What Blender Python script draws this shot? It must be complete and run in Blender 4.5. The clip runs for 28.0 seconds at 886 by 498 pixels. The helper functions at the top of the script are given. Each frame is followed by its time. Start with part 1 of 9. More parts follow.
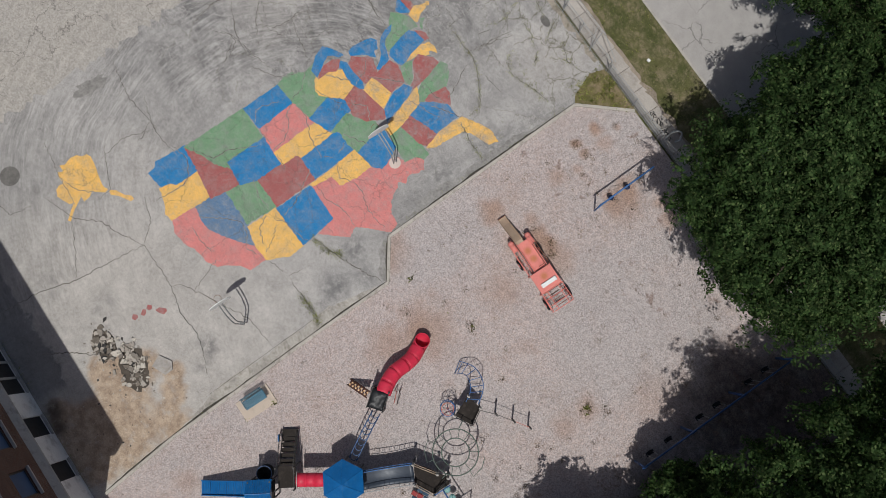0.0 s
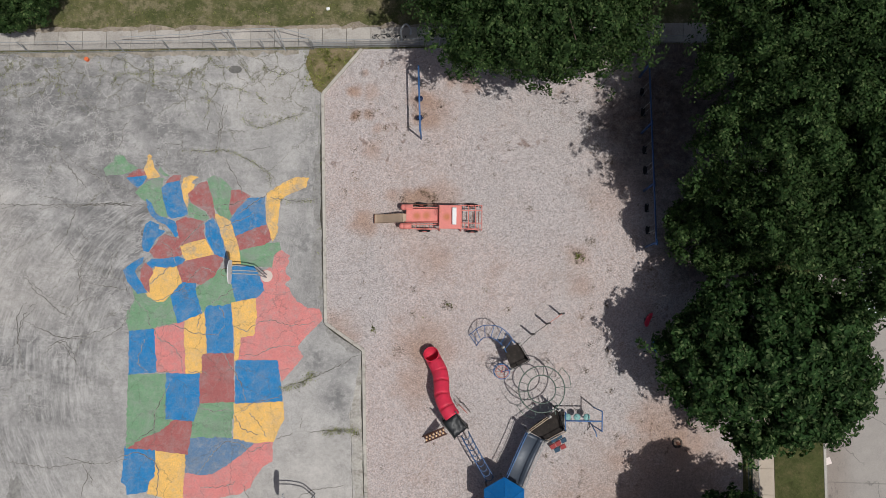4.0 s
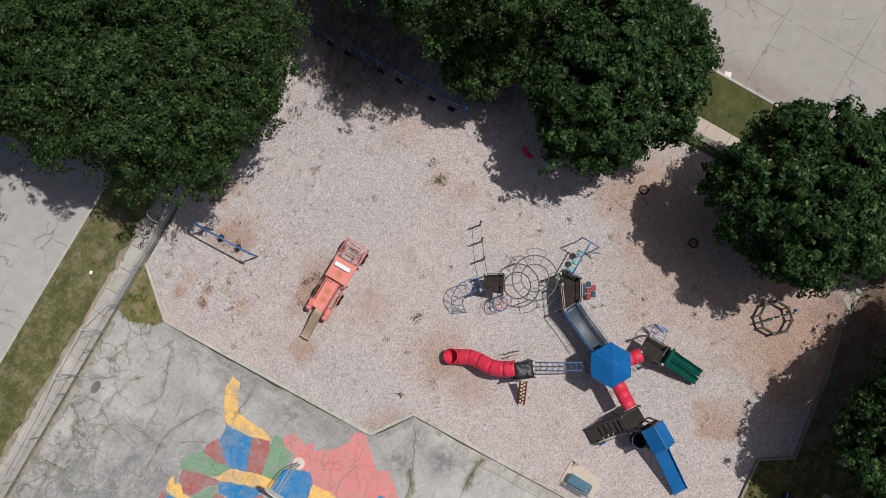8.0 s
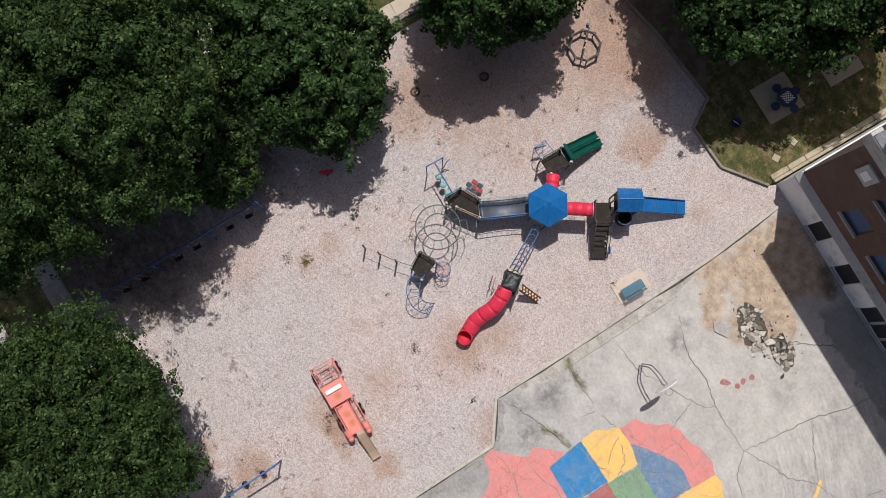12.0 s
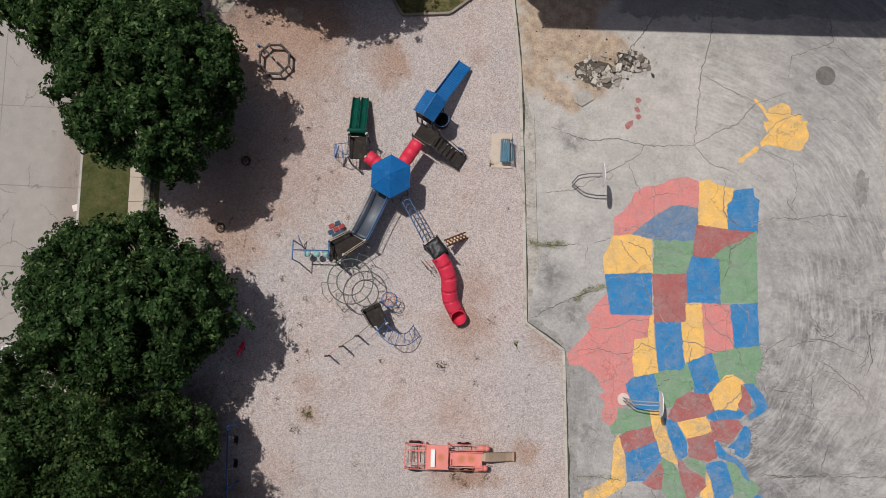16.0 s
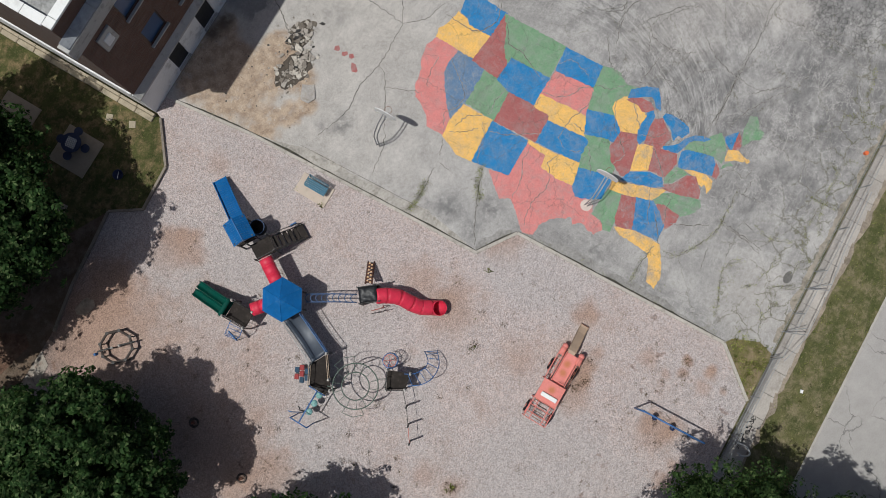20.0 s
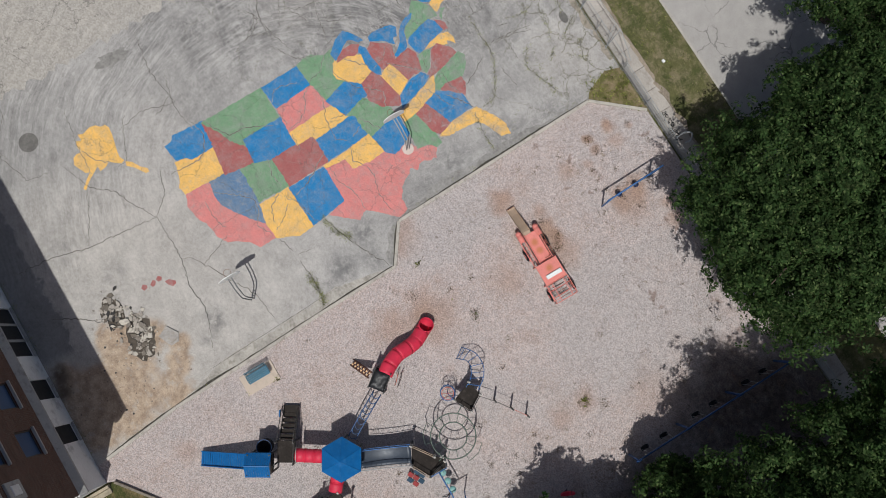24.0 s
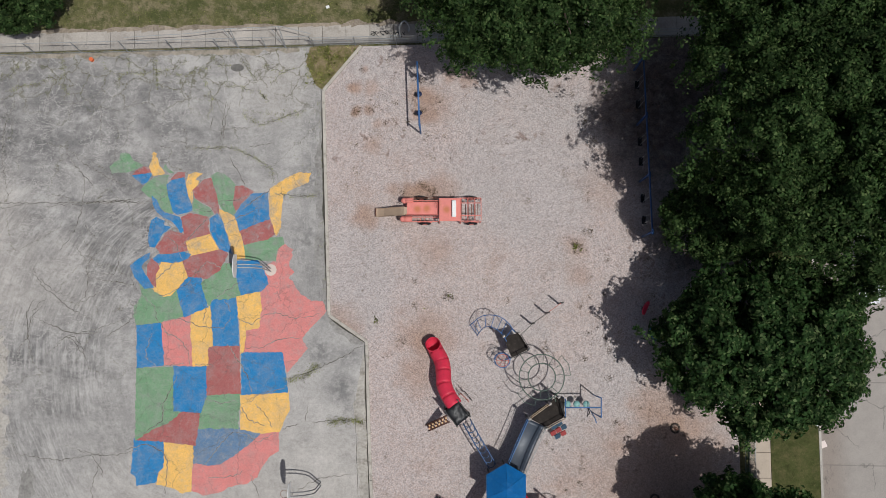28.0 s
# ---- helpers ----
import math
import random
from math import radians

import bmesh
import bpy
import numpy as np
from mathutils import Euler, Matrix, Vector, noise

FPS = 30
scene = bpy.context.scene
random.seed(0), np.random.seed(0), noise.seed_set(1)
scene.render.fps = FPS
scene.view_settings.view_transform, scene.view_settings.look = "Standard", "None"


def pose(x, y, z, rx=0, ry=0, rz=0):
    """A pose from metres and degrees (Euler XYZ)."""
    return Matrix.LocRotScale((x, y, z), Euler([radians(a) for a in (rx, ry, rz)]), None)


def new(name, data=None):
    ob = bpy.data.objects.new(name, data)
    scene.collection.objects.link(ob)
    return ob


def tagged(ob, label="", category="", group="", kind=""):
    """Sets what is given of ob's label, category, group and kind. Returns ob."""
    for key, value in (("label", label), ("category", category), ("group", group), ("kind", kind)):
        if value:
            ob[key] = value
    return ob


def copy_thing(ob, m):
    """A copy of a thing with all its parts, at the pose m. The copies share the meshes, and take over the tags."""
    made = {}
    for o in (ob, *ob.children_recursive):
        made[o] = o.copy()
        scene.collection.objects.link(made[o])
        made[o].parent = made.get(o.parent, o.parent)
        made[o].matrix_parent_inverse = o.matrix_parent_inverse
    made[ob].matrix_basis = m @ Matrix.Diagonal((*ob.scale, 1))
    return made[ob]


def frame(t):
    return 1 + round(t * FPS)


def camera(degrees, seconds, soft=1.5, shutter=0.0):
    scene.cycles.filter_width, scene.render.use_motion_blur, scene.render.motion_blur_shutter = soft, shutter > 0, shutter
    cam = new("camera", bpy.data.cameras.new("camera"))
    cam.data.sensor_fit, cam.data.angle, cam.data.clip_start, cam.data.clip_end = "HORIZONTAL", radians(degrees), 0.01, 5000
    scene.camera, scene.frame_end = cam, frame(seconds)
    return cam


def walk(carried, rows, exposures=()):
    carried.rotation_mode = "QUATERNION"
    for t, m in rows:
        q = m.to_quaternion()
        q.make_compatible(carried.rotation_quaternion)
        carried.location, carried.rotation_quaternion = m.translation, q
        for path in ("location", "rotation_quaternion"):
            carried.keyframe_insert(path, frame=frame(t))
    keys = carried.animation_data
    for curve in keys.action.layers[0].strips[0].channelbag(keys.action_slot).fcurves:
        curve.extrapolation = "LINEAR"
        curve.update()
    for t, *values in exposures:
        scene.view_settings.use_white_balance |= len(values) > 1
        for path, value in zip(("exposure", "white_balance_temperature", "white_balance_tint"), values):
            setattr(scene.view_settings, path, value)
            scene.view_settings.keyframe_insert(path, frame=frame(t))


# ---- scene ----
cam = camera(54.0, 28.0, soft=0.78)
SKY, SUN = 0.071, 3.7
EXPOSURES = [  # seconds, stops, kelvin, tint
    (0.0, -0.47, 6500, 10.5), (1.5, -0.47, 6500, 10.5), (3.5, -0.35, 6480, 10), (6.0, -0.21, 6450, 10), (8.0, -0.14, 6500, 10), (10.0, 0.0, 6500, 10.5), (11.0, 0.06, 6560, 11.5),
    (12.5, 0.06, 6650, 12.5), (15.0, -0.16, 6720, 12.5), (17.0, -0.28, 6560, 11), (19.0, -0.30, 6420, 9), (21.0, -0.33, 6400, 9), (25.0, -0.33, 6450, 10), (28.0, -0.34, 6450, 10),
]
PATH = [  # seconds, place, turns in degrees
    (0.0, -0.235, -4.463, 52.947, 5.630, 0.009, 416.530),
    (0.5, -0.229, -4.478, 52.898, 5.631, 0.009, 409.086),
    (1.0, -0.224, -4.498, 52.852, 5.634, 0.033, 402.255),
    (1.5, -0.212, -4.519, 52.811, 5.630, 0.054, 395.394),
    (2.0, -0.190, -4.540, 52.779, 5.620, 0.065, 388.478),
    (2.5, -0.147, -4.549, 52.754, 5.610, 0.017, 381.543),
    (3.0, -0.108, -4.546, 52.734, 5.634, -0.016, 374.374),
    (3.5, -0.063, -4.545, 52.698, 5.608, -0.060, 367.625),
    (5.5, 0.070, -4.360, 52.570, 5.712, 0.040, 338.554),
    (6.0, 0.101, -4.408, 52.580, 5.678, 0.052, 330.985),
    (6.5, 0.139, -4.459, 52.597, 5.690, 0.056, 323.215),
    (7.0, 0.170, -4.522, 52.616, 5.676, 0.059, 315.327),
    (7.5, 0.197, -4.593, 52.631, 5.643, 0.043, 307.505),
    (8.0, 0.223, -4.652, 52.643, 5.625, 0.021, 300.496),
    (8.5, 0.246, -4.683, 52.668, 5.641, 0.022, 293.437),
    (9.0, 0.257, -4.693, 52.711, 5.653, 0.023, 286.210),
    (9.5, 0.252, -4.697, 52.772, 5.643, -0.010, 278.693),
    (10.0, 0.242, -4.685, 52.848, 5.651, -0.033, 270.923),
    (10.5, 0.228, -4.662, 52.923, 5.675, -0.036, 263.122),
    (11.0, 0.201, -4.636, 52.975, 5.678, -0.024, 255.582),
    (11.5, 0.169, -4.626, 52.997, 5.674, -0.052, 247.652),
    (12.0, 0.144, -4.612, 52.997, 5.669, -0.040, 239.768),
    (12.5, 0.120, -4.599, 52.993, 5.649, -0.020, 231.918),
    (14.5, 0.146, -4.739, 52.803, 5.643, 0.011, 202.872),
    (15.0, 0.187, -4.737, 52.811, 5.652, -0.010, 196.283),
    (15.5, 0.236, -4.719, 52.832, 5.640, -0.020, 189.130),
    (16.0, 0.288, -4.684, 52.863, 5.587, -0.032, 181.693),
    (16.5, 0.349, -4.664, 52.894, 5.586, -0.022, 173.845),
    (17.0, 0.400, -4.646, 52.921, 5.595, -0.051, 166.123),
    (17.5, 0.466, -4.627, 52.947, 5.580, -0.023, 158.578),
    (18.0, 0.513, -4.612, 52.967, 5.585, -0.029, 150.994),
    (18.5, 0.557, -4.604, 52.978, 5.575, 0.005, 143.739),
    (19.0, 0.583, -4.603, 52.993, 5.565, 0.016, 135.946),
    (19.5, 0.591, -4.618, 53.018, 5.580, 0.015, 128.042),
    (20.0, 0.589, -4.666, 53.053, 5.622, 0.057, 120.406),
    (20.5, 0.581, -4.742, 53.100, 5.685, 0.123, 112.560),
    (21.0, 0.578, -4.802, 53.150, 5.665, 0.108, 104.424),
    (21.5, 0.547, -4.875, 53.198, 5.721, 0.094, 97.402),
    (23.5, 0.394, -5.132, 53.595, 5.596, -0.162, 67.534),
    (24.0, 0.321, -5.183, 53.589, 5.605, -0.109, 59.500),
    (24.5, 0.251, -5.219, 53.563, 5.611, -0.067, 51.348),
    (25.0, 0.192, -5.231, 53.522, 5.594, -0.047, 43.241),
    (25.5, 0.130, -5.210, 53.493, 5.624, -0.004, 35.600),
    (26.0, 0.077, -5.174, 53.483, 5.648, 0.056, 28.212),
    (26.5, 0.049, -5.125, 53.489, 5.644, 0.056, 20.869),
    (27.0, 0.021, -5.070, 53.520, 5.647, 0.076, 13.365),
    (27.5, 0.007, -5.030, 53.574, 5.598, 0.067, 6.538),
    (28.0, 0.000, -5.000, 53.644, 5.516, 0.041, -0.000),
]

walk(cam, [(t, pose(x, y, z, rx, ry, rz)) for t, x, y, z, rx, ry, rz in PATH], exposures=EXPOSURES)

# ---- daylight ----
SUN_WAY = Vector((-0.295, 0.240, -1.0)).normalized()  # the way the light falls
world = bpy.data.worlds.new("sky")
scene.world = world
world.use_nodes = True
wn = world.node_tree.nodes
sky = wn.new("ShaderNodeTexSky")
sky.sky_type = "NISHITA"
sky.sun_disc = False
sky.air_density, sky.dust_density, sky.ozone_density = 0.75, 2.6, 0.7
sky.sun_elevation = math.asin(-SUN_WAY.z)
sky.sun_rotation = math.atan2(-SUN_WAY.x, -SUN_WAY.y)
wn["Background"].inputs["Strength"].default_value = SKY
world.node_tree.links.new(sky.outputs[0], wn["Background"].inputs["Color"])
sun = new("sun", bpy.data.lights.new("sun", "SUN"))
sun.data.energy, sun.data.angle, sun.data.color = SUN, radians(0.6), (0.985, 0.982, 0.952)
sun.rotation_mode = "QUATERNION"
sun.rotation_quaternion = SUN_WAY.to_track_quat("-Z", "Y")
sun.location = (10, -10, 60)


# ---- materials ----
class Net:
    """A small wrapper for building node materials."""

    def __init__(self, name):
        self.mat = bpy.data.materials.new(name)
        self.mat.use_nodes = True
        self.t = self.mat.node_tree
        self.bsdf = self.t.nodes["Principled BSDF"]
        self.co = self.t.nodes.new("ShaderNodeTexCoord").outputs["Object"]

    def put(self, socket, value):
        if isinstance(value, bpy.types.NodeSocket):
            self.t.links.new(value, socket)
        elif isinstance(value, (tuple, list)) and socket.type == "RGBA":
            socket.default_value = (*value[:3], 1.0)
        else:
            socket.default_value = value

    def noise(self, scale, detail=4.0, rough=0.55, distort=0.0, co=None, col=False):
        n = self.t.nodes.new("ShaderNodeTexNoise")
        self.put(n.inputs["Vector"], co or self.co)
        n.inputs["Scale"].default_value, n.inputs["Detail"].default_value = scale, detail
        n.inputs["Roughness"].default_value, n.inputs["Distortion"].default_value = rough, distort
        return n.outputs["Color"] if col else n.outputs["Fac"]

    def voro(self, scale, feature="F1", out="Distance", co=None, rand=1.0):
        n = self.t.nodes.new("ShaderNodeTexVoronoi")
        n.feature = feature
        self.put(n.inputs["Vector"], co or self.co)
        n.inputs["Scale"].default_value, n.inputs["Randomness"].default_value = scale, rand
        return n.outputs[out]

    def math(self, op, a, b=0.0, c=0.0, clamp=False):
        n = self.t.nodes.new("ShaderNodeMath")
        n.operation, n.use_clamp = op, clamp
        for i, v in enumerate((a, b, c)):
            self.put(n.inputs[i], v)
        return n.outputs[0]

    def vec(self, op, a, b=(0, 0, 0), out=0):
        n = self.t.nodes.new("ShaderNodeVectorMath")
        n.operation = op
        self.put(n.inputs[0], a)
        if op == "SCALE":
            self.put(n.inputs["Scale"], b)
        else:
            self.put(n.inputs[1], b)
        return n.outputs[out]

    def step(self, v, lo, hi, a=0.0, b=1.0):
        n = self.t.nodes.new("ShaderNodeMapRange")
        n.interpolation_type = "SMOOTHSTEP"
        for i, x in enumerate((v, lo, hi, a, b)):
            self.put(n.inputs[i], x)
        return n.outputs[0]

    def mix(self, f, a, b):
        n = self.t.nodes.new("ShaderNodeMix")
        n.data_type = "RGBA"
        self.put(n.inputs["Factor"], f)
        self.put(n.inputs[6], a)
        self.put(n.inputs[7], b)
        return n.outputs[2]

    def rand(self):
        return self.t.nodes.new("ShaderNodeObjectInfo").outputs["Random"]

    def island(self):
        return self.t.nodes.new("ShaderNodeNewGeometry").outputs["Random Per Island"]

    def scale_col(self, col, f):
        return self.vec("SCALE", col, f)

    def spot(self, x, y, r, soft=0.5, wob=0.6):
        """1 inside an uneven round patch, 0 outside."""
        p = self.vec("ADD", self.co, self.vec("SCALE", self.vec("SUBTRACT", self.noise(0.9, 4, col=True), (0.5, 0.5, 0.5)), wob * r * 1.6))
        d = self.vec("LENGTH", self.vec("MULTIPLY", self.vec("SUBTRACT", p, (x, y, 0)), (1, 1, 0)), out="Value")
        return self.step(d, r * (1 - soft), r * (1 + soft * 0.6), 1.0, 0.0)

    def bump(self, h, strength=0.3, dist=0.02):
        n = self.t.nodes.new("ShaderNodeBump")
        n.inputs["Strength"].default_value, n.inputs["Distance"].default_value = strength, dist
        self.put(n.inputs["Height"], h)
        self.put(self.bsdf.inputs["Normal"], n.outputs[0])

    def done(self, col, rough=0.8, metal=0.0, spec=0.4):
        self.put(self.bsdf.inputs["Base Color"], col)
        self.put(self.bsdf.inputs["Roughness"], rough)
        self.put(self.bsdf.inputs["Metallic"], metal)
        self.bsdf.inputs["Specular IOR Level"].default_value = spec
        return self.mat


def plain(name, base, rough=0.6, metal=0.0, var=0.25, fine=25.0, coarse=1.5, bump=0.15, spec=0.4, dirt=None, dirt_amount=0.35):
    """A surface of one colour with grain, blotches and some dirt."""
    n = Net(name)
    f = n.math("ADD", n.math("MULTIPLY", n.math("SUBTRACT", n.noise(fine), 0.5), var * 1.4), n.math("MULTIPLY", n.math("SUBTRACT", n.noise(coarse), 0.5), var * 1.6))
    f = n.math("ADD", f, n.math("MULTIPLY_ADD", n.rand(), var * 0.35, 1.0 - var * 0.17))
    col = n.scale_col(base, f)
    if dirt:
        col = n.mix(n.math("MULTIPLY", n.step(n.noise(coarse * 2.3, 6, 0.65), 0.5, 0.72), dirt_amount), col, dirt)
    if bump:
        n.bump(n.noise(fine), bump, 0.01)
    r = n.math("MULTIPLY_ADD", n.noise(coarse * 3), 0.25, rough - 0.12)
    return n.done(col, r, metal, spec)


def concrete_yard():
    n = Net("cracked_concrete")
    co = n.co
    warp = n.vec("ADD", co, n.vec("SCALE", n.vec("SUBTRACT", n.noise(0.9, 6, 0.65, col=True), (0.5, 0.5, 0.5)), 1.3))
    big = n.noise(0.16, 5, 0.6)
    mid = n.noise(0.9, 9, 0.72)
    small = n.noise(5.0, 6, 0.75)
    fine = n.noise(19.0, 5, 0.8)
    f = n.math("MULTIPLY_ADD", n.math("SUBTRACT", big, 0.5), 0.30, 1.0)
    f = n.math("MULTIPLY_ADD", n.math("SUBTRACT", mid, 0.5), 0.92, f)
    f = n.math("MULTIPLY_ADD", n.math("SUBTRACT", small, 0.5), 0.92, f)
    f = n.math("MULTIPLY_ADD", n.math("SUBTRACT", fine, 0.5), 1.5, f)
    # the grimy half of the yard
    sep = n.t.nodes.new("ShaderNodeSeparateXYZ")
    n.put(sep.inputs[0], n.vec("ADD", co, n.vec("SCALE", n.vec("SUBTRACT", n.noise(0.2, 4, col=True), (0.5, 0.5, 0.5)), 12.0)))
    north = n.step(n.math("SUBTRACT", sep.outputs["Y"], n.math("MULTIPLY", sep.outputs["X"], 0.62)), -1.0, 11.0)
    sx = n.t.nodes.new("ShaderNodeSeparateXYZ")
    n.put(sx.inputs[0], co)
    streak = n.noise(0.42, 7, 0.66, 0.6, co=n.vec("MULTIPLY", co, (0.55, 1.5, 1.0)))
    blot = n.noise(0.8, 8, 0.70, 0.5)
    grime = n.step(n.math("ADD", n.math("MULTIPLY", streak, 0.5), n.math("MULTIPLY", blot, 0.5)), 0.36, 0.63)
    grime = n.math("MULTIPLY", grime, n.math("MULTIPLY_ADD", north, 0.90, 0.22))
    margin = n.math("MULTIPLY", n.step(sx.outputs["X"], -9.6, -8.1), n.math("MULTIPLY", n.step(sx.outputs["Y"], -5.5, -3.0), n.step(n.noise(0.55, 9, 0.75, co=n.vec("MULTIPLY", co, (2.6, 0.6, 1.0))), 0.40, 0.56, 0.0, 0.66)))
    grime = n.math("MAXIMUM", n.math("MULTIPLY", grime, n.step(sx.outputs["X"], -19.0, -9.5, 1.12, 0.5)), margin)
    # arcs swept through the grime by a plough turning round the painting
    sc = n.t.nodes.new("ShaderNodeSeparateXYZ")
    n.put(sc.inputs[0], n.vec("ADD", co, n.vec("ADD", (12.5, 7.0, 0.0), n.vec("SCALE", n.vec("SUBTRACT", n.noise(0.12, 2, col=True), (0.5, 0.5, 0.5)), 1.6))))
    radius = n.math("SQRT", n.math("ADD", n.math("MULTIPLY", sc.outputs["X"], sc.outputs["X"]), n.math("MULTIPLY", sc.outputs["Y"], sc.outputs["Y"])))
    angle = n.math("ARCTAN2", sc.outputs["Y"], n.math("MULTIPLY", sc.outputs["X"], -1.0))
    polar = n.t.nodes.new("ShaderNodeCombineXYZ")
    n.put(polar.inputs[0], radius)
    n.put(polar.inputs[1], n.math("MULTIPLY", angle, 1.5))
    arcs = n.noise(2.3, 7, 0.68, co=polar.outputs[0])
    fine_arcs = n.noise(7.0, 4, 0.6, co=polar.outputs[0])
    far = n.step(radius, 6.5, 9.5)
    west = n.step(sep.outputs["X"], -17.5, -12.0, 1.0, 0.0)
    swept = n.math("MULTIPLY", n.math("MULTIPLY", n.math("MULTIPLY", far, west), n.step(sep.outputs["Y"], 1.5, 6.0, 1.0, 0.22)), n.step(n.noise(0.22, 5, 0.62), 0.32, 0.56, 0.25, 1.0))
    arc = n.math("MULTIPLY", n.step(n.math("MULTIPLY_ADD", fine_arcs, 0.45, n.math("MULTIPLY", arcs, 0.55)), 0.44, 0.60), swept)
    grime = n.math("MULTIPLY", n.math("ADD", grime, n.math("MULTIPLY", swept, 0.30)), n.math("MULTIPLY_ADD", arc, -0.62, 1.0))
    f = n.math("MULTIPLY_ADD", n.math("SUBTRACT", n.math("MULTIPLY_ADD", fine_arcs, 0.5, n.math("MULTIPLY", arcs, 0.5)), 0.5), n.math("MULTIPLY", swept, 1.25), f)
    col = n.mix(n.step(big, 0.35, 0.65), (0.345, 0.332, 0.318), (0.41, 0.392, 0.372))
    col = n.scale_col(col, f)
    col = n.mix(n.math("MULTIPLY", grime, 0.72), col, n.scale_col((0.155, 0.150, 0.147), f))
    bare = n.step(n.noise(0.33, 6, 0.62, co=n.vec("ADD", co, (41, 13, 0))), 0.50, 0.72)
    col = n.mix(n.math("MULTIPLY", bare, 0.35), col, n.scale_col((0.47, 0.452, 0.43), f))
    south = n.math("MULTIPLY", n.step(sep.outputs["Y"], -19.0, -7.0, 1.0, 0.0), n.step(sep.outputs["X"], -24.0, -14.0))
    col = n.mix(n.math("MULTIPLY", south, 0.7), col, n.scale_col((0.455, 0.422, 0.385), f))
    # warm paler concrete towards the parking lot, blotched grime north of the painting
    for x, y, r, amount in ((-29.0, -1.0, 4.6, 0.6), (-28.6, 3.4, 2.6, 0.5), (-23.5, -2.0, 3.0, 0.3), (-10.6, 10.6, 2.6, 0.45)):
        col = n.mix(n.math("MULTIPLY", n.spot(x, y, r, 0.8, 0.8), amount), col, n.scale_col((0.45, 0.418, 0.385), f))
    blotch = n.step(n.noise(0.75, 8, 0.74, co=n.vec("ADD", co, (9, 27, 0))), 0.40, 0.60)
    for x, y, r, amount in ((-23.9, 8.4, 2.6, 0.55), (-25.0, 6.2, 2.0, 0.5), (-21.6, 7.8, 1.8, 0.5), (-18.6, 9.2, 2.2, 0.4), (-20.6, 4.6, 1.8, 0.45), (-16.4, 8.0, 2.0, 0.3), (-29.8, 7.2, 3.2, 0.5)):
        col = n.mix(n.math("MULTIPLY", n.math("MULTIPLY", n.spot(x, y, r, 0.8, 0.9), blotch), amount), col, n.scale_col((0.135, 0.131, 0.13), f))
    # crazed skin of small plates at the far corner
    plates = n.voro(3.4, "DISTANCE_TO_EDGE", co=n.vec("ADD", co, n.vec("SCALE", n.vec("SUBTRACT", n.noise(2.2, 4, col=True), (0.5, 0.5, 0.5)), 0.35)))
    crazed = n.math("MULTIPLY", n.spot(-30.2, 7.4, 3.6, 0.5, 0.8), n.step(n.noise(0.8, 5), 0.36, 0.52))
    col = n.mix(n.math("MULTIPLY", n.math("MULTIPLY", crazed, n.step(plates, 0.02, 0.10, 1.0, 0.0)), 0.8), col, (0.085, 0.082, 0.078))
    pale_web = n.math("MULTIPLY", n.step(n.voro(0.55, "DISTANCE_TO_EDGE", co=n.vec("ADD", warp, (31, 5, 0))), 0.004, 0.014, 1.0, 0.0), n.math("MULTIPLY", n.step(sx.outputs["Y"], 2.5, 5.5), n.step(n.noise(0.7, 4), 0.44, 0.58)))
    col = n.mix(n.math("MULTIPLY", pale_web, 0.6), col, (0.50, 0.48, 0.46))
    # pale scratches, thin cracks and damp smudges
    scratch = n.step(n.math("ABSOLUTE", n.math("SUBTRACT", n.noise(0.85, 5, 0.6, 0.8), 0.5)), 0.004, 0.016, 1.0, 0.0)
    scratch2 = n.step(n.math("ABSOLUTE", n.math("SUBTRACT", n.noise(1.5, 4, 0.6, 0.5, co=n.vec("MULTIPLY", co, (0.5, 1.6, 1.0))), 0.5)), 0.004, 0.018, 1.0, 0.0)
    col = n.mix(n.math("MULTIPLY", n.math("MULTIPLY", n.math("MAXIMUM", scratch, scratch2), n.step(n.noise(0.5, 3), 0.40, 0.58)), n.math("MULTIPLY_ADD", north, 0.34, 0.24)), col, (0.48, 0.455, 0.43))
    scrape = n.step(n.math("ABSOLUTE", n.math("SUBTRACT", n.noise(0.9, 5, 0.6, 0.4, co=n.vec("MULTIPLY", co, (2.8, 0.32, 1.0))), 0.5)), 0.003, 0.018, 1.0, 0.0)
    beside = n.math("MULTIPLY", n.step(sx.outputs["X"], -10.4, -9.4), n.step(sx.outputs["Y"], -4.5, -2.5))
    col = n.mix(n.math("MULTIPLY", n.math("MULTIPLY", scrape, beside), n.step(n.noise(0.8, 4), 0.42, 0.6, 0.0, 0.6)), col, (0.46, 0.44, 0.42))
    crk = n.step(n.voro(0.30, "DISTANCE_TO_EDGE", co=warp), 0.001, 0.006, 1.0, 0.0)
    crk = n.math("MULTIPLY", crk, n.math("MULTIPLY", north, n.step(n.noise(0.3, 2), 0.42, 0.55)))
    hair = n.math("MULTIPLY", n.step(n.voro(0.62, "DISTANCE_TO_EDGE", co=warp), 0.006, 0.026, 1.0, 0.0), n.math("MULTIPLY", n.step(sx.outputs["Y"], 7.5, 10.5), n.step(n.noise(0.6, 3), 0.36, 0.48)))
    col = n.mix(n.math("MULTIPLY", n.math("MAXIMUM", crk, hair), 0.7), col, (0.105, 0.10, 0.052))
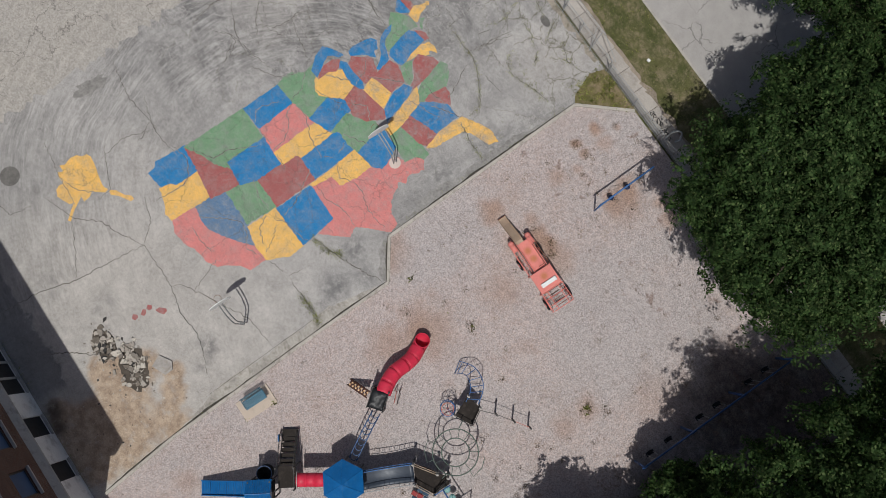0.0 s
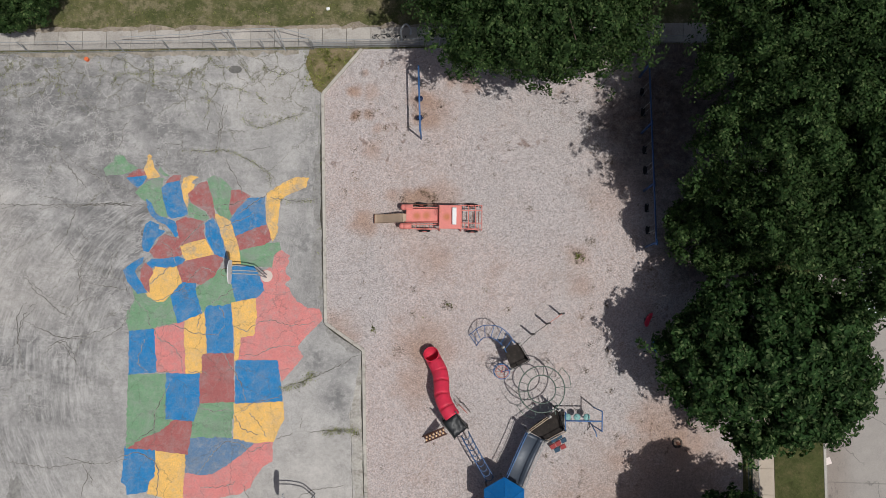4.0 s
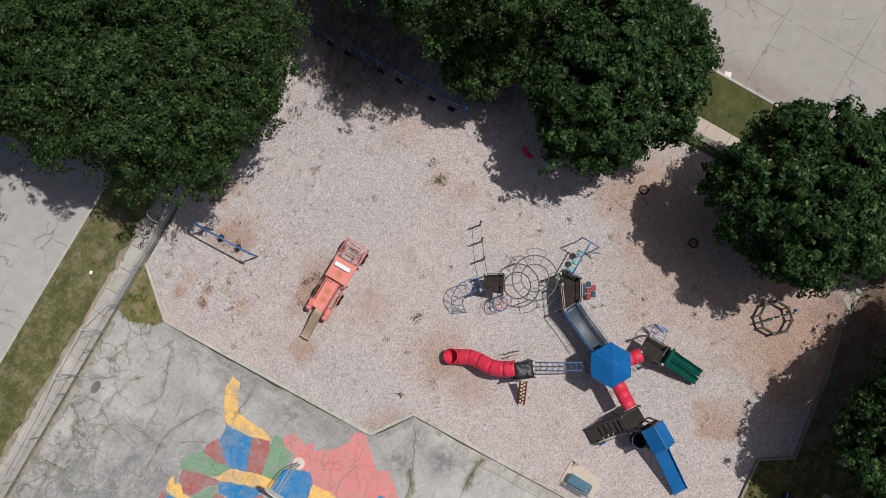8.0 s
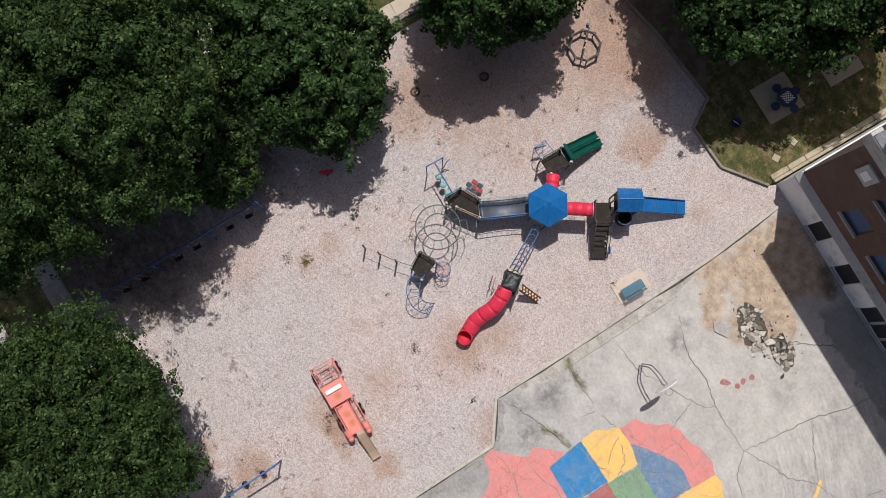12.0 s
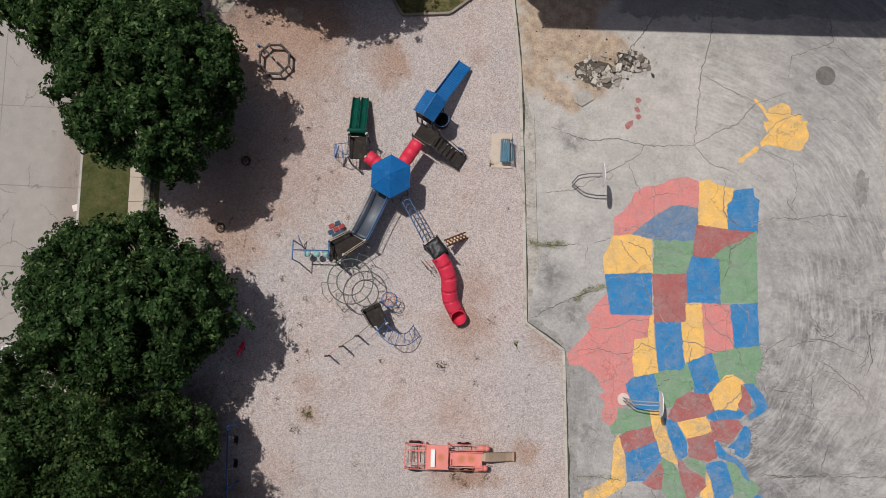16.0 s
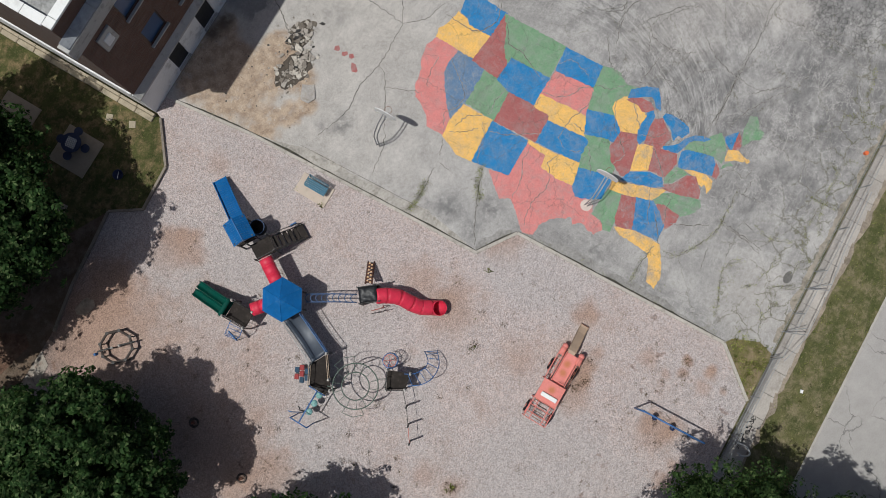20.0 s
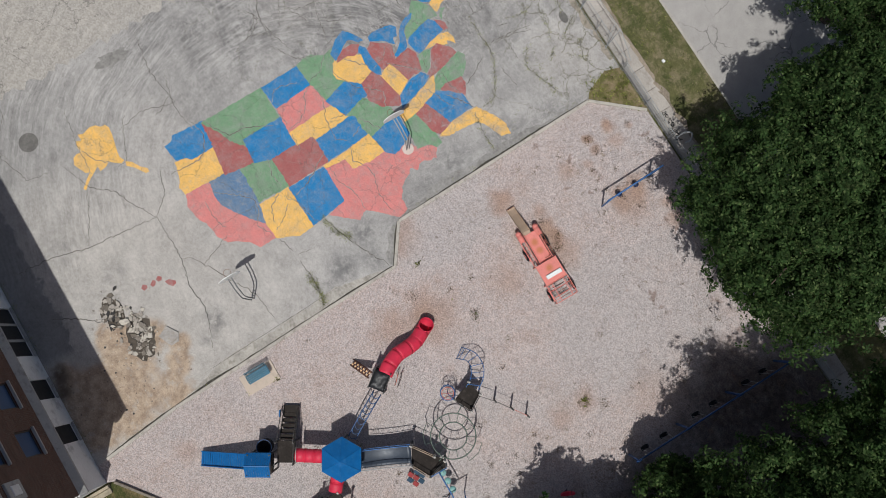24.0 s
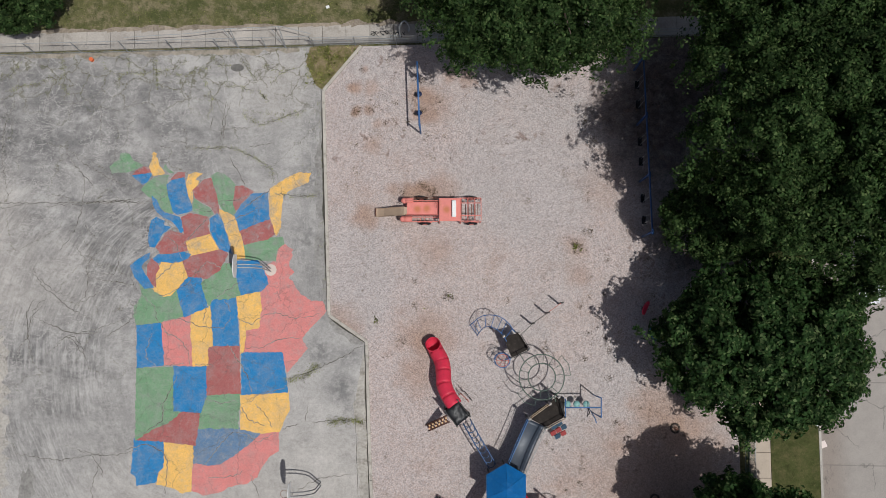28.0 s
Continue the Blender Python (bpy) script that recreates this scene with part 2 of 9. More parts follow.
    for x, y, r, amount in ((-7.5, -16.7, 0.75, 0.7), (-6.7, -17.7, 0.5, 0.5), (-6.4, -8.4, 1.0, 0.7), (-7.6, -6.0, 0.9, 0.7), (-5.9, -6.6, 0.8, 0.6), (-5.6, -9.6, 0.6, 0.5), (-9.4, -3.0, 1.2, 0.5), (-8.6, 1.0, 1.1, 0.5), (-8.7, 4.6, 1.2, 0.55), (-13.2, -20.6, 0.9, 0.35), (-16.5, -23.0, 1.2, 0.3)):
        col = n.mix(n.math("MULTIPLY", n.math("MULTIPLY", n.spot(x, y, r, 0.9, 0.9), n.step(n.noise(2.2, 7, 0.7), 0.35, 0.6)), amount), col, (0.12, 0.12, 0.12))
    # old dark asphalt skin along the building
    wavy = n.math("ADD", sx.outputs["Y"], n.math("MULTIPLY", n.math("SUBTRACT", n.noise(0.5, 6, 0.65), 0.5), 3.0))
    skin = n.math("MULTIPLY", n.step(wavy, -25.05, -24.85, 1.0, 0.0), n.step(sx.outputs["X"], -9.9, -10.6))
    col = n.mix(n.math("MULTIPLY", skin, 0.7), col, n.scale_col((0.19, 0.192, 0.195), f))
    # bare soil by the broken slab
    soil = n.mix(n.step(n.noise(1.6, 8, 0.75), 0.38, 0.62), (0.30, 0.22, 0.16), (0.47, 0.365, 0.27))
    soil = n.scale_col(soil, n.math("MULTIPLY_ADD", n.math("SUBTRACT", n.noise(11, 6, 0.8), 0.5), 1.5, 1.0))
    pebble = n.step(n.voro(5.5, co=warp), 0.10, 0.16, 1.0, 0.0)
    soil = n.mix(n.math("MULTIPLY", pebble, n.step(n.noise(2.1, 4), 0.40, 0.50)), soil, (0.50, 0.45, 0.38))
    lump = n.step(n.voro(3.1, co=n.vec("ADD", warp, (7, 3, 0))), 0.09, 0.15, 1.0, 0.0)
    soil = n.mix(n.math("MULTIPLY", lump, n.step(n.noise(1.3, 4), 0.44, 0.52)), soil, (0.13, 0.10, 0.08))
    ragged = n.step(n.noise(1.4, 8, 0.75), 0.36, 0.50)
    for x, y, r in ((-5.6, -23.6, 2.1), (-5.0, -20.9, 1.25), (-7.7, -22.8, 1.8), (-8.9, -22.0, 1.5), (-6.6, -25.6, 1.9), (-5.0, -26.0, 1.3), (-8.4, -26.2, 1.3), (-7.6, -24.9, 1.4), (-9.9, -22.9, 0.9), (-7.3, -19.3, 0.75), (-6.3, -19.9, 0.9), (-8.6, -20.6, 1.1)):
        col = n.mix(n.math("MULTIPLY", n.spot(x, y, r, 0.4, 0.8), n.math("MULTIPLY_ADD", ragged, 0.5, 0.5)), col, soil)
    dark_soil = n.scale_col((0.13, 0.10, 0.075), n.math("MULTIPLY_ADD", n.math("SUBTRACT", n.noise(6, 7, 0.8), 0.5), 1.6, 1.0))
    for x, y, r in ((-9.3, -26.6, 0.7), (-8.4, -26.9, 0.6)):
        col = n.mix(n.math("MULTIPLY", n.spot(x, y, r, 0.8, 1.0), n.math("MULTIPLY_ADD", ragged, 0.45, 0.5)), col, dark_soil)
    n.bump(n.math("SUBTRACT", n.math("ADD", n.math("MULTIPLY", mid, 0.5), n.math("MULTIPLY", small, 0.25)), crk), 0.45, 0.03)
    return n.done(col, n.math("MULTIPLY_ADD", mid, 0.2, 0.75), spec=0.3)


def gravel():
    n = Net("pale_pea_gravel")
    cell = n.voro(17.0, out="Color")
    sepc = n.t.nodes.new("ShaderNodeSeparateColor")
    n.put(sepc.inputs[0], cell)
    cell2 = n.voro(33.0, out="Color", co=n.vec("ADD", n.co, (3.1, 1.7, 0)))
    sepd = n.t.nodes.new("ShaderNodeSeparateColor")
    n.put(sepd.inputs[0], cell2)
    mid = n.noise(2.6, 6, 0.75)
    big = n.noise(0.35, 5, 0.6)
    f = n.math("MULTIPLY_ADD", n.math("SUBTRACT", sepc.outputs[0], 0.5), 0.52, 1.0)
    f = n.math("MULTIPLY_ADD", n.math("SUBTRACT", sepd.outputs[0], 0.5), 0.48, f)
    f = n.math("MULTIPLY_ADD", n.math("SUBTRACT", mid, 0.5), 0.20, f)
    f = n.math("MULTIPLY_ADD", n.math("SUBTRACT", big, 0.5), 0.16, f)
    gap = n.step(n.voro(20.0, "DISTANCE_TO_EDGE", co=n.vec("ADD", n.co, (5, 9, 0))), 0.0, 0.10, 0.84, 1.0)
    f = n.math("MULTIPLY", n.math("MAXIMUM", f, 0.25), gap)
    col = n.mix(sepc.outputs[1], (0.486, 0.397, 0.364), (0.460, 0.410, 0.398))
    col = n.scale_col(col, f)
    warm = n.math("MULTIPLY", n.step(n.noise(0.45, 8, 0.74), 0.48, 0.70), 0.42)
    col = n.mix(warm, col, n.scale_col((0.38, 0.262, 0.205), f))
    cool = n.math("MULTIPLY", n.step(n.noise(0.13, 3, 0.5, co=n.vec("ADD", n.co, (60, 21, 0))), 0.42, 0.62), 0.5)
    col = n.mix(cool, col, n.scale_col((0.43, 0.405, 0.398), f))
    # worn hollows with bare earth
    for x, y, r, amount in ((-1.0, -5.2, 1.9, 0.62), (-4.9, 2.3, 0.9, 0.6), (-6.4, -4.6, 1.5, 0.6), (-0.7, 9.2, 1.3, 0.45), (-4.6, 10.4, 0.5, 0.5), (-0.3, 3.7, 1.3, 0.5),
                            (-0.9, -0.1, 1.2, 0.32), (10.5, -22.0, 3.4, 0.6), (8.7, -24.6, 2.0, 0.6), (14.2, -10.9, 1.2, 0.62), (8.2, 0.3, 0.9, 0.5), (15.5, -6.0, 3.4, 0.5), (8.3, -1.5, 0.8, 0.5), (-1.6, 9.9, 0.7, 0.6), (-1.5, 8.7, 0.6, 0.5), (-5.6, 10.4, 0.45, 0.8), (-5.5, 8.9, 0.4, 0.75), (-4.5, 6.7, 0.6, 0.55), (-0.9, 8.6, 0.6, 0.6), (-1.1, 9.8, 0.7, 0.7), (-4.7, 9.0, 0.35, 0.7), (11.5, -18.0, 5.0, 0.38), (13.2, -11.8, 3.4, 0.34), (9.0, -23.6, 3.2, 0.42), (10.0, 4.5, 2.0, 0.3), (-2.4, 2.4, 1.1, 0.42),
                            (12.8, -21.4, 2.0, 0.5), (10.2, -24.0, 2.3, 0.75), (8.2, -23.2, 1.2, 0.65), (13.6, -23.6, 1.6, 0.6), (5.6, -17.3, 0.9, 0.45), (0.4, 11.2, 0.5, 0.6), (1.5, 11.0, 0.6, 0.6), (-1.3, -5.6, 0.9, 0.5), (-1.6, -7.7, 1.2, 0.5), (-0.1, 0.2, 0.8, 0.35), (-4.2, 8.1, 0.35, 0.5), (-5.0, 11.6, 0.25, 0.6), (-5.6, 8.8, 0.28, 0.7), (-5.8, 10.4, 0.3, 0.7), (-4.6, 1.8, 0.5, 0.5), (-5.0, 2.5, 0.6, 0.6), (-3.2, 3.9, 0.5, 0.6), (-2.0, 3.7, 0.7, 0.75), (-1.0, 3.9, 0.6, 0.7), (4.0, -22.6, 0.6, 0.5), (3.5, -21.6, 0.5, 0.6), (3.1, -20.8, 0.55, 0.7), (9.8, -23.9, 1.6, 0.6), (7.6, -23.6, 1.2, 0.6), (3.6, -21.6, 0.9, 0.55), (4.2, -20.6, 1.0, 0.6), (-1.3, 4.1, 0.5, 0.75), (-1.9, 3.7, 0.8, 0.7), (-1.5, -22.0, 0.8, 0.4), (5.9, -18.9, 0.9, 0.35), (14.4, -14.5, 2.4, 0.35), (4.6, -21.6, 1.4, 0.5), (14.2, -12.6, 3.4, 0.6), (12.6, -16.0, 2.4, 0.45), (9.6, -13.0, 3.0, 0.28), (12.6, -9.6, 1.3, 0.5), (12.0, -24.6, 2.6, 0.6)):
        col = n.mix(n.math("MULTIPLY", n.spot(x, y, r, 0.75, 0.9), amount), col, n.scale_col((0.372, 0.248, 0.188), f))
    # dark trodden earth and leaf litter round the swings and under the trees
    # their colour is taken darker than the earth, to deepen the tree shade
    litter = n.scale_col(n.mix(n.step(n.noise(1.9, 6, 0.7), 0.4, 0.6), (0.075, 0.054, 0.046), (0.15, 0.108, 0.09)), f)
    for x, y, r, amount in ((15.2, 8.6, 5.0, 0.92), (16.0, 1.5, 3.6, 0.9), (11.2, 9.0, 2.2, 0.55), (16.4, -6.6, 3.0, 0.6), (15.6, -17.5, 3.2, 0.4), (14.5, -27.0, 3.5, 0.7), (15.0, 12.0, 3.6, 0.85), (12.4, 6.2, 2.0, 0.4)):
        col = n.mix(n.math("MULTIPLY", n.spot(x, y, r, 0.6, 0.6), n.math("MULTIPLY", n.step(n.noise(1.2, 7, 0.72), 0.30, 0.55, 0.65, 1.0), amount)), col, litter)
    # trodden brown dirt spots towards the northern end
    gy = n.t.nodes.new("ShaderNodeSeparateXYZ")
    n.put(gy.inputs[0], n.co)
    spots_n = n.step(n.noise(1.25, 5, 0.62, 0.4, co=n.vec("ADD", n.co, (3, 77, 0))), 0.60, 0.69)
    spots_n = n.math("MULTIPLY", spots_n, n.math("MAXIMUM", n.step(gy.outputs["Y"], 3.0, 7.0), n.step(gy.outputs["X"], 8.0, 12.0)))
    col = n.mix(n.math("MULTIPLY", spots_n, 0.62), col, n.scale_col((0.20, 0.125, 0.095), f))
    # single dark leaves and wet stones
    dark = n.step(n.noise(2.9, 4, 0.6, co=n.vec("ADD", n.co, (31, 5, 0))), 0.655, 0.71)
    col = n.mix(n.math("MULTIPLY", dark, 0.7), col, (0.12, 0.085, 0.06))
    speck = n.step(n.noise(7.5, 3, 0.6, co=n.vec("ADD", n.co, (13, 51, 0))), 0.665, 0.72)
    col = n.mix(n.math("MULTIPLY", speck, 0.55), col, (0.14, 0.105, 0.085))
    n.bump(n.math("ADD", n.math("MULTIPLY", sepc.outputs[0], 1.0), gap), 0.6, 0.03)
    return n.done(col, 0.9, spec=0.25)


def grass_mat(name, a, b, dry, amount):
    n = Net(name)
    f = n.math("MULTIPLY_ADD", n.math("SUBTRACT", n.noise(22, 5, 0.75), 0.5), 1.2, 1.0)
    f = n.math("MULTIPLY_ADD", n.math("SUBTRACT", n.noise(4, 5, 0.7), 0.5), 0.8, f)
    col = n.mix(n.step(n.noise(0.8, 5), 0.4, 0.62), a, b)
    col = n.mix(n.math("MULTIPLY", n.step(n.noise(1.1, 8, 0.74), 0.43, 0.66), amount), col, dry)
    # straw left by mowing
    straw = n.step(n.noise(3.2, 6, 0.75, 0.8, co=n.vec("MULTIPLY", n.co, (1.0, 2.2, 1.0))), 0.56, 0.68)
    col = n.mix(n.math("MULTIPLY", straw, amount * 0.75), col, n.vec("SCALE", dry, 1.25))
    tuft = n.step(n.noise(3.6, 4, 0.6, co=n.vec("ADD", n.co, (11, 7, 0))), 0.60, 0.68)
    col = n.mix(n.math("MULTIPLY", tuft, 0.55), col, n.vec("SCALE", a, 0.7))
    n.bump(n.noise(20, 4), 0.8, 0.05)
    return n.done(n.scale_col(col, f), 0.95, spec=0.15)


def street_mat(name, base, crack_scale=0.3):
    n = Net(name)
    warp = n.vec("ADD", n.co, n.vec("SCALE", n.vec("SUBTRACT", n.noise(0.8, 5, col=True), (0.5, 0.5, 0.5)), 1.2))
    f = n.math("MULTIPLY_ADD", n.math("SUBTRACT", n.noise(18, 5, 0.8), 0.5), 0.6, 1.0)
    f = n.math("MULTIPLY_ADD", n.math("SUBTRACT", n.noise(1.1, 9, 0.74), 0.5), 0.55, f)
    f = n.math("MULTIPLY_ADD", n.math("SUBTRACT", n.noise(0.15, 3), 0.5), 0.2, f)
    crk = n.math("MULTIPLY", n.step(n.voro(crack_scale, "DISTANCE_TO_EDGE", co=warp), 0.002, 0.012, 1.0, 0.0), n.step(n.noise(0.35, 2), 0.45, 0.58))
    col = n.mix(n.math("MULTIPLY", crk, 0.55), n.scale_col(base, f), (0.10, 0.095, 0.09))
    col = n.mix(n.math("MULTIPLY", n.step(n.noise(0.6, 5, 0.7), 0.62, 0.75), 0.3), col, n.scale_col(base, 0.62))
    # silt and tyre marks in the gutter, and cast joints across the concrete lanes
    sx = n.t.nodes.new("ShaderNodeSeparateXYZ")
    n.put(sx.inputs[0], n.co)
    gutter = n.math("MULTIPLY", n.step(sx.outputs["X"], 22.9, 23.1), n.step(sx.outputs["X"], 23.4, 25.0, 1.0, 0.0))
    col = n.mix(n.math("MULTIPLY", gutter, 0.62), col, n.scale_col((0.235, 0.19, 0.16), f))
    mark = n.step(n.noise(1.9, 8, 0.8, 0.6, co=n.vec("MULTIPLY", n.co, (1.6, 0.6, 1.0))), 0.55, 0.64)
    col = n.mix(n.math("MULTIPLY", n.math("MULTIPLY", gutter, mark), 0.6), col, (0.11, 0.10, 0.09))
    bay = n.math("ABSOLUTE", n.math("SUBTRACT", n.math("FRACT", n.math("MULTIPLY", n.math("ADD", sx.outputs["Y"], n.math("MULTIPLY", sx.outputs["X"], 0.02)), 0.2)), 0.5))
    lane = n.math("ABSOLUTE", n.math("SUBTRACT", sx.outputs["X"], 28.1))
    seam = n.math("MAXIMUM", n.step(bay, 0.004, 0.009, 1.0, 0.0), n.step(lane, 0.02, 0.045, 1.0, 0.0))
    seam = n.math("MULTIPLY", n.math("MULTIPLY", seam, n.step(sx.outputs["X"], 23.0, 23.1)), n.step(n.noise(0.7, 4), 0.38, 0.52))
    col = n.mix(n.math("MULTIPLY", seam, 0.45), col, (0.12, 0.11, 0.10))
    n.bump(n.noise(40, 3), 0.2, 0.01)
    return n.done(col, 0.85, spec=0.3)


def lot_mat():
    n = Net("pale_old_asphalt")
    grain = n.t.nodes.new("ShaderNodeSeparateColor")
    n.put(grain.inputs[0], n.voro(10.0, out="Color"))
    f = n.math("MULTIPLY_ADD", n.math("SUBTRACT", grain.outputs[0], 0.5), 0.30, 1.0)
    f = n.math("MULTIPLY_ADD", n.math("SUBTRACT", n.noise(1.0, 9, 0.75), 0.5), 0.6, f)
    f = n.math("MULTIPLY_ADD", n.math("SUBTRACT", n.noise(9, 5, 0.8), 0.5), 0.6, f)
    wv = n.t.nodes.new("ShaderNodeTexWave")
    wv.wave_type, wv.rings_direction = "RINGS", "Z"
    n.put(wv.inputs["Vector"], n.vec("ADD", n.vec("MULTIPLY", n.co, (1, 1, 0)), (12.5, 7.0, 0.0)))
    wv.inputs["Scale"].default_value, wv.inputs["Distortion"].default_value = 0.42, 2.5
    wv.inputs["Detail"].default_value, wv.inputs["Detail Scale"].default_value = 3.0, 0.16
    f = n.math("MULTIPLY_ADD", n.math("SUBTRACT", wv.outputs["Fac"], 0.5), n.step(n.noise(0.3, 5), 0.42, 0.6, 0.0, 0.13), f)
    warp = n.vec("ADD", n.co, n.vec("SCALE", n.vec("SUBTRACT", n.noise(0.9, 6, 0.65, col=True), (0.5, 0.5, 0.5)), 1.3))
    crk = n.math("MULTIPLY", n.step(n.voro(0.4, "DISTANCE_TO_EDGE", co=warp), 0.003, 0.012, 1.0, 0.0), n.step(n.noise(0.35, 2), 0.42, 0.55))
    col = n.scale_col(n.mix(n.noise(0.4, 5), (0.405, 0.372, 0.33), (0.375, 0.355, 0.328)), f)
    col = n.mix(n.math("MULTIPLY", crk, 0.6), col, (0.10, 0.095, 0.085))
    col = n.mix(n.math("MULTIPLY", n.step(n.noise(0.5, 8, 0.75), 0.60, 0.70), 0.5), col, n.scale_col((0.17, 0.165, 0.16), f))
    n.bump(grain.outputs[0], 0.3, 0.02)
    return n.done(col, 0.9, spec=0.25)


def paint_mat(name, base, wear=0.5):
    """Playground paint on concrete: streaked, faded, scratched and flaking."""
    n = Net(name)
    f = n.math("MULTIPLY_ADD", n.math("SUBTRACT", n.noise(1.3, 8, 0.7), 0.5), 0.50, 1.0)
    f = n.math("MULTIPLY_ADD", n.math("SUBTRACT", n.noise(9, 6, 0.8), 0.5), 0.85, f)
    f = n.math("MULTIPLY_ADD", n.math("SUBTRACT", n.noise(19, 4, 0.8), 0.5), 0.95, f)
    col = n.scale_col(base, f)
    worn = n.math("MULTIPLY", n.step(n.noise(2.2, 10, 0.8), 0.50, 0.66), n.step(n.noise(0.45, 3), 0.30, 0.62, 0.25, 1.0))
    place = n.t.nodes.new("ShaderNodeSeparateXYZ")
    n.put(place.inputs[0], n.co)
    trodden = n.step(place.outputs["Y"], -5.0, 3.0, 0.85, 1.7)  # the northern end is more worn
    col = n.mix(n.math("MULTIPLY", n.math("MULTIPLY", worn, trodden), wear), col, n.scale_col((0.35, 0.34, 0.325), f))
    scratch = n.step(n.math("ABSOLUTE", n.math("SUBTRACT", n.noise(1.1, 5, 0.6, 0.8), 0.5)), 0.004, 0.02, 1.0, 0.0)
    scratch2 = n.step(n.math("ABSOLUTE", n.math("SUBTRACT", n.noise(1.9, 4, 0.6, 0.6, co=n.vec("ADD", n.co, (9, 4, 0))), 0.5)), 0.004, 0.02, 1.0, 0.0)
    lines = n.math("MULTIPLY", n.math("MAXIMUM", scratch, scratch2), n.step(n.noise(0.7, 3), 0.40, 0.58))
    col = n.mix(n.math("MULTIPLY", lines, wear * 0.42), col, (0.36, 0.35, 0.33))
    warp = n.vec("ADD", n.co, n.vec("SCALE", n.vec("SUBTRACT", n.noise(1.1, 6, 0.65, col=True), (0.5, 0.5, 0.5)), 1.0))
    web = n.math("MULTIPLY", n.step(n.voro(0.85, "DISTANCE_TO_EDGE", co=warp), 0.008, 0.024, 1.0, 0.0), n.step(n.noise(0.6, 3), 0.42, 0.56))
    col = n.mix(n.math("MULTIPLY", web, 0.12), col, (0.40, 0.385, 0.36))
    dark_web = n.math("MULTIPLY", n.step(n.voro(0.48, "DISTANCE_TO_EDGE", co=n.vec("ADD", warp, (4, 9, 0))), 0.004, 0.014, 1.0, 0.0), n.step(n.noise(0.45, 3), 0.35, 0.47))
    col = n.mix(n.math("MULTIPLY", dark_web, 0.4), col, (0.085, 0.08, 0.07))
    faded = n.math("MULTIPLY", n.step(n.noise(0.9, 8, 0.72, co=n.vec("ADD", n.co, (17, 3, 0))), 0.42, 0.68), 0.15 + 0.45 * wear)
    col = n.mix(n.math("MULTIPLY", faded, trodden), col, n.scale_col((0.27, 0.262, 0.25), f))
    grime = n.math("MULTIPLY", n.step(n.noise(3.5, 8, 0.75, co=n.vec("ADD", n.co, (2, 8, 0))), 0.56, 0.70), 0.42)
    col = n.mix(grime, col, (0.14, 0.13, 0.12))
    n.bump(n.noise(9, 6, 0.8), 0.3, 0.01)
    return n.done(col, 0.7, spec=0.35)


def leaf_mat(name, a, b, c):
    n = Net(name)
    r = n.island()
    col = n.mix(n.step(r, 0.0, 0.6), a, b)
    col = n.mix(n.step(r, 0.72, 0.95), col, c)
    col = n.scale_col(col, n.math("MULTIPLY", n.math("MULTIPLY_ADD", n.noise(0.45, 3), 0.7, 0.65), n.step(n.noise(2.1, 2), 0.32, 0.68, 0.5, 1.75)))
    n.done(col, 0.65, spec=0.08)
    tr = n.t.nodes.new("ShaderNodeBsdfTranslucent")
    n.put(tr.inputs["Color"], n.vec("MULTIPLY", col, (1.15, 1.35, 0.7)))
    mx = n.t.nodes.new("ShaderNodeMixShader")
    mx.inputs[0].default_value = 0.43
    n.t.links.new(n.bsdf.outputs[0], mx.inputs[1])
    n.t.links.new(tr.outputs[0], mx.inputs[2])
    n.t.links.new(mx.outputs[0], n.t.nodes["Material Output"].inputs["Surface"])
    return n.mat


def brick_mat():
    n = Net("dark_brown_brick")
    t = n.t.nodes.new("ShaderNodeTexBrick")
    m = n.t.nodes.new("ShaderNodeMapping")
    m.inputs["Rotation"].default_value = (radians(90), 0, 0)
    n.put(m.inputs["Vector"], n.co)
    n.put(t.inputs["Vector"], m.outputs[0])
    t.inputs["Scale"].default_value = 1.0
    t.inputs["Brick Width"].default_value, t.inputs["Row Height"].default_value = 0.21, 0.075
    t.inputs["Mortar Size"].default_value = 0.010
    n.put(t.inputs["Color1"], (0.098, 0.047, 0.034))
    n.put(t.inputs["Color2"], (0.140, 0.068, 0.048))
    n.put(t.inputs["Mortar"], (0.16, 0.135, 0.12))
    f = n.math("MULTIPLY_ADD", n.math("SUBTRACT", n.noise(1.2, 5), 0.5), 0.6, 1.0)
    f = n.math("MULTIPLY_ADD", n.math("SUBTRACT", n.noise(7.0, 3, 0.6, co=n.vec("MULTIPLY", n.co, (0.10, 0.10, 1.0))), 0.5), 1.1, f)
    n.bump(t.outputs["Fac"], 0.4, -0.01)
    return n.done(n.scale_col(t.outputs["Color"], f), 0.85, spec=0.25)


def glass_mat():
    n = Net("dark_window_glass")
    m = n.done(n.scale_col((0.035, 0.085, 0.19), n.math("MULTIPLY_ADD", n.noise(0.7), 0.8, 0.6)), 0.35, spec=0.35)
    return m


def rubble_mat():
    n = Net("broken_concrete")
    r = n.rand()
    f = n.math("MULTIPLY_ADD", n.math("SUBTRACT", n.noise(3.0, 6, 0.75), 0.5), 1.1, 1.0)
    col = n.mix(n.step(r, 0.1, 0.6), (0.17, 0.145, 0.12), (0.40, 0.36, 0.315))
    col = n.mix(n.step(r, 0.55, 0.9), col, (0.53, 0.485, 0.42))
    n.bump(n.noise(6, 5, 0.7), 0.5, 0.03)
    return n.done(n.scale_col(col, f), 0.92, spec=0.2)


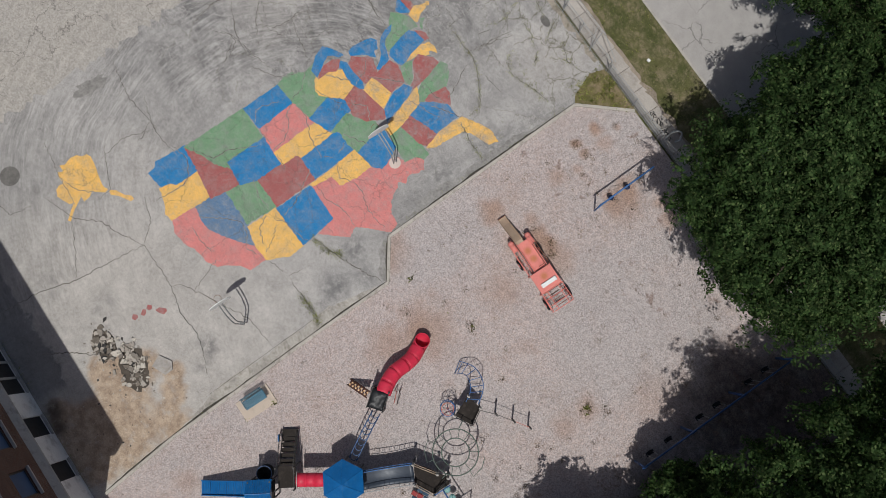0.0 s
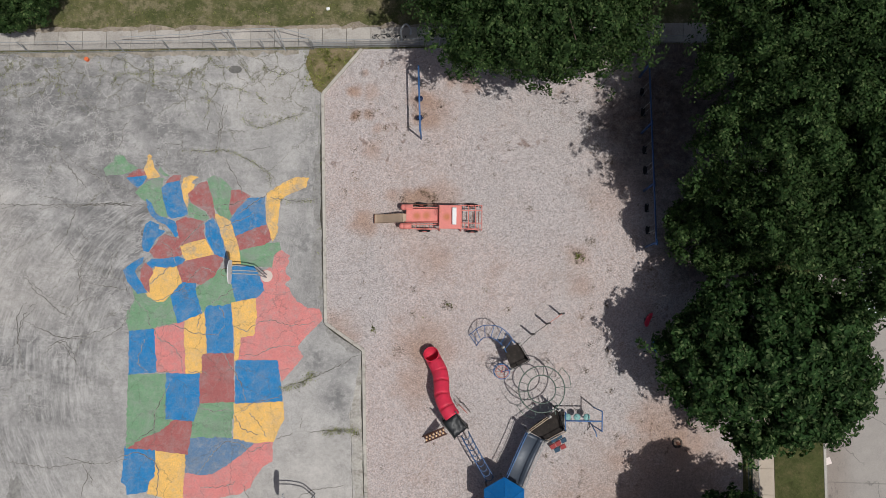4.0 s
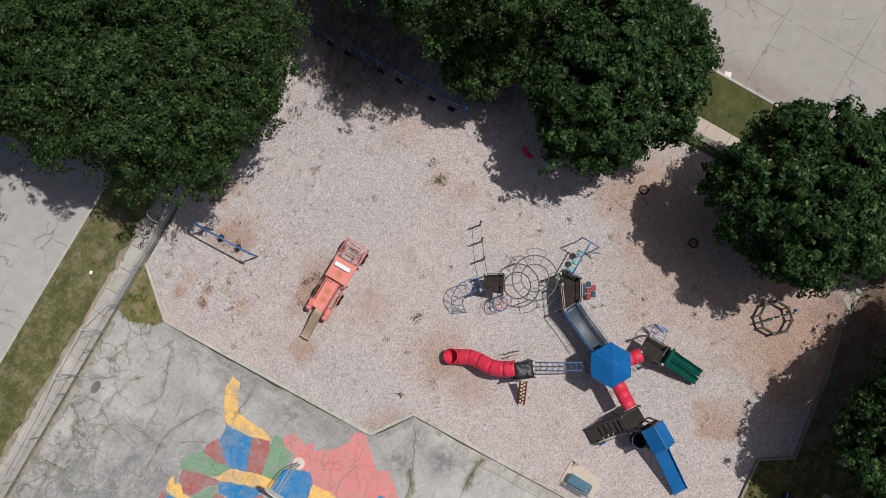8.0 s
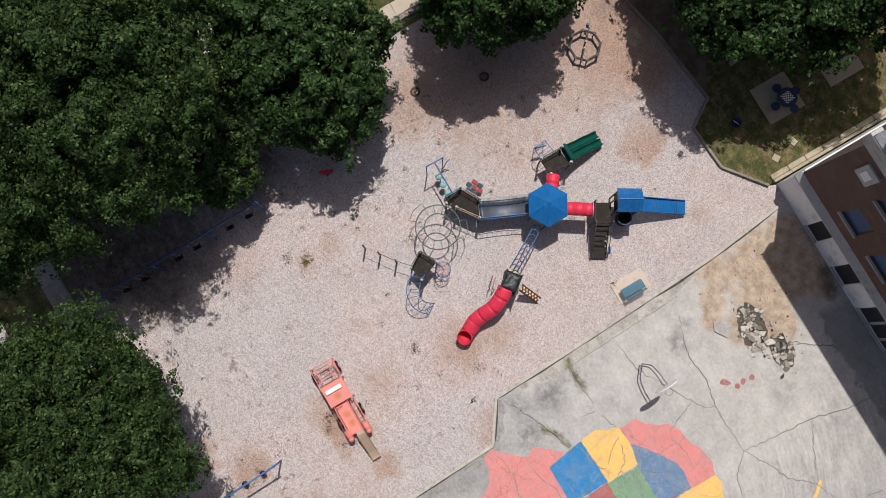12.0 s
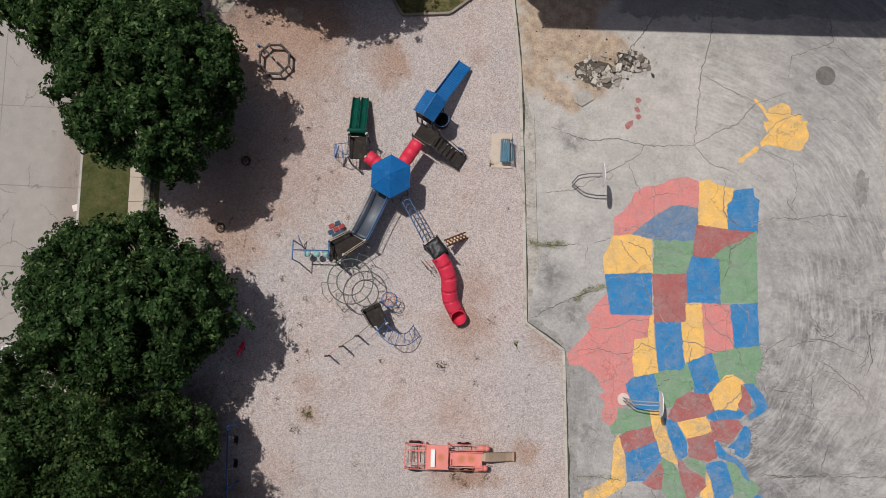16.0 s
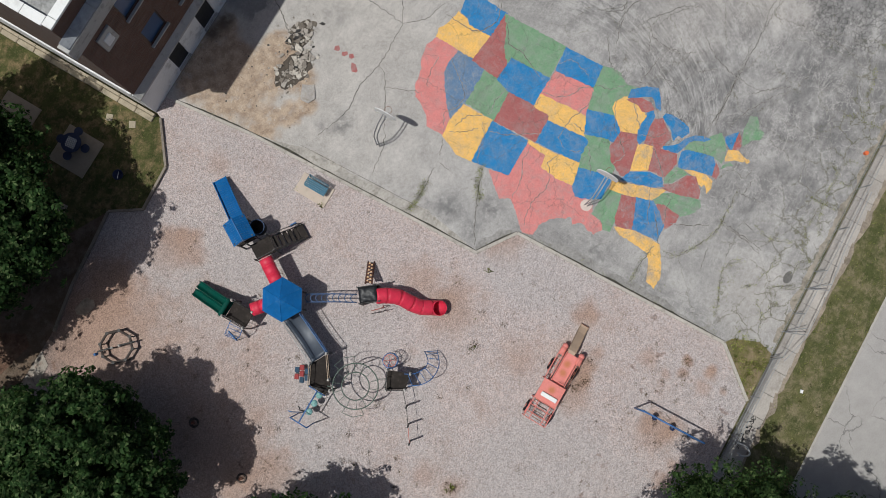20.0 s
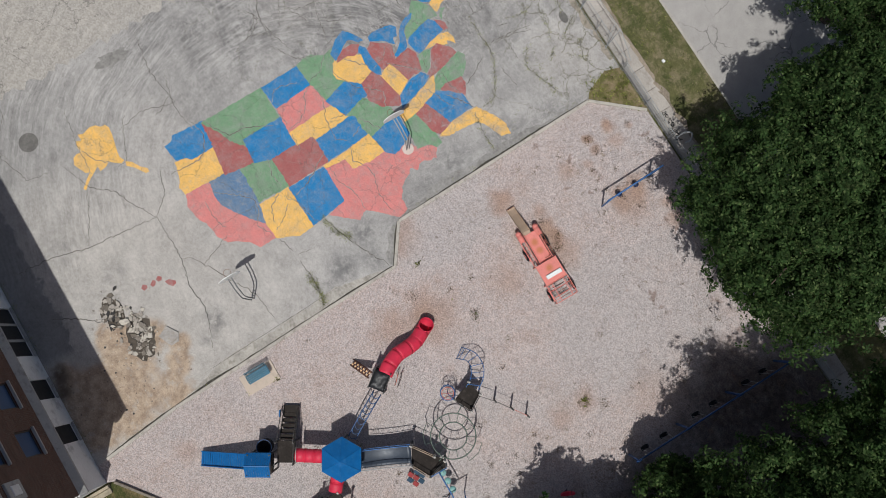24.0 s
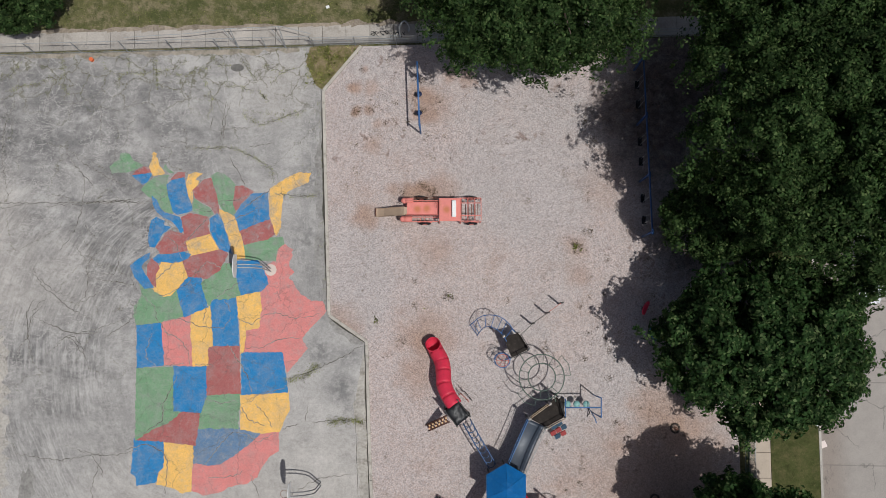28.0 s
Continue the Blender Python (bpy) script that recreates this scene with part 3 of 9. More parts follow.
def coral_mat():
    n = Net("faded_coral_paint")
    f = n.math("MULTIPLY_ADD", n.math("SUBTRACT", n.noise(9, 5, 0.7), 0.5), 0.35, 1.0)
    f = n.math("MULTIPLY_ADD", n.math("SUBTRACT", n.noise(1.3, 4), 0.5), 0.35, f)
    col = n.scale_col((0.70, 0.225, 0.19), f)
    # orange rust where the paint is worn through
    rust = n.math("MULTIPLY", n.step(n.noise(3.1, 7, 0.7), 0.56, 0.70), 0.45)
    for x, y in ((-1.05, 0.12), (-1.62, 0.10), (0.18, 0.02)):
        rust = n.math("MAXIMUM", rust, n.math("MULTIPLY", n.spot(x, y, 0.24, 0.8, 0.5), 0.8))
    col = n.mix(rust, col, n.scale_col((0.48, 0.17, 0.055), f))
    n.bump(n.noise(14, 4), 0.12, 0.01)
    return n.done(col, 0.6, spec=0.35)


CONCRETE = concrete_yard()
GRAVEL = gravel()
LAWN = grass_mat("mown_lawn", (0.050, 0.060, 0.020), (0.080, 0.084, 0.030), (0.23, 0.165, 0.092), 0.85)
VERGE = grass_mat("verge_grass", (0.078, 0.086, 0.032), (0.115, 0.113, 0.047), (0.235, 0.195, 0.12), 0.85)
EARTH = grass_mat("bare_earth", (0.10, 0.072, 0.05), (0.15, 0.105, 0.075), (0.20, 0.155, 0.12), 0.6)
STREET = street_mat("worn_street_concrete", (0.37, 0.35, 0.33))
LITTER_EARTH = grass_mat("reddish_leaf_litter", (0.085, 0.05, 0.036), (0.16, 0.095, 0.066), (0.25, 0.165, 0.115), 0.7)
LOT = lot_mat()
WALKWAY = plain("pale_tan_pavement_concrete", (0.46, 0.385, 0.31), 0.85, var=0.22, fine=18, coarse=0.8, bump=0.2, dirt=(0.26, 0.22, 0.18))
KERB = plain("kerb_concrete", (0.43, 0.40, 0.36), 0.85, var=0.25, fine=20, coarse=1.2, dirt=(0.2, 0.17, 0.14))
TIMBER = plain("weathered_border_timber", (0.46, 0.425, 0.375), 0.85, var=0.35, fine=14, coarse=1.1, dirt=(0.12, 0.10, 0.08), dirt_amount=0.6)
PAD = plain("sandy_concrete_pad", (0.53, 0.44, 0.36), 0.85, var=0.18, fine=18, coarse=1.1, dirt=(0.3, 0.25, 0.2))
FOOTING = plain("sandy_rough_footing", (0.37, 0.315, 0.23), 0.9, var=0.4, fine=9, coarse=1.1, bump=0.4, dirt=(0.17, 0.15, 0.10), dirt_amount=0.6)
# the pad concrete once more, with the lawn's tree shade put into its colour
SHADE_PAD = plain("shade_darkened_concrete_pad", (0.33, 0.275, 0.21), 0.85, var=0.2, fine=18, coarse=1.1, dirt=(0.18, 0.15, 0.12))
MANHOLE = plain("dark_rough_patch", (0.15, 0.142, 0.132), 0.9, var=0.6, fine=9, coarse=2, bump=0.4, dirt=(0.10, 0.095, 0.085), dirt_amount=0.6)
PAINTS = {
    "blue": paint_mat("blue_ground_paint", (0.010, 0.185, 0.43), 0.36),
    "grey_blue": paint_mat("worn_blue_ground_paint", (0.10, 0.19, 0.32), 0.8),
    "green": paint_mat("green_ground_paint", (0.16, 0.30, 0.165), 0.60),
    "yellow": paint_mat("yellow_ground_paint", (0.80, 0.47, 0.125), 0.40),
    "red": paint_mat("red_ground_paint", (0.63, 0.212, 0.195), 0.42),
    "dark_red": paint_mat("maroon_ground_paint", (0.36, 0.107, 0.10), 0.45),
}
ROAD_PAINT = plain("white_road_paint", (0.52, 0.51, 0.48), 0.7, var=0.2, dirt=(0.4, 0.38, 0.35))
CRACK = plain("crack_filler", (0.068, 0.060, 0.047), 0.95, var=0.7, fine=7, coarse=0.8, bump=0, dirt=(0.16, 0.145, 0.115), dirt_amount=0.7)
CRACK_EDGE = plain("chipped_crack_edge", (0.32, 0.305, 0.285), 0.9, var=0.5, fine=9, coarse=0.8, dirt=(0.24, 0.225, 0.20), dirt_amount=0.8)
WEED = leaf_mat("crack_weed", (0.115, 0.13, 0.038), (0.165, 0.175, 0.055), (0.25, 0.225, 0.10))
WITHERED = leaf_mat("withered_weed", (0.090, 0.064, 0.047), (0.135, 0.096, 0.070), (0.20, 0.145, 0.108))
LEAF = leaf_mat("maple_leaf", (0.021, 0.048, 0.016), (0.034, 0.070, 0.022), (0.115, 0.160, 0.066))
LEAF_DARK = leaf_mat("ash_leaf", (0.026, 0.052, 0.017), (0.041, 0.075, 0.024), (0.100, 0.140, 0.053))
BARK = plain("tree_bark", (0.13, 0.10, 0.075), 0.95, var=0.4, fine=20, coarse=3, bump=0.6)
BRICK = brick_mat()
WHITE_WALL = plain("grey_white_wall_paint", (0.78, 0.78, 0.77), 0.75, var=0.15, fine=8, coarse=0.6, dirt=(0.3, 0.29, 0.27), dirt_amount=0.5)
STONE = plain("grey_limestone", (0.42, 0.41, 0.39), 0.8, var=0.2, fine=12, coarse=0.8, dirt=(0.16, 0.15, 0.14), dirt_amount=0.6)
LEAD = plain("dull_sheet_metal", (0.30, 0.31, 0.325), 0.6, 0.1, var=0.45, fine=4, coarse=0.9, bump=0.1, dirt=(0.10, 0.11, 0.12))
COPING = plain("white_coping", (0.80, 0.80, 0.765), 0.7, var=0.14, fine=10, coarse=0.8, dirt=(0.45, 0.43, 0.4))
ROOF_GRAVEL = plain("grey_roof_gravel", (0.30, 0.30, 0.29), 0.95, var=0.8, fine=9, coarse=2, bump=0.6)
GLASS = glass_mat()
FRAME = plain("dark_window_frame", (0.06, 0.055, 0.05), 0.5, var=0.2)
VOID = plain("dark_louvre", (0.022, 0.024, 0.027), 0.6, var=0.5, fine=5, coarse=1)
GALV = plain("galvanised_steel", (0.36, 0.37, 0.37), 0.62, 0.25, var=0.3)
RUBBLE = rubble_mat()
BLOCK_BLUE = plain("faded_blue_block", (0.035, 0.075, 0.12), 0.7, var=0.3)
BLOCK_RED = plain("faded_red_block", (0.30, 0.05, 0.05), 0.7, var=0.3)
TAR = plain("black_asphalt_lump", (0.05, 0.047, 0.045), 0.9, var=0.5, fine=10, bump=0.5)
RED = plain("red_plastic", (0.66, 0.030, 0.070), 0.56, var=0.22, fine=6, coarse=1.2, bump=0.03, dirt=(0.38, 0.05, 0.06))
BLUE = plain("blue_plastic", (0.006, 0.118, 0.34), 0.38, var=0.30, fine=5, coarse=1.1, bump=0.05, dirt=(0.05, 0.16, 0.29), dirt_amount=0.55)
GREEN = plain("green_plastic", (0.004, 0.066, 0.048), 0.17, var=0.2, fine=6, coarse=1.5, bump=0.03)
STEEL_BLUE = plain("blue_painted_steel", (0.055, 0.15, 0.36), 0.5, 0.1, var=0.3, fine=14, coarse=2, dirt=(0.19, 0.22, 0.27))
STEEL_NAVY = plain("dark_blue_painted_steel", (0.055, 0.105, 0.215), 0.5, 0.1, var=0.35, fine=14, coarse=2, dirt=(0.12, 0.14, 0.18))
CLAMP = plain("pale_cast_clamp", (0.50, 0.47, 0.43), 0.5, 0.2, var=0.3, fine=12, coarse=3)
STEEL_GREEN = plain("green_grey_painted_steel", (0.10, 0.135, 0.11), 0.55, 0.1, var=0.35, fine=14, coarse=2)
STEEL_DARK = plain("dark_steel", (0.05, 0.048, 0.046), 0.55, 0.2, var=0.35, fine=14, coarse=2)
STEEL_TAN = plain("tan_painted_steel", (0.48, 0.37, 0.27), 0.6, var=0.25, fine=10, coarse=2, dirt=(0.25, 0.18, 0.11))
STEEL_RED = plain("faded_red_steel", (0.52, 0.16, 0.125), 0.6, var=0.25, fine=12, coarse=2)
DECK = plain("dark_coated_deck", (0.030, 0.025, 0.022), 0.85, var=0.4, fine=9, coarse=1.6, bump=0.15, dirt=(0.085, 0.07, 0.06), dirt_amount=0.5, spec=0.15)
RUBBER = plain("black_rubber", (0.014, 0.015, 0.018), 0.85, var=0.5, fine=7, coarse=2.6, spec=0.15, dirt=(0.05, 0.05, 0.055), dirt_amount=0.6)
BARREL = plain("dark_glossy_bridge_deck", (0.030, 0.042, 0.062), 0.44, 0.1, var=0.3, fine=5, coarse=1.2, bump=0.05)
CORAL = coral_mat()
RUSTED = plain("rusty_steel", (0.19, 0.075, 0.045), 0.8, 0.1, var=0.4, fine=14, coarse=2)
TAN_SLIDE = plain("tan_worn_slide_metal", (0.41, 0.30, 0.215), 0.5, 0.2, var=0.22, fine=6, coarse=1.2)
WHITE = plain("white_paint", (0.80, 0.80, 0.78), 0.5, var=0.08, fine=8, coarse=1.4)
YELLOW = plain("dull_yellow_plastic", (0.62, 0.40, 0.22), 0.55, var=0.3, fine=8, coarse=3)
BENCH = plain("teal_bench_mesh", (0.038, 0.135, 0.20), 0.5, 0.1, var=0.35, fine=14, coarse=2, dirt=(0.14, 0.19, 0.2))
TEAL = plain("teal_pod_plastic", (0.22, 0.42, 0.40), 0.35, var=0.25)
CAR_WHITE = plain("white_car_paint", (0.80, 0.81, 0.82), 0.18, var=0.03, fine=3, coarse=0.8, bump=0, spec=0.6)
CAR_SILVER = plain("silver_car_paint", (0.50, 0.51, 0.52), 0.28, 0.3, var=0.05, fine=3, coarse=0.8, bump=0)
CAR_GLASS = plain("car_glass", (0.018, 0.030, 0.036), 0.06, var=0.15, fine=2, coarse=1, bump=0, spec=0.9)
TYRE = plain("tyre_rubber", (0.02, 0.02, 0.02), 0.85, var=0.3)
RIM = plain("alloy_rim", (0.42, 0.42, 0.43), 0.3, 0.9, var=0.1)
LAMP_RED = plain("red_lamp", (0.35, 0.012, 0.012), 0.2, var=0.1, bump=0)
LAMP_CLEAR = plain("clear_lamp", (0.60, 0.62, 0.64), 0.12, var=0.08, bump=0, spec=0.8)
ORANGE = plain("orange_plastic", (0.72, 0.15, 0.05), 0.6, var=0.15)
NAVY = plain("navy_table_paint", (0.016, 0.028, 0.075), 0.5, var=0.35, fine=8, coarse=2)


# ---- shaping helpers ----
def thing(name, at=(0, 0, 0), rz=0.0, label="", category="", group="", kind=""):
    ob = new(name)
    ob.empty_display_size = 0.2
    ob.matrix_basis = pose(*at, 0, 0, rz)
    return tagged(ob, label, category, group, kind)


def mesh_of(bm, name, material, smooth=False):
    me = bpy.data.meshes.new(name)
    bmesh.ops.recalc_face_normals(bm, faces=bm.faces)
    bm.to_mesh(me)
    bm.free()
    me.materials.append(material)
    if smooth:
        for p in me.polygons:
            p.use_smooth = True
    return me


def part(name, bm, material, parent, label="", smooth=False):
    ob = new(name, mesh_of(bm, name, material, smooth))
    ob.parent = parent
    return tagged(ob, label)


def solid(name, bm, material, label="", category="", group="", kind="", smooth=False, at=(0, 0, 0), rz=0.0):
    ob = new(name, mesh_of(bm, name, material, smooth))
    ob.matrix_basis = pose(*at, 0, 0, rz)
    return tagged(ob, label, category, group, kind)


def box(bm, c, s, rz=0.0, bevel=0.0, m=None):
    made = bmesh.ops.create_cube(bm, size=1.0)["verts"]
    t = (m or Matrix()) @ pose(*c, 0, 0, rz) @ Matrix.Diagonal((*s, 1))
    bmesh.ops.transform(bm, matrix=t, verts=made)
    if bevel:
        edges = {e for v in made for e in v.link_edges}
        bmesh.ops.bevel(bm, geom=list(edges), offset=bevel, segments=1, affect="EDGES")
    return bm


def boxed(c, s, rz=0.0, bevel=0.0, m=None):
    return box(bmesh.new(), c, s, rz, bevel, m)


def tube(bm, pts, r, n=6, closed=False, r_end=None):
    """A round bar along a line of points."""
    pts = [Vector(p) for p in pts]
    k = len(pts)
    rings = []
    ref = None
    for i, p in enumerate(pts):
        a = pts[(i - 1) % k] if closed or i else pts[0]
        b = pts[(i + 1) % k] if closed or i < k - 1 else pts[-1]
        d = (b - a).normalized()
        if ref is None:
            ref = Vector((0, 0, 1)) if abs(d.z) < 0.9 else Vector((1, 0, 0))
        u = d.cross(ref)
        if u.length < 1e-4:
            u = d.orthogonal()
        u.normalize()
        w = u.cross(d).normalized()
        ref = w
        rr = r if r_end is None else r + (r_end - r) * i / max(1, k - 1)
        rings.append([bm.verts.new(p + rr * (math.cos(2 * math.pi * j / n) * u + math.sin(2 * math.pi * j / n) * w)) for j in range(n)])
    for i in range(k if closed else k - 1):
        a, b = rings[i], rings[(i + 1) % k]
        for j in range(n):
            bm.faces.new((a[j], a[(j + 1) % n], b[(j + 1) % n], b[j]))
    if not closed:
        bm.faces.new(rings[0])
        bm.faces.new(rings[-1][::-1])
    return bm


def bar(pts, r, n=6, closed=False, r_end=None):
    return tube(bmesh.new(), pts, r, n, closed, r_end)


def prism(bm, pts, z0, z1):
    """A flat plate over a plan outline, between two heights."""
    lo = [bm.verts.new((p[0], p[1], z0)) for p in pts]
    hi = [bm.verts.new((p[0], p[1], z1)) for p in pts]
    bm.faces.new(lo)
    bm.faces.new(hi)
    for i in range(len(pts)):
        j = (i + 1) % len(pts)
        bm.faces.new((lo[i], lo[j], hi[j], hi[i]))
    return bm


def plate(pts, z0, z1):
    bm = prism(bmesh.new(), pts, z0, z1)
    bm.normal_update()
    bmesh.ops.triangulate(bm, faces=[f for f in bm.faces if len(f.verts) > 4])
    return bm


def disc(c, r, z0, z1, n=20, squash=1.0, rz=0.0):
    return plate([(c[0] + r * math.cos(2 * math.pi * i / n + rz), c[1] + r * squash * math.sin(2 * math.pi * i / n + rz)) for i in range(n)], z0, z1)


def curve_pts(pts, per=6):
    """A smooth line through points."""
    pts = [Vector(p) for p in pts]
    ext = [2 * pts[0] - pts[1], *pts, 2 * pts[-1] - pts[-2]]
    out = []
    for i in range(1, len(ext) - 2):
        a, b, c, d = ext[i - 1:i + 3]
        for s in range(per):
            t = s / per
            out.append(0.5 * (2 * b + (c - a) * t + (2 * a - 5 * b + 4 * c - d) * t * t + (3 * b - a - 3 * c + d) * t ** 3))
    return out + [pts[-1]]


def jagged(a, b, amount, rnd, parts=6):
    a, b = Vector((*a, 0)), Vector((*b, 0))
    side = Vector((-(b - a).y, (b - a).x, 0)).normalized()
    return [a.lerp(b, i / parts) + side * rnd.uniform(-amount, amount) * (0 < i < parts) for i in range(parts + 1)]


# ---- ground ----
NS = math.tan(radians(1.5))


def ny(x, v=0.0):
    """The northern fence line and what runs beside it, v metres beyond it."""
    return 13.36 + NS * x + v


ground = solid("ground", plate([(-900, -900), (900, -900), (900, 900), (-900, 900)], -0.30, -0.16), VERGE, "open grassy ground round the school", "ground", kind="structure")

BORDER = [(-5.22, ny(-5.2) - 0.12), (-7.58, 10.22), (-7.05, -3.90), (-4.72, -5.50), (-4.52, -11.40), (-4.05, -21.30), (-3.45, -26.4)]
yard_pts = [(-70, -27.15), (-3.40, -27.15), *BORDER[::-1][:-1], (-8.05, 10.55), (-8.35, 11.2), (-8.72, 12.1), (-8.45, ny(-8.45) - 0.1), (-70, ny(-70) - 0.1)]
yard = solid("concrete_yard", plate(yard_pts, -0.16, 0.0), CONCRETE, "cracked grey concrete schoolyard with faded stains", "schoolyard", kind="structure")
corner_lawn = solid("grass_corner", plate([(-8.45, ny(-8.45) - 0.1), (-8.72, 12.1), (-8.35, 11.2), (-8.05, 10.55), (-7.58, 10.22), BORDER[0]], -0.16, 0.012), grass_mat("dry_corner_grass", (0.12, 0.118, 0.042), (0.18, 0.155, 0.07), (0.28, 0.21, 0.14), 1.0), "patchy grass corner inside the fence", "grass", kind="structure")
lot_rnd = random.Random(6)
lot_edge = []
for a, b in zip([(-27.5, -26.9), (-26.5, -24.0), (-26.45, -16.0), (-26.6, -11.0), (-26.8, -6.5), (-27.6, -1.0), (-29.5, 4.0), (-34, 8.5)], [(-26.5, -24.0), (-26.45, -16.0), (-26.6, -11.0), (-26.8, -6.5), (-27.6, -1.0), (-29.5, 4.0), (-34, 8.5), (-50, 10.0)]):
    lot_edge += [(p.x, p.y) for p in jagged(a, b, 0.32, lot_rnd, max(3, int(math.dist(a, b) / 0.3)))[:-1]]
lot = solid("asphalt_lot", plate([*lot_edge, (-69, 10.5), (-69, -26.9)], -0.01, 0.006), LOT, "pale worn asphalt beside the concrete yard", "asphalt", kind="structure")
LAWN_EDGE = [(-2.05, -26.62), (0.38, -24.70), (3.35, -24.50), (4.52, -26.28), (6.60, -26.04), (9.40, -25.75), (12.4, -25.15)]
gravel_pts = [*BORDER[::-1], (17.95, ny(17.95) - 0.05), (17.95, -40.0), (12.4, -40.0), *LAWN_EDGE[::-1], (-2.25, -27.1), (-3.4, -27.1)]
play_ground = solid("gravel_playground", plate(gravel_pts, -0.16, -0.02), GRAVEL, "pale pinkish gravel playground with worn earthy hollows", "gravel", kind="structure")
lawn_pts = [(-2.0, -27.2), *LAWN_EDGE, (12.4, -60.0), (-2.0, -60.0)]
lawn = solid("lawn", plate(lawn_pts, -0.16, 0.03), LAWN, "mown lawn partly in tree shade", "lawn", kind="structure")
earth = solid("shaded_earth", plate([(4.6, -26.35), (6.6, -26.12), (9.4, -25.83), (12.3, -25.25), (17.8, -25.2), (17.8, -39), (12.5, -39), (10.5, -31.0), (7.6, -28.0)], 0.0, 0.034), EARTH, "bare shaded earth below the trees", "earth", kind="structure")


def strip(name, x0, x1, v0, v1, z0, z1, material, label, category):
    return solid(name, plate([(x0, ny(x0, v0)), (x1, ny(x1, v0)), (x1, ny(x1, v1)), (x0, ny(x0, v1))], z0, z1), material, label, category, kind="structure")


strip("verge_north", -90, 22.7, 1.30, 4.45, -0.16, -0.02, VERGE, "dry mown verge between pavement and street", "grass")
strip("street_north", -90, 22.75, 4.60, 14.0, -0.16, -0.13, STREET, "pale cracked concrete street", "street")
street_e = solid("street_east", plate([(22.95, 120), (22.95, -120), (33.2, -120), (33.2, 120)], -0.16, -0.127), street_mat("grey_street_concrete", (0.325, 0.297, 0.272)), "pale worn concrete street", "street", kind="structure")
solid("verge_east", plate([(19.85, ny(19.85, 1.3)), (19.85, -80), (22.78, -80), (22.78, ny(22.78, 4.45))], -0.16, -0.022), grass_mat("green_verge_grass", (0.052, 0.062, 0.020), (0.072, 0.080, 0.028), (0.135, 0.115, 0.055), 0.5), "green verge between pavement and street", "grass", kind="structure")
solid("verge_far", plate([(33.4, 120), (33.4, -120), (60, -120), (60, 120)], -0.16, -0.02), LAWN, "grass beyond the street", "grass", kind="structure")


def kerb_line(name, pts, width, z0, z1, material, piece, label, parent=None):
    """A row of straight blocks, each one an object."""
    holder = parent or thing(name, label=label, category="kerb", kind="structure")
    for a, b in zip(pts, pts[1:]):
        a, b = Vector(a), Vector(b)
        d = b - a
        count = max(1, round(d.length / piece))
        for i in range(count):
            c = a.lerp(b, (i + 0.5) / count)
            length = d.length / count - 0.012
            j = random.uniform(-0.012, 0.012)
            part("block", boxed((c.x, c.y + j, (z0 + z1) / 2 + j * 0.5), (length, width, z1 - z0), math.degrees(math.atan2(d.y, d.x)), 0.015), material, holder)
    return holder


kerb_line("kerb_north", [(-60, ny(-60, 4.52)), (22.7, ny(22.7, 4.52))], 0.15, -0.2, 0.0, KERB, 3.0, "weathered concrete kerb along the street")
kerb_line("kerb_east", [(22.86, 14.0), (22.86, -46.0)], 0.15, -0.2, 0.0, KERB, 3.0, "weathered concrete kerb along the street")
kerb_line("kerb_far", [(33.28, 30.0), (33.28, -46.0)], 0.15, -0.2, 0.0, KERB, 4.0, "weathered concrete kerb across the street")
kerb_line("playground_border", BORDER, 0.19, -0.1, 0.10, TIMBER, 2.4, "weathered pale border beams between gravel and concrete")
kerb_line("lawn_border", LAWN_EDGE, 0.15, -0.1, 0.22, plain("dark_weathered_timber", (0.25, 0.215, 0.175), 0.9, var=0.5, fine=12, coarse=0.9, dirt=(0.09, 0.075, 0.06), dirt_amount=0.7), 1.6, "low weathered timber edging of the lawn")
SANDY_EDGE = plain("sandy_edge_concrete", (0.405, 0.378, 0.338), 0.9, var=0.7, fine=7, coarse=0.8, dirt=(0.17, 0.15, 0.12), dirt_amount=0.7)
EDGE_CONCRETE = plain("darker_edge_concrete", (0.305, 0.292, 0.275), 0.9, var=0.7, fine=7, coarse=0.9, dirt=(0.13, 0.12, 0.105), dirt_amount=0.7)
EDGE_DIRT = plain("dark_joint_dirt", (0.062, 0.057, 0.046), 0.95, var=0.7, fine=8, coarse=1.3, dirt=(0.24, 0.22, 0.19), dirt_amount=0.7)


def edge_strip(name, pts, near, far, rough, z, material, label, seed):
    """A strip beside the border whose outer edge is ragged."""
    rnd = random.Random(seed)
    inner, outer = [], []
    drift = 0.0
    for a, b in zip(pts, pts[1:]):
        a, b = Vector((*a, 0)), Vector((*b, 0))
        side = Vector((-(a - b).y, (a - b).x, 0)).normalized()
        if side.x > 0:
            side.negate()
        n = max(2, int((b - a).length / 0.3))
        for i in range(n + 1):
            p = a.lerp(b, i / n)
            drift = 0.8 * drift + rnd.uniform(-rough, rough)
            inner.append(p + side * near)
            outer.append(p + side * max(near + 0.02, near + (far + drift - near) * min(1.0, 0.25 + 3.0 * min(i, n - i) / n if len(pts) == 2 else 1.0)))
    if len(pts) > 2:
        for i in range(12):
            for j in (i, -1 - i):
                outer[j] = inner[j].lerp(outer[j], min(1.0, 0.12 + 0.075 * i + rnd.uniform(-0.06, 0.06)))
    line = [(p.x, p.y) for p in inner] + [(p.x, p.y) for p in outer[::-1]]
    return solid(name, plate(line, 0.0, z), material, label, "concrete", kind="structure")


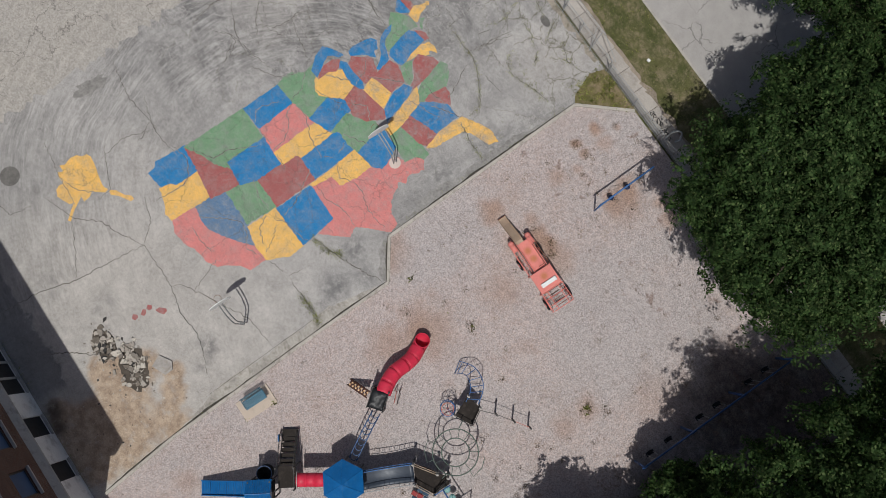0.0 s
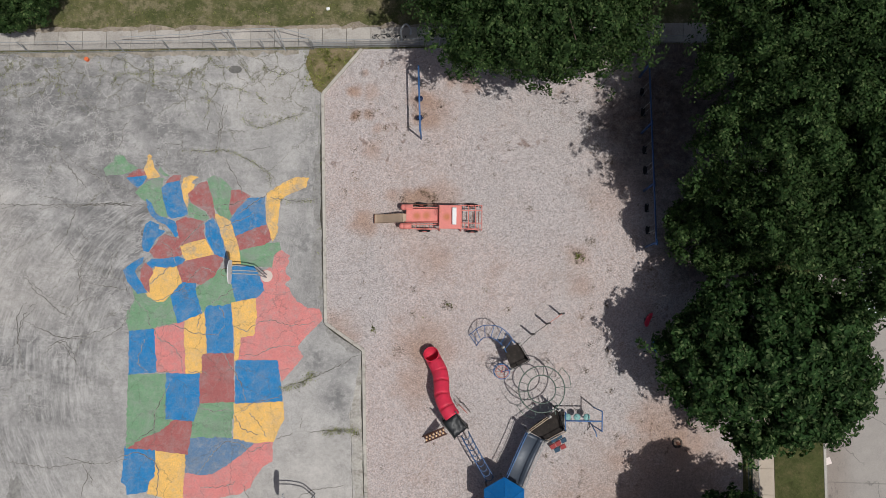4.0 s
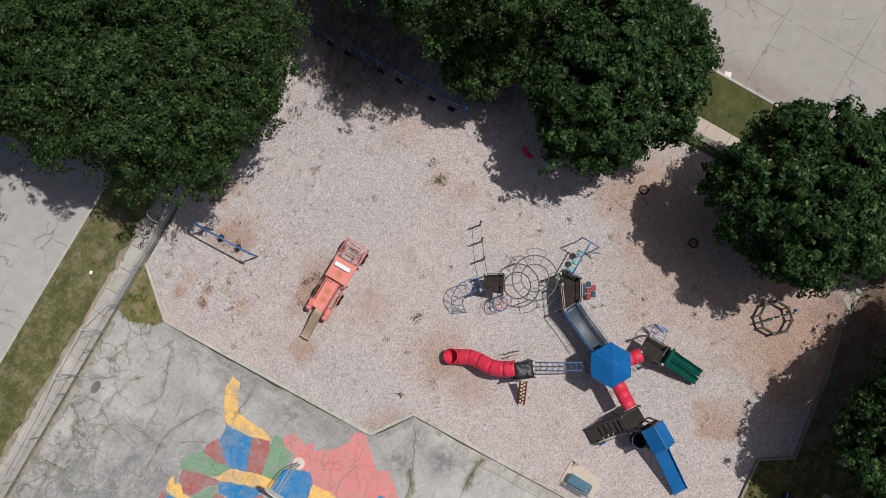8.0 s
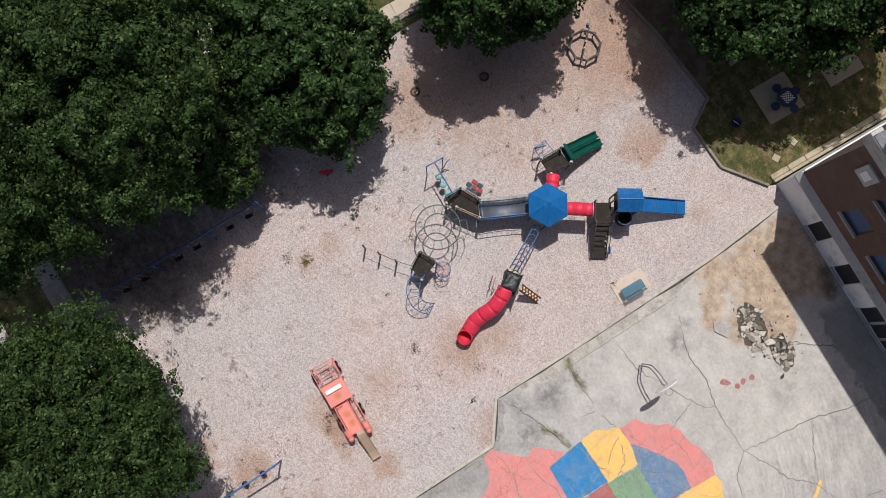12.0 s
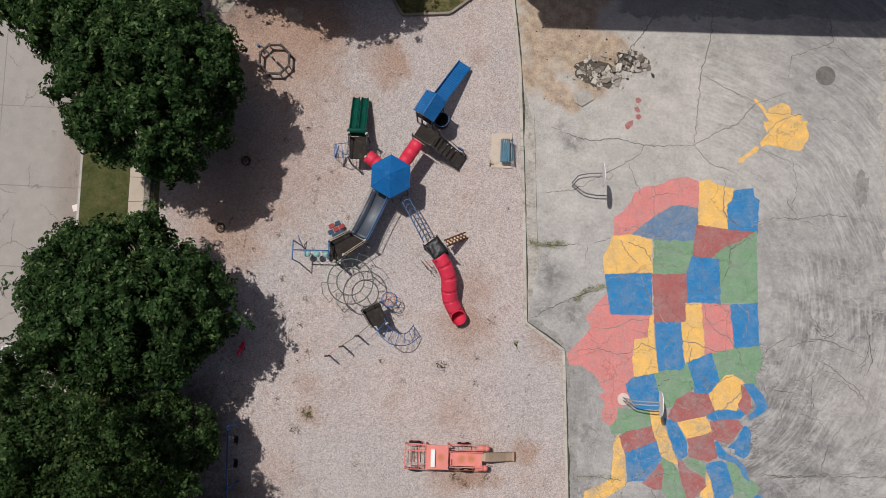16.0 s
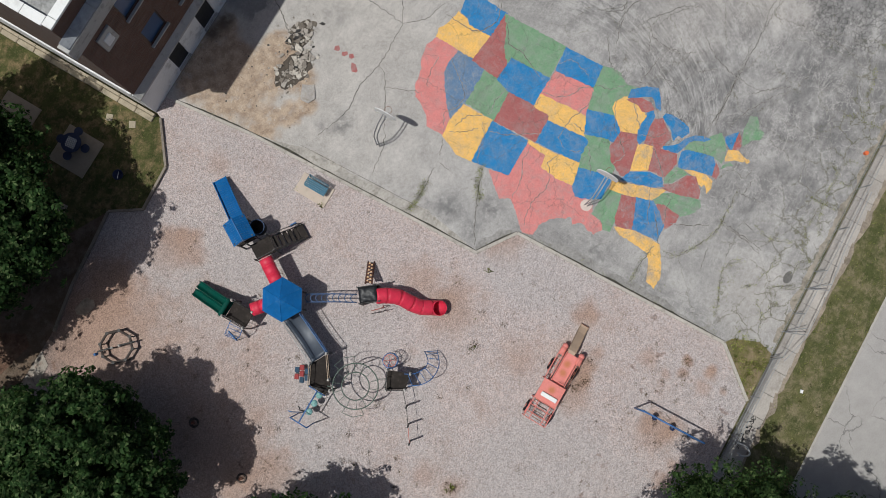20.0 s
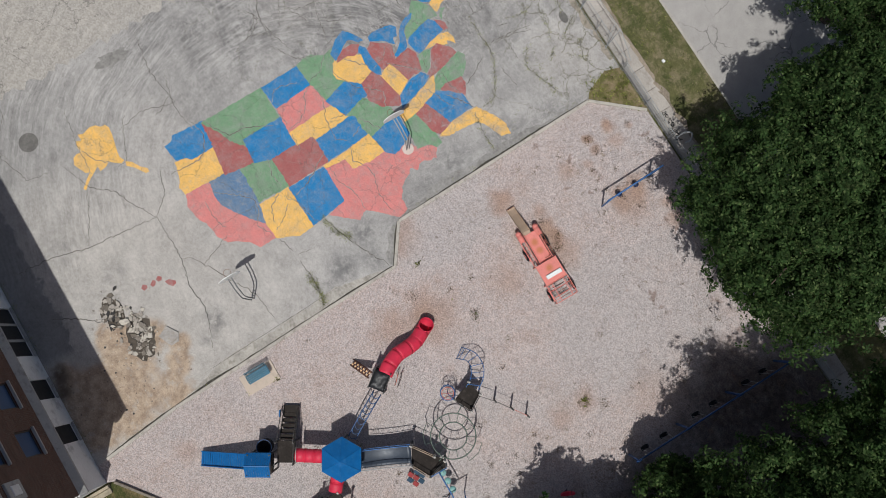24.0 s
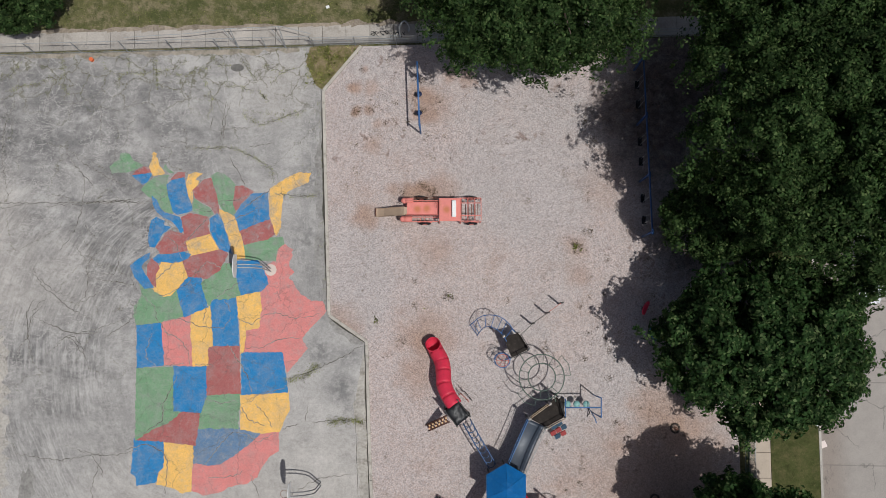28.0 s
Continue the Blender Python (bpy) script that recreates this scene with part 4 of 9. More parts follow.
spall = random.Random(21)
SPALL = plain("spalled_dirty_concrete", (0.29, 0.255, 0.21), 0.9, var=0.7, fine=6, coarse=1.1, dirt=(0.12, 0.115, 0.06), dirt_amount=0.75)
spalled = thing("spalled_fence_edge", label="broken dirty concrete edge below the fence", category="concrete", kind="structure")
x, reach = -46.0, 0.2
while x < -9.3:
    w = spall.uniform(0.35, 0.9)
    nxt = max(0.05, spall.gauss(0.22, 0.15))
    y0, y1 = ny(x) - 0.115, ny(x + w) - 0.115
    part("broken_edge", plate([(x, y0), (x + w, y1), (x + w, y1 - nxt), (x + w * 0.5, (y0 + y1) / 2 - (nxt + reach) / 2 - spall.uniform(-0.08, 0.1)), (x, y0 - reach)], -0.01, 0.008), SPALL, spalled)
    x, reach = x + w, nxt
edge_strip("edge_strip_north", [(-7.55, 9.6), (-7.06, -3.6)], 0.1, 0.55, 0.17, 0.006, EDGE_CONCRETE, "dark stained concrete edge beside the border", 3)
edge_strip("edge_strip_corner", [(-6.95, -4.05), (-4.80, -5.45)], 0.1, 0.75, 0.12, 0.006, EDGE_CONCRETE, "dark stained concrete edge beside the border", 4)
edge_strip("edge_joint", [(-4.70, -8.2), (-4.52, -11.40), (-4.22, -18.4)], 0.78, 0.80, 0.035, 0.010, EDGE_DIRT, "dark crack beside the edge strip", 31)
edge_strip("edge_strip_south", [(-4.75, -6.3), (-4.52, -11.40), (-4.10, -20.6)], 0.1, 0.80, 0.10, 0.008, SANDY_EDGE, "sandy stained concrete edge strip beside the border", 5)
for k, (a, b) in enumerate(zip(BORDER[1:], BORDER[2:])):
    edge_strip("edge_joint", [a, b], 0.11, 0.19, 0.035, 0.011, EDGE_DIRT, "dark dirt line along the border beams", 10 + k)

FRINGE = plain("dry_earth_fringe", (0.27, 0.225, 0.175), 0.95, var=0.7, fine=8, coarse=1.0, dirt=(0.13, 0.10, 0.075), dirt_amount=0.7)
fringe_rnd = random.Random(52)
fringe = thing("verge_fringe", label="bare dry earth fringe between pavement and verge", category="earth", kind="structure")
x, reach = -46.0, 0.1
while x < 2.0:
    w = fringe_rnd.uniform(0.4, 1.0)
    nxt = min(0.4, max(0.03, fringe_rnd.gauss(0.17, 0.10)))
    part("bare_earth", plate([(x, ny(x, 1.30 - 0.5 * nxt)), (x + w, ny(x + w, 1.28)), (x + w, ny(x + w, 1.30 + nxt)), (x + 0.5 * w, ny(x + 0.5 * w, 1.30 + (nxt + reach) / 2 + fringe_rnd.uniform(-0.05, 0.08))), (x, ny(x, 1.30 + reach))], -0.05, 0.012), FRINGE, fringe)
    x, reach = x + w, nxt

OLD_WALK = plain("grimy_pavement_concrete", (0.395, 0.36, 0.322), 0.88, var=0.45, fine=10, coarse=0.5, bump=0.25, dirt=(0.21, 0.185, 0.155), dirt_amount=0.6)
pavement = thing("pavement_north", label="pale concrete pavement slabs along the fence", category="pavement", kind="structure")
x = -60.0
while x < 18.6:
    w = random.choice((1.5, 1.52, 1.48))
    part("slab", boxed((x + w / 2, ny(x + w / 2, 0.70), -0.07 + random.uniform(-0.006, 0.006)), (w - 0.02, 1.2, 0.14), 1.5, 0.01), OLD_WALK, pavement)
    x += w
pavement_e = thing("pavement_east", label="pale concrete pavement slabs beside the fence", category="pavement", kind="structure")
y = ny(19.2, 1.28)
while y > -48:
    part("slab", boxed((19.18, y - 0.76, -0.07 + random.uniform(-0.006, 0.006)), (1.28, 1.5, 0.14), 0, 0.01), WALKWAY, pavement_e)
    y -= 1.52
# worn crossing lines where the two streets meet
crossing = thing("crossing", label="worn white crossing lines on the street", category="road marking", kind="structure")
for cx, w in ((14.5, 0.30), (15.75, 0.28), (16.95, 0.22), (18.96, 0.20), (21.2, 0.2)):
    part("stripe", boxed((cx, ny(cx, 9.0), -0.126), (w, 8.2, 0.008)), ROAD_PAINT, crossing)

# spalled strip along the fence and other marks on the yard
solid("manhole", disc((-23.1, -21.4), 0.62, 0.0, 0.012), MANHOLE, "round dark rough manhole cover in the concrete", "manhole", kind="structure")
solid("drain_cover", disc((-13.05, 11.7), 0.42, 0.0, 0.010, 14, 0.6), MANHOLE, "oval rusty drain cover near the fence", "drain", kind="structure")
patch_rnd = random.Random(8)
PATCH = plain("rough_repair_concrete", (0.24, 0.23, 0.215), 0.9, var=0.6, fine=9, coarse=2, bump=0.4, dirt=(0.13, 0.125, 0.115), dirt_amount=0.6)
solid("asphalt_patch", plate([(-25.2 + patch_rnd.uniform(0.3, 0.75) * math.cos(k / 26 * 2 * math.pi), -14.3 + patch_rnd.uniform(0.8, 1.35) * math.sin(k / 26 * 2 * math.pi)) for k in range(26)], -0.01, 0.011), PATCH, "dark rough repair patch in the yard", "patch", kind="structure")

# ---- the painted country map ----
painted_map = thing("painted_map", label="faded multicoloured country map painted on the concrete", category="ground painting", kind="structure")


def region(colour, *pts, spread=0.085):
    """One painted field, spread a little to meet its neighbours, its edge uneven by hand."""
    rnd = random.Random(len(pts) * 31 + int(100 * abs(pts[0][0])))
    area = sum(a[0] * b[1] - b[0] * a[1] for a, b in zip(pts, pts[1:] + pts[:1]))
    spread = spread if abs(area) > 3.6 else min(spread, 0.05)
    grow = spread if area > 0 else -spread
    m = len(pts)

    def outward(a, b):
        d = max(1e-6, math.hypot(b[0] - a[0], b[1] - a[1]))
        return (b[1] - a[1]) / d * grow, -(b[0] - a[0]) / d * grow, d

    line = []
    for i, a in enumerate(pts):
        b = pts[(i + 1) % m]
        qx, qy, _ = outward(pts[i - 1], a)
        ox, oy, d = outward(a, b)
        cut = 1.0 / max(0.5, 1.0 + (qx * ox + qy * oy) / grow ** 2)
        line.append((a[0] + (qx + ox) * cut, a[1] + (qy + oy) * cut))
        n = max(1, int(d / 0.13))
        for k in range(1, n):
            t = k / n
            wob = rnd.uniform(-0.45, 0.25) + (rnd.uniform(-0.7, 0.0) if rnd.random() < 0.12 else 0.0)
            line.append((a[0] + (b[0] - a[0]) * t + ox * (1 + wob), a[1] + (b[1] - a[1]) * t + oy * (1 + wob)))
    part("painted_field", plate(line, 0.0, 0.0025 + 0.00011 * len(painted_map.children)), PAINTS[colour], painted_map)


region("blue", (-17.49, -13.93), (-18.49, -14.11), (-18.55, -13.65), (-18.86, -13.41), (-18.73, -11.45), (-16.93, -11.55), (-16.91, -13.18))
region("yellow", (-17.28, -14.06), (-17.16, -13.41), (-16.88, -13.16), (-16.90, -11.53), (-15.10, -11.72), (-15.11, -13.28), (-15.16, -14.42), (-15.76, -14.57), (-16.48, -14.21))
region("red", (-15.16, -14.42), (-15.14, -13.30), (-15.10, -12.87), (-14.25, -12.95), (-13.58, -12.88), (-12.58, -12.21), (-11.22, -11.13), (-10.08, -10.95), (-10.08, -12.09), (-10.60, -12.40), (-11.06, -13.03), (-11.33, -13.64), (-11.95, -14.01), (-12.72, -14.13), (-13.55, -14.50), (-14.50, -14.69))
region("grey_blue", (-15.09, -12.82), (-15.10, -11.72), (-14.91, -10.75), (-12.54, -10.72), (-12.10, -10.91), (-11.14, -11.04), (-12.00, -11.79), (-12.88, -12.43), (-13.60, -12.85), (-14.27, -12.92))
region("green", (-14.88, -10.73), (-14.91, -9.81), (-14.66, -8.81), (-12.45, -8.67), (-12.54, -10.72))
region("yellow", (-12.30, -10.78), (-12.34, -8.85), (-9.55, -8.61), (-9.44, -9.64), (-10.02, -10.91), (-11.08, -11.01))
region("dark_red", (-18.67, -11.41), (-17.66, -10.74), (-16.78, -10.44), (-15.92, -9.74), (-14.90, -9.84), (-15.10, -11.72), (-16.90, -11.53))
region("green", (-18.67, -11.41), (-18.72, -9.43), (-18.73, -7.19), (-16.49, -7.13), (-16.45, -9.56), (-15.97, -9.73), (-16.80, -10.41), (-17.66, -10.74))
region("blue", (-16.38, -9.68), (-16.47, -7.08), (-14.74, -6.82), (-14.44, -6.98), (-14.51, -8.72), (-14.85, -9.78), (-15.94, -9.71))
region("dark_red", (-14.40, -8.70), (-14.49, -5.91), (-12.59, -5.75), (-12.44, -8.62))
region("blue", (-12.27, -8.69), (-12.34, -6.18), (-9.86, -6.12), (-9.69, -7.68), (-9.59, -8.55))
region("blue", (-18.72, -7.06), (-18.81, -4.47), (-17.32, -4.28), (-17.29, -4.91), (-17.08, -6.90))
region("red", (-17.03, -6.91), (-17.29, -4.34), (-15.57, -3.85), (-15.52, -5.36), (-15.41, -6.96))
region("yellow", (-15.28, -6.97), (-15.45, -5.33), (-15.49, -3.85), (-14.37, -3.21), (-14.11, -5.70), (-14.52, -5.93), (-14.48, -6.92))
region("blue", (-14.05, -5.74), (-14.30, -3.18), (-14.05, -2.91), (-12.81, -2.78), (-12.61, -5.72))
region("yellow", (-12.39, -6.16), (-12.46, -4.63), (-12.73, -2.77), (-11.32, -2.37), (-11.16, -3.49), (-11.29, -4.73), (-12.06, -4.89), (-12.12, -6.05))
region("red", (-12.17, -6.12), (-12.05, -4.92), (-11.28, -4.76), (-11.13, -3.47), (-11.27, -2.39), (-10.76, -1.94), (-9.85, -1.54), (-9.37, -1.87), (-8.93, -2.62), (-8.28, -3.04), (-7.50, -3.12), (-7.20, -3.50), (-7.66, -4.09), (-8.43, -4.86), (-8.77, -5.33), (-8.42, -5.93), (-9.00, -6.67), (-9.55, -7.28), (-9.83, -6.10))
region("green", (-18.82, -4.44), (-19.01, -3.97), (-18.96, -3.34), (-18.54, -2.70), (-18.74, -1.92), (-17.82, -2.50), (-17.27, -2.79), (-16.91, -2.71), (-16.52, -2.29), (-16.00, -3.90), (-17.32, -4.28))
region("blue", (-15.93, -3.94), (-16.39, -2.46), (-16.18, -1.82), (-15.36, -1.44), (-15.03, -1.66), (-14.60, -3.39))
region("green", (-14.47, -3.32), (-14.90, -1.95), (-14.49, -1.52), (-13.50, -0.76), (-13.05, -0.75), (-12.88, -1.25), (-12.50, -2.60), (-13.28, -2.88), (-14.24, -2.86))
region("blue", (-12.45, -2.61), (-12.99, -0.71), (-12.71, -0.63), (-11.55, -0.58), (-11.09, -1.24), (-10.78, -1.91), (-11.29, -2.36))
region("red", (-10.73, -1.92), (-10.99, -1.19), (-10.81, -0.81), (-10.41, -0.58), (-10.27, 0.22), (-9.92, 0.45), (-9.40, 0.11), (-9.47, -0.33), (-9.66, -0.83), (-9.33, -1.25), (-9.70, -1.66))
region("yellow", (-17.24, -2.70), (-17.79, -2.40), (-18.03, -2.01), (-17.80, -1.19), (-17.41, -0.78), (-17.41, -0.57), (-16.26, -0.62), (-15.83, -1.50), (-16.40, -2.15), (-16.89, -2.66))
region("dark_red", (-15.76, -1.47), (-16.09, -0.56), (-15.31, -0.13), (-14.22, 0.12), (-13.55, 0.10), (-13.44, -0.16), (-13.91, -1.11), (-14.65, -1.60), (-15.12, -1.51))
region("green", (-20.88, 5.33), (-20.53, 5.66), (-20.30, 5.79), (-20.22, 6.17), (-19.94, 6.23), (-19.71, 6.15), (-19.44, 5.75), (-18.82, 5.45), (-19.15, 5.27), (-19.83, 5.01), (-20.33, 5.02), (-20.71, 4.94), spread=0.03)
region("dark_red", (-19.26, 5.07), (-18.80, 5.34), (-18.37, 5.32), (-18.26, 5.04), (-18.81, 4.91), (-19.45, 4.87), spread=0.03)
region("blue", (-19.44, 4.80), (-18.24, 4.94), (-18.46, 4.48), (-18.78, 4.22), (-19.11, 4.48), spread=0.03)
region("yellow", (-18.41, 5.35), (-18.23, 5.81), (-18.19, 6.03), (-17.95, 5.91), (-17.81, 5.42), (-17.64, 5.22), (-17.46, 4.95), (-17.59, 4.87), (-18.15, 4.80), spread=0.03)
region("yellow", (-18.24, 6.14), (-18.15, 6.26), (-17.99, 6.17), (-18.04, 6.01), spread=0.03)
region("green", (-18.88, 3.92), (-18.51, 4.33), (-18.12, 4.59), (-17.65, 4.79), (-17.19, 4.80), (-17.29, 4.32), (-17.17, 3.69), (-16.89, 3.00), (-16.88, 2.42), (-17.32, 2.52), (-17.69, 2.83), (-17.82, 3.25), (-18.39, 3.47), spread=0.03)
region("green", (-17.50, 5.24), (-17.42, 5.47), (-17.24, 5.20), (-16.89, 4.98), (-17.10, 4.96), spread=0.03)
region("dark_red", (-17.04, 4.53), (-16.83, 4.81), (-16.60, 4.98), (-16.17, 4.99), (-16.20, 4.66), spread=0.03)
region("blue", (-17.28, 4.21), (-16.96, 4.50), (-16.23, 4.66), (-16.07, 3.99), (-15.83, 3.30), (-15.62, 2.60), (-16.13, 2.44), (-16.58, 2.35), (-16.86, 2.57), (-17.14, 3.51), spread=0.03)
region("blue", (-18.18, 3.50), (-17.89, 3.24), (-17.67, 2.73), (-17.38, 2.44), (-16.94, 2.34), (-16.45, 2.15), (-16.22, 1.82), (-16.33, 1.55), (-16.09, 1.37), (-16.31, 1.20), (-16.63, 1.66), (-16.96, 1.98), (-17.41, 2.15), (-17.90, 2.59), (-18.11, 3.04), spread=0.03)
region("blue", (-17.87, 2.16), (-17.38, 1.93), (-17.41, 1.64), (-17.00, 1.55), (-17.22, 1.31), (-17.48, 1.14), (-17.67, 0.76), (-17.92, 0.30), (-18.21, 0.34), (-18.34, 0.75), (-18.25, 1.58), (-18.16, 1.95), spread=0.03)
region("dark_red", (-17.85, 0.31), (-17.48, 0.71), (-17.27, 1.16), (-16.94, 1.34), (-16.49, 1.18), (-16.05, 1.08), (-15.91, 0.10), (-16.66, -0.09), (-17.55, -0.09), spread=0.03)
region("yellow", (-16.08, 4.32), (-15.94, 4.84), (-15.53, 4.99), (-15.09, 4.90), (-15.39, 4.72), (-15.54, 4.52), (-15.31, 4.44), (-15.35, 4.18), (-15.67, 3.93), (-15.65, 3.32), (-15.69, 3.06), (-15.89, 3.47), spread=0.03)
region("dark_red", (-15.66, 3.86), (-15.28, 4.19), (-14.96, 4.52), (-14.55, 4.63), (-14.31, 4.19), (-14.12, 3.31), (-13.93, 2.44), (-14.16, 2.30), (-14.52, 2.84), (-14.90, 3.04), (-15.44, 3.34), spread=0.03)
region("green", (-15.62, 3.07), (-15.51, 3.30), (-14.96, 2.93), (-14.58, 2.76), (-14.34, 2.35), (-14.68, 2.21), (-15.24, 2.39), (-15.62, 2.57), spread=0.03)
region("green", (-14.50, 4.79), (-14.10, 5.01), (-13.73, 4.87), (-13.41, 4.62), (-13.03, 4.23), (-13.02, 3.62), (-13.06, 2.89), (-12.89, 2.38), (-13.09, 2.28), (-13.66, 2.54), (-14.01, 3.04), (-14.13, 3.67), (-14.35, 4.19), spread=0.03)
region("dark_red", (-13.01, 4.09), (-12.56, 4.14), (-11.87, 3.79), (-12.18, 3.46), (-12.41, 3.08), (-12.45, 2.79), (-12.96, 2.62), (-13.11, 3.00), (-13.04, 3.51), spread=0.03)
region("dark_red", (-16.31, 2.16), (-15.77, 2.41), (-15.30, 2.32), (-14.67, 2.17), (-14.59, 1.82), (-14.67, 1.64), (-14.52, 1.12), (-15.38, 0.88), (-15.99, 0.66), spread=0.03)
region("yellow", (-15.99, 0.66), (-15.31, 0.88), (-14.52, 1.08), (-14.29, 0.71), (-13.97, 0.18), (-14.72, -0.01), (-15.65, -0.22), (-15.85, 0.18), spread=0.03)
region("blue", (-17.96, -0.42), (-17.71, -0.18), (-17.00, -0.17), (-16.14, 0.00), (-15.69, -0.16), (-15.84, -0.39), (-16.40, -0.63), (-16.93, -0.66), (-17.48, -0.58), (-17.80, -0.76), spread=0.03)
region("blue", (-19.38, -0.87), (-19.01, -0.54), (-18.49, -0.19), (-18.22, -0.09), (-18.25, -0.38), (-18.57, -0.63), (-18.73, -0.93), (-18.54, -1.30), (-18.18, -1.79), (-17.91, -2.19), (-18.47, -2.25), (-19.10, -1.54), spread=0.03)
region("dark_red", (-18.33, -0.82), (-18.10, -0.43), (-17.70, -0.74), (-17.59, -1.01), (-17.82, -1.40), (-17.77, -2.17), (-18.01, -1.98), (-18.30, -1.45), spread=0.03)
region("blue", (-13.17, -0.05), (-13.86, 0.20), (-14.44, 1.27), (-14.52, 2.03), (-14.11, 2.38), (-13.73, 1.87), (-13.53, 1.18))
region("yellow", (-12.80, -0.41), (-13.23, 0.75), (-13.90, 2.58), (-12.93, 2.11), (-12.28, -0.32))
region("green", (-12.20, -0.39), (-12.33, 0.46), (-10.96, 0.83), (-10.04, 0.86), (-9.96, 0.51), (-10.32, 0.23), (-10.45, -0.52))
region("dark_red", (-12.31, 0.51), (-12.62, 1.37), (-10.87, 2.07), (-10.47, 1.18), (-10.93, 0.85))
region("blue", (-12.64, 1.40), (-12.93, 2.32), (-12.58, 2.91), (-11.96, 3.57), (-11.03, 3.65), (-10.89, 2.10))
region("yellow", (-10.39, 1.11), (-10.72, 2.15), (-10.82, 3.09), (-10.78, 3.91), (-9.74, 4.60), (-9.03, 4.91), (-8.38, 4.88), (-8.50, 4.42), (-9.56, 3.95), (-10.08, 3.54), (-10.17, 2.46), (-10.18, 1.58))
region("yellow", (-21.96, -18.49), (-21.84, -18.20), (-22.02, -17.64), (-21.94, -17.28), (-21.70, -17.03), (-21.66, -16.74), (-21.41, -16.61), (-21.04, -16.64), (-20.69, -16.69), (-20.15, -16.81), (-19.63, -16.91), (-19.33, -16.91), (-19.08, -16.77), (-18.99, -17.01), (-19.20, -17.29), (-19.49, -17.66), (-19.28, -17.98), (-19.23, -18.37), (-19.59, -18.37), (-19.32, -18.82), (-19.03, -19.25), (-18.62, -19.71), (-18.76, -19.81), (-19.17, -19.35), (-19.49, -18.94), (-19.58, -19.22), (-19.99, -19.42), (-20.39, -19.59), (-20.78, -19.44), (-20.91, -19.15), (-20.87, -18.87), (-21.38, -18.89), (-21.65, -18.78), (-21.53, -18.48), spread=0.012)
region("yellow", (-18.97, -16.74), (-18.72, -16.39), (-18.20, -16.10), (-17.92, -15.77), (-17.67, -15.76), (-17.67, -15.98), (-18.29, -16.38), (-18.70, -16.80), spread=0.012)
region("dark_red", (-11.28, -19.59), (-11.49, -19.67), (-11.63, -19.49), (-11.49, -19.31), (-11.32, -19.34), spread=0.012)
region("dark_red", (-11.21, -19.01), (-11.39, -19.09), (-11.57, -18.84), (-11.46, -18.70), (-11.25, -18.84), spread=0.012)
region("dark_red", (-11.32, -18.55), (-11.50, -18.63), (-11.64, -18.45), (-11.47, -18.27), (-11.32, -18.37), spread=0.012)
region("dark_red", (-10.63, -17.92), (-10.84, -18.11), (-11.12, -18.22), (-11.12, -17.94), (-10.84, -17.64), (-10.70, -17.68), spread=0.012)

# faded seams and long cracks across the yard
cracks = thing("yard_crack", label="long dark cracks running through the concrete", category="crack", kind="structure")
crack_rnd = random.Random(5)


def crack(width, *pts):
    bm = bmesh.new()
    line = []
    for a, b in zip(pts, pts[1:]):
        n = max(2, int(math.hypot(b[0] - a[0], b[1] - a[1]) / 0.14))
        line += jagged(a, b, 0.07, crack_rnd, n)[:-1]
    line.append(Vector((*pts[-1], 0)))
    rim = bmesh.new()
    prev = None
    for i, p in enumerate(line):
        d = (line[min(i + 1, len(line) - 1)] - line[max(i - 1, 0)]).normalized()
        side = Vector((-d.y, d.x, 0))
        taper = min(1.0, 0.35 + 2.2 * min(i, len(line) - 1 - i) / len(line))
        s = side * width * 0.40 * taper * crack_rnd.uniform(0.35, 1.25)
        w = side * (width * 0.40 + 0.014 * taper * crack_rnd.uniform(0.0, 1.4))
        now = [q.verts.new(p + k * o + Vector((0, 0, z))) for q, o, z in ((bm, s, 0.0135), (rim, w, 0.0115)) for k in (1, -1)]
        if prev:
            bm.faces.new((prev[0], prev[1], now[1], now[0]))
            rim.faces.new((prev[2], prev[3], now[3], now[2]))
        prev = now
    part("worn_edge", rim, CRACK_EDGE, part("crack", bm, CRACK, cracks), "pale chipped edge of the crack")


crack(.03, (-15.5, -7.0), (-15.6, -6.1), (-16.2, -5.4), (-17.0, -5.0), (-17.6, -4.2), (-17.8, -3.3), (-18.6, -2.7))
crack(.03, (-17.2, -4.3), (-16.2, -4.1), (-15.3, -4.5), (-14.4, -4.7), (-13.5, -4.7), (-13.1, -4.1))
crack(.03, (-17.2, -7.0), (-16.2, -6.9), (-15.9, -6.9))
crack(.03, (-15.2, -6.9), (-14.1, -7.0))
crack(.03, (-13.5, -3.0), (-13.1, -3.7))
crack(.03, (-12.7, -4.1), (-11.8, -4.5), (-11.1, -3.9), (-10.2, -3.8), (-9.2, -4.1), (-8.2, -4.0), (-7.7, -3.8))
crack(.03, (-12.2, -5.9), (-11.2, -5.9), (-10.4, -5.5), (-9.5, -5.3), (-8.8, -5.3))
crack(.03, (-12.0, -9.3), (-11.2, -8.7), (-10.3, -8.5), (-9.5, -8.2))
crack(.03, (-14.6, -13.0), (-14.0, -12.3), (-13.5, -11.6), (-12.8, -11.0), (-12.0, -11.1), (-11.3, -11.6), (-10.4, -11.1), (-10.2, -11.0))
crack(.03, (-14.6, -9.0), (-13.6, -9.3), (-12.7, -9.1), (-12.5, -9.2))
crack(.03, (-14.2, -13.7), (-13.2, -13.7), (-12.3, -13.5), (-12.2, -13.3))
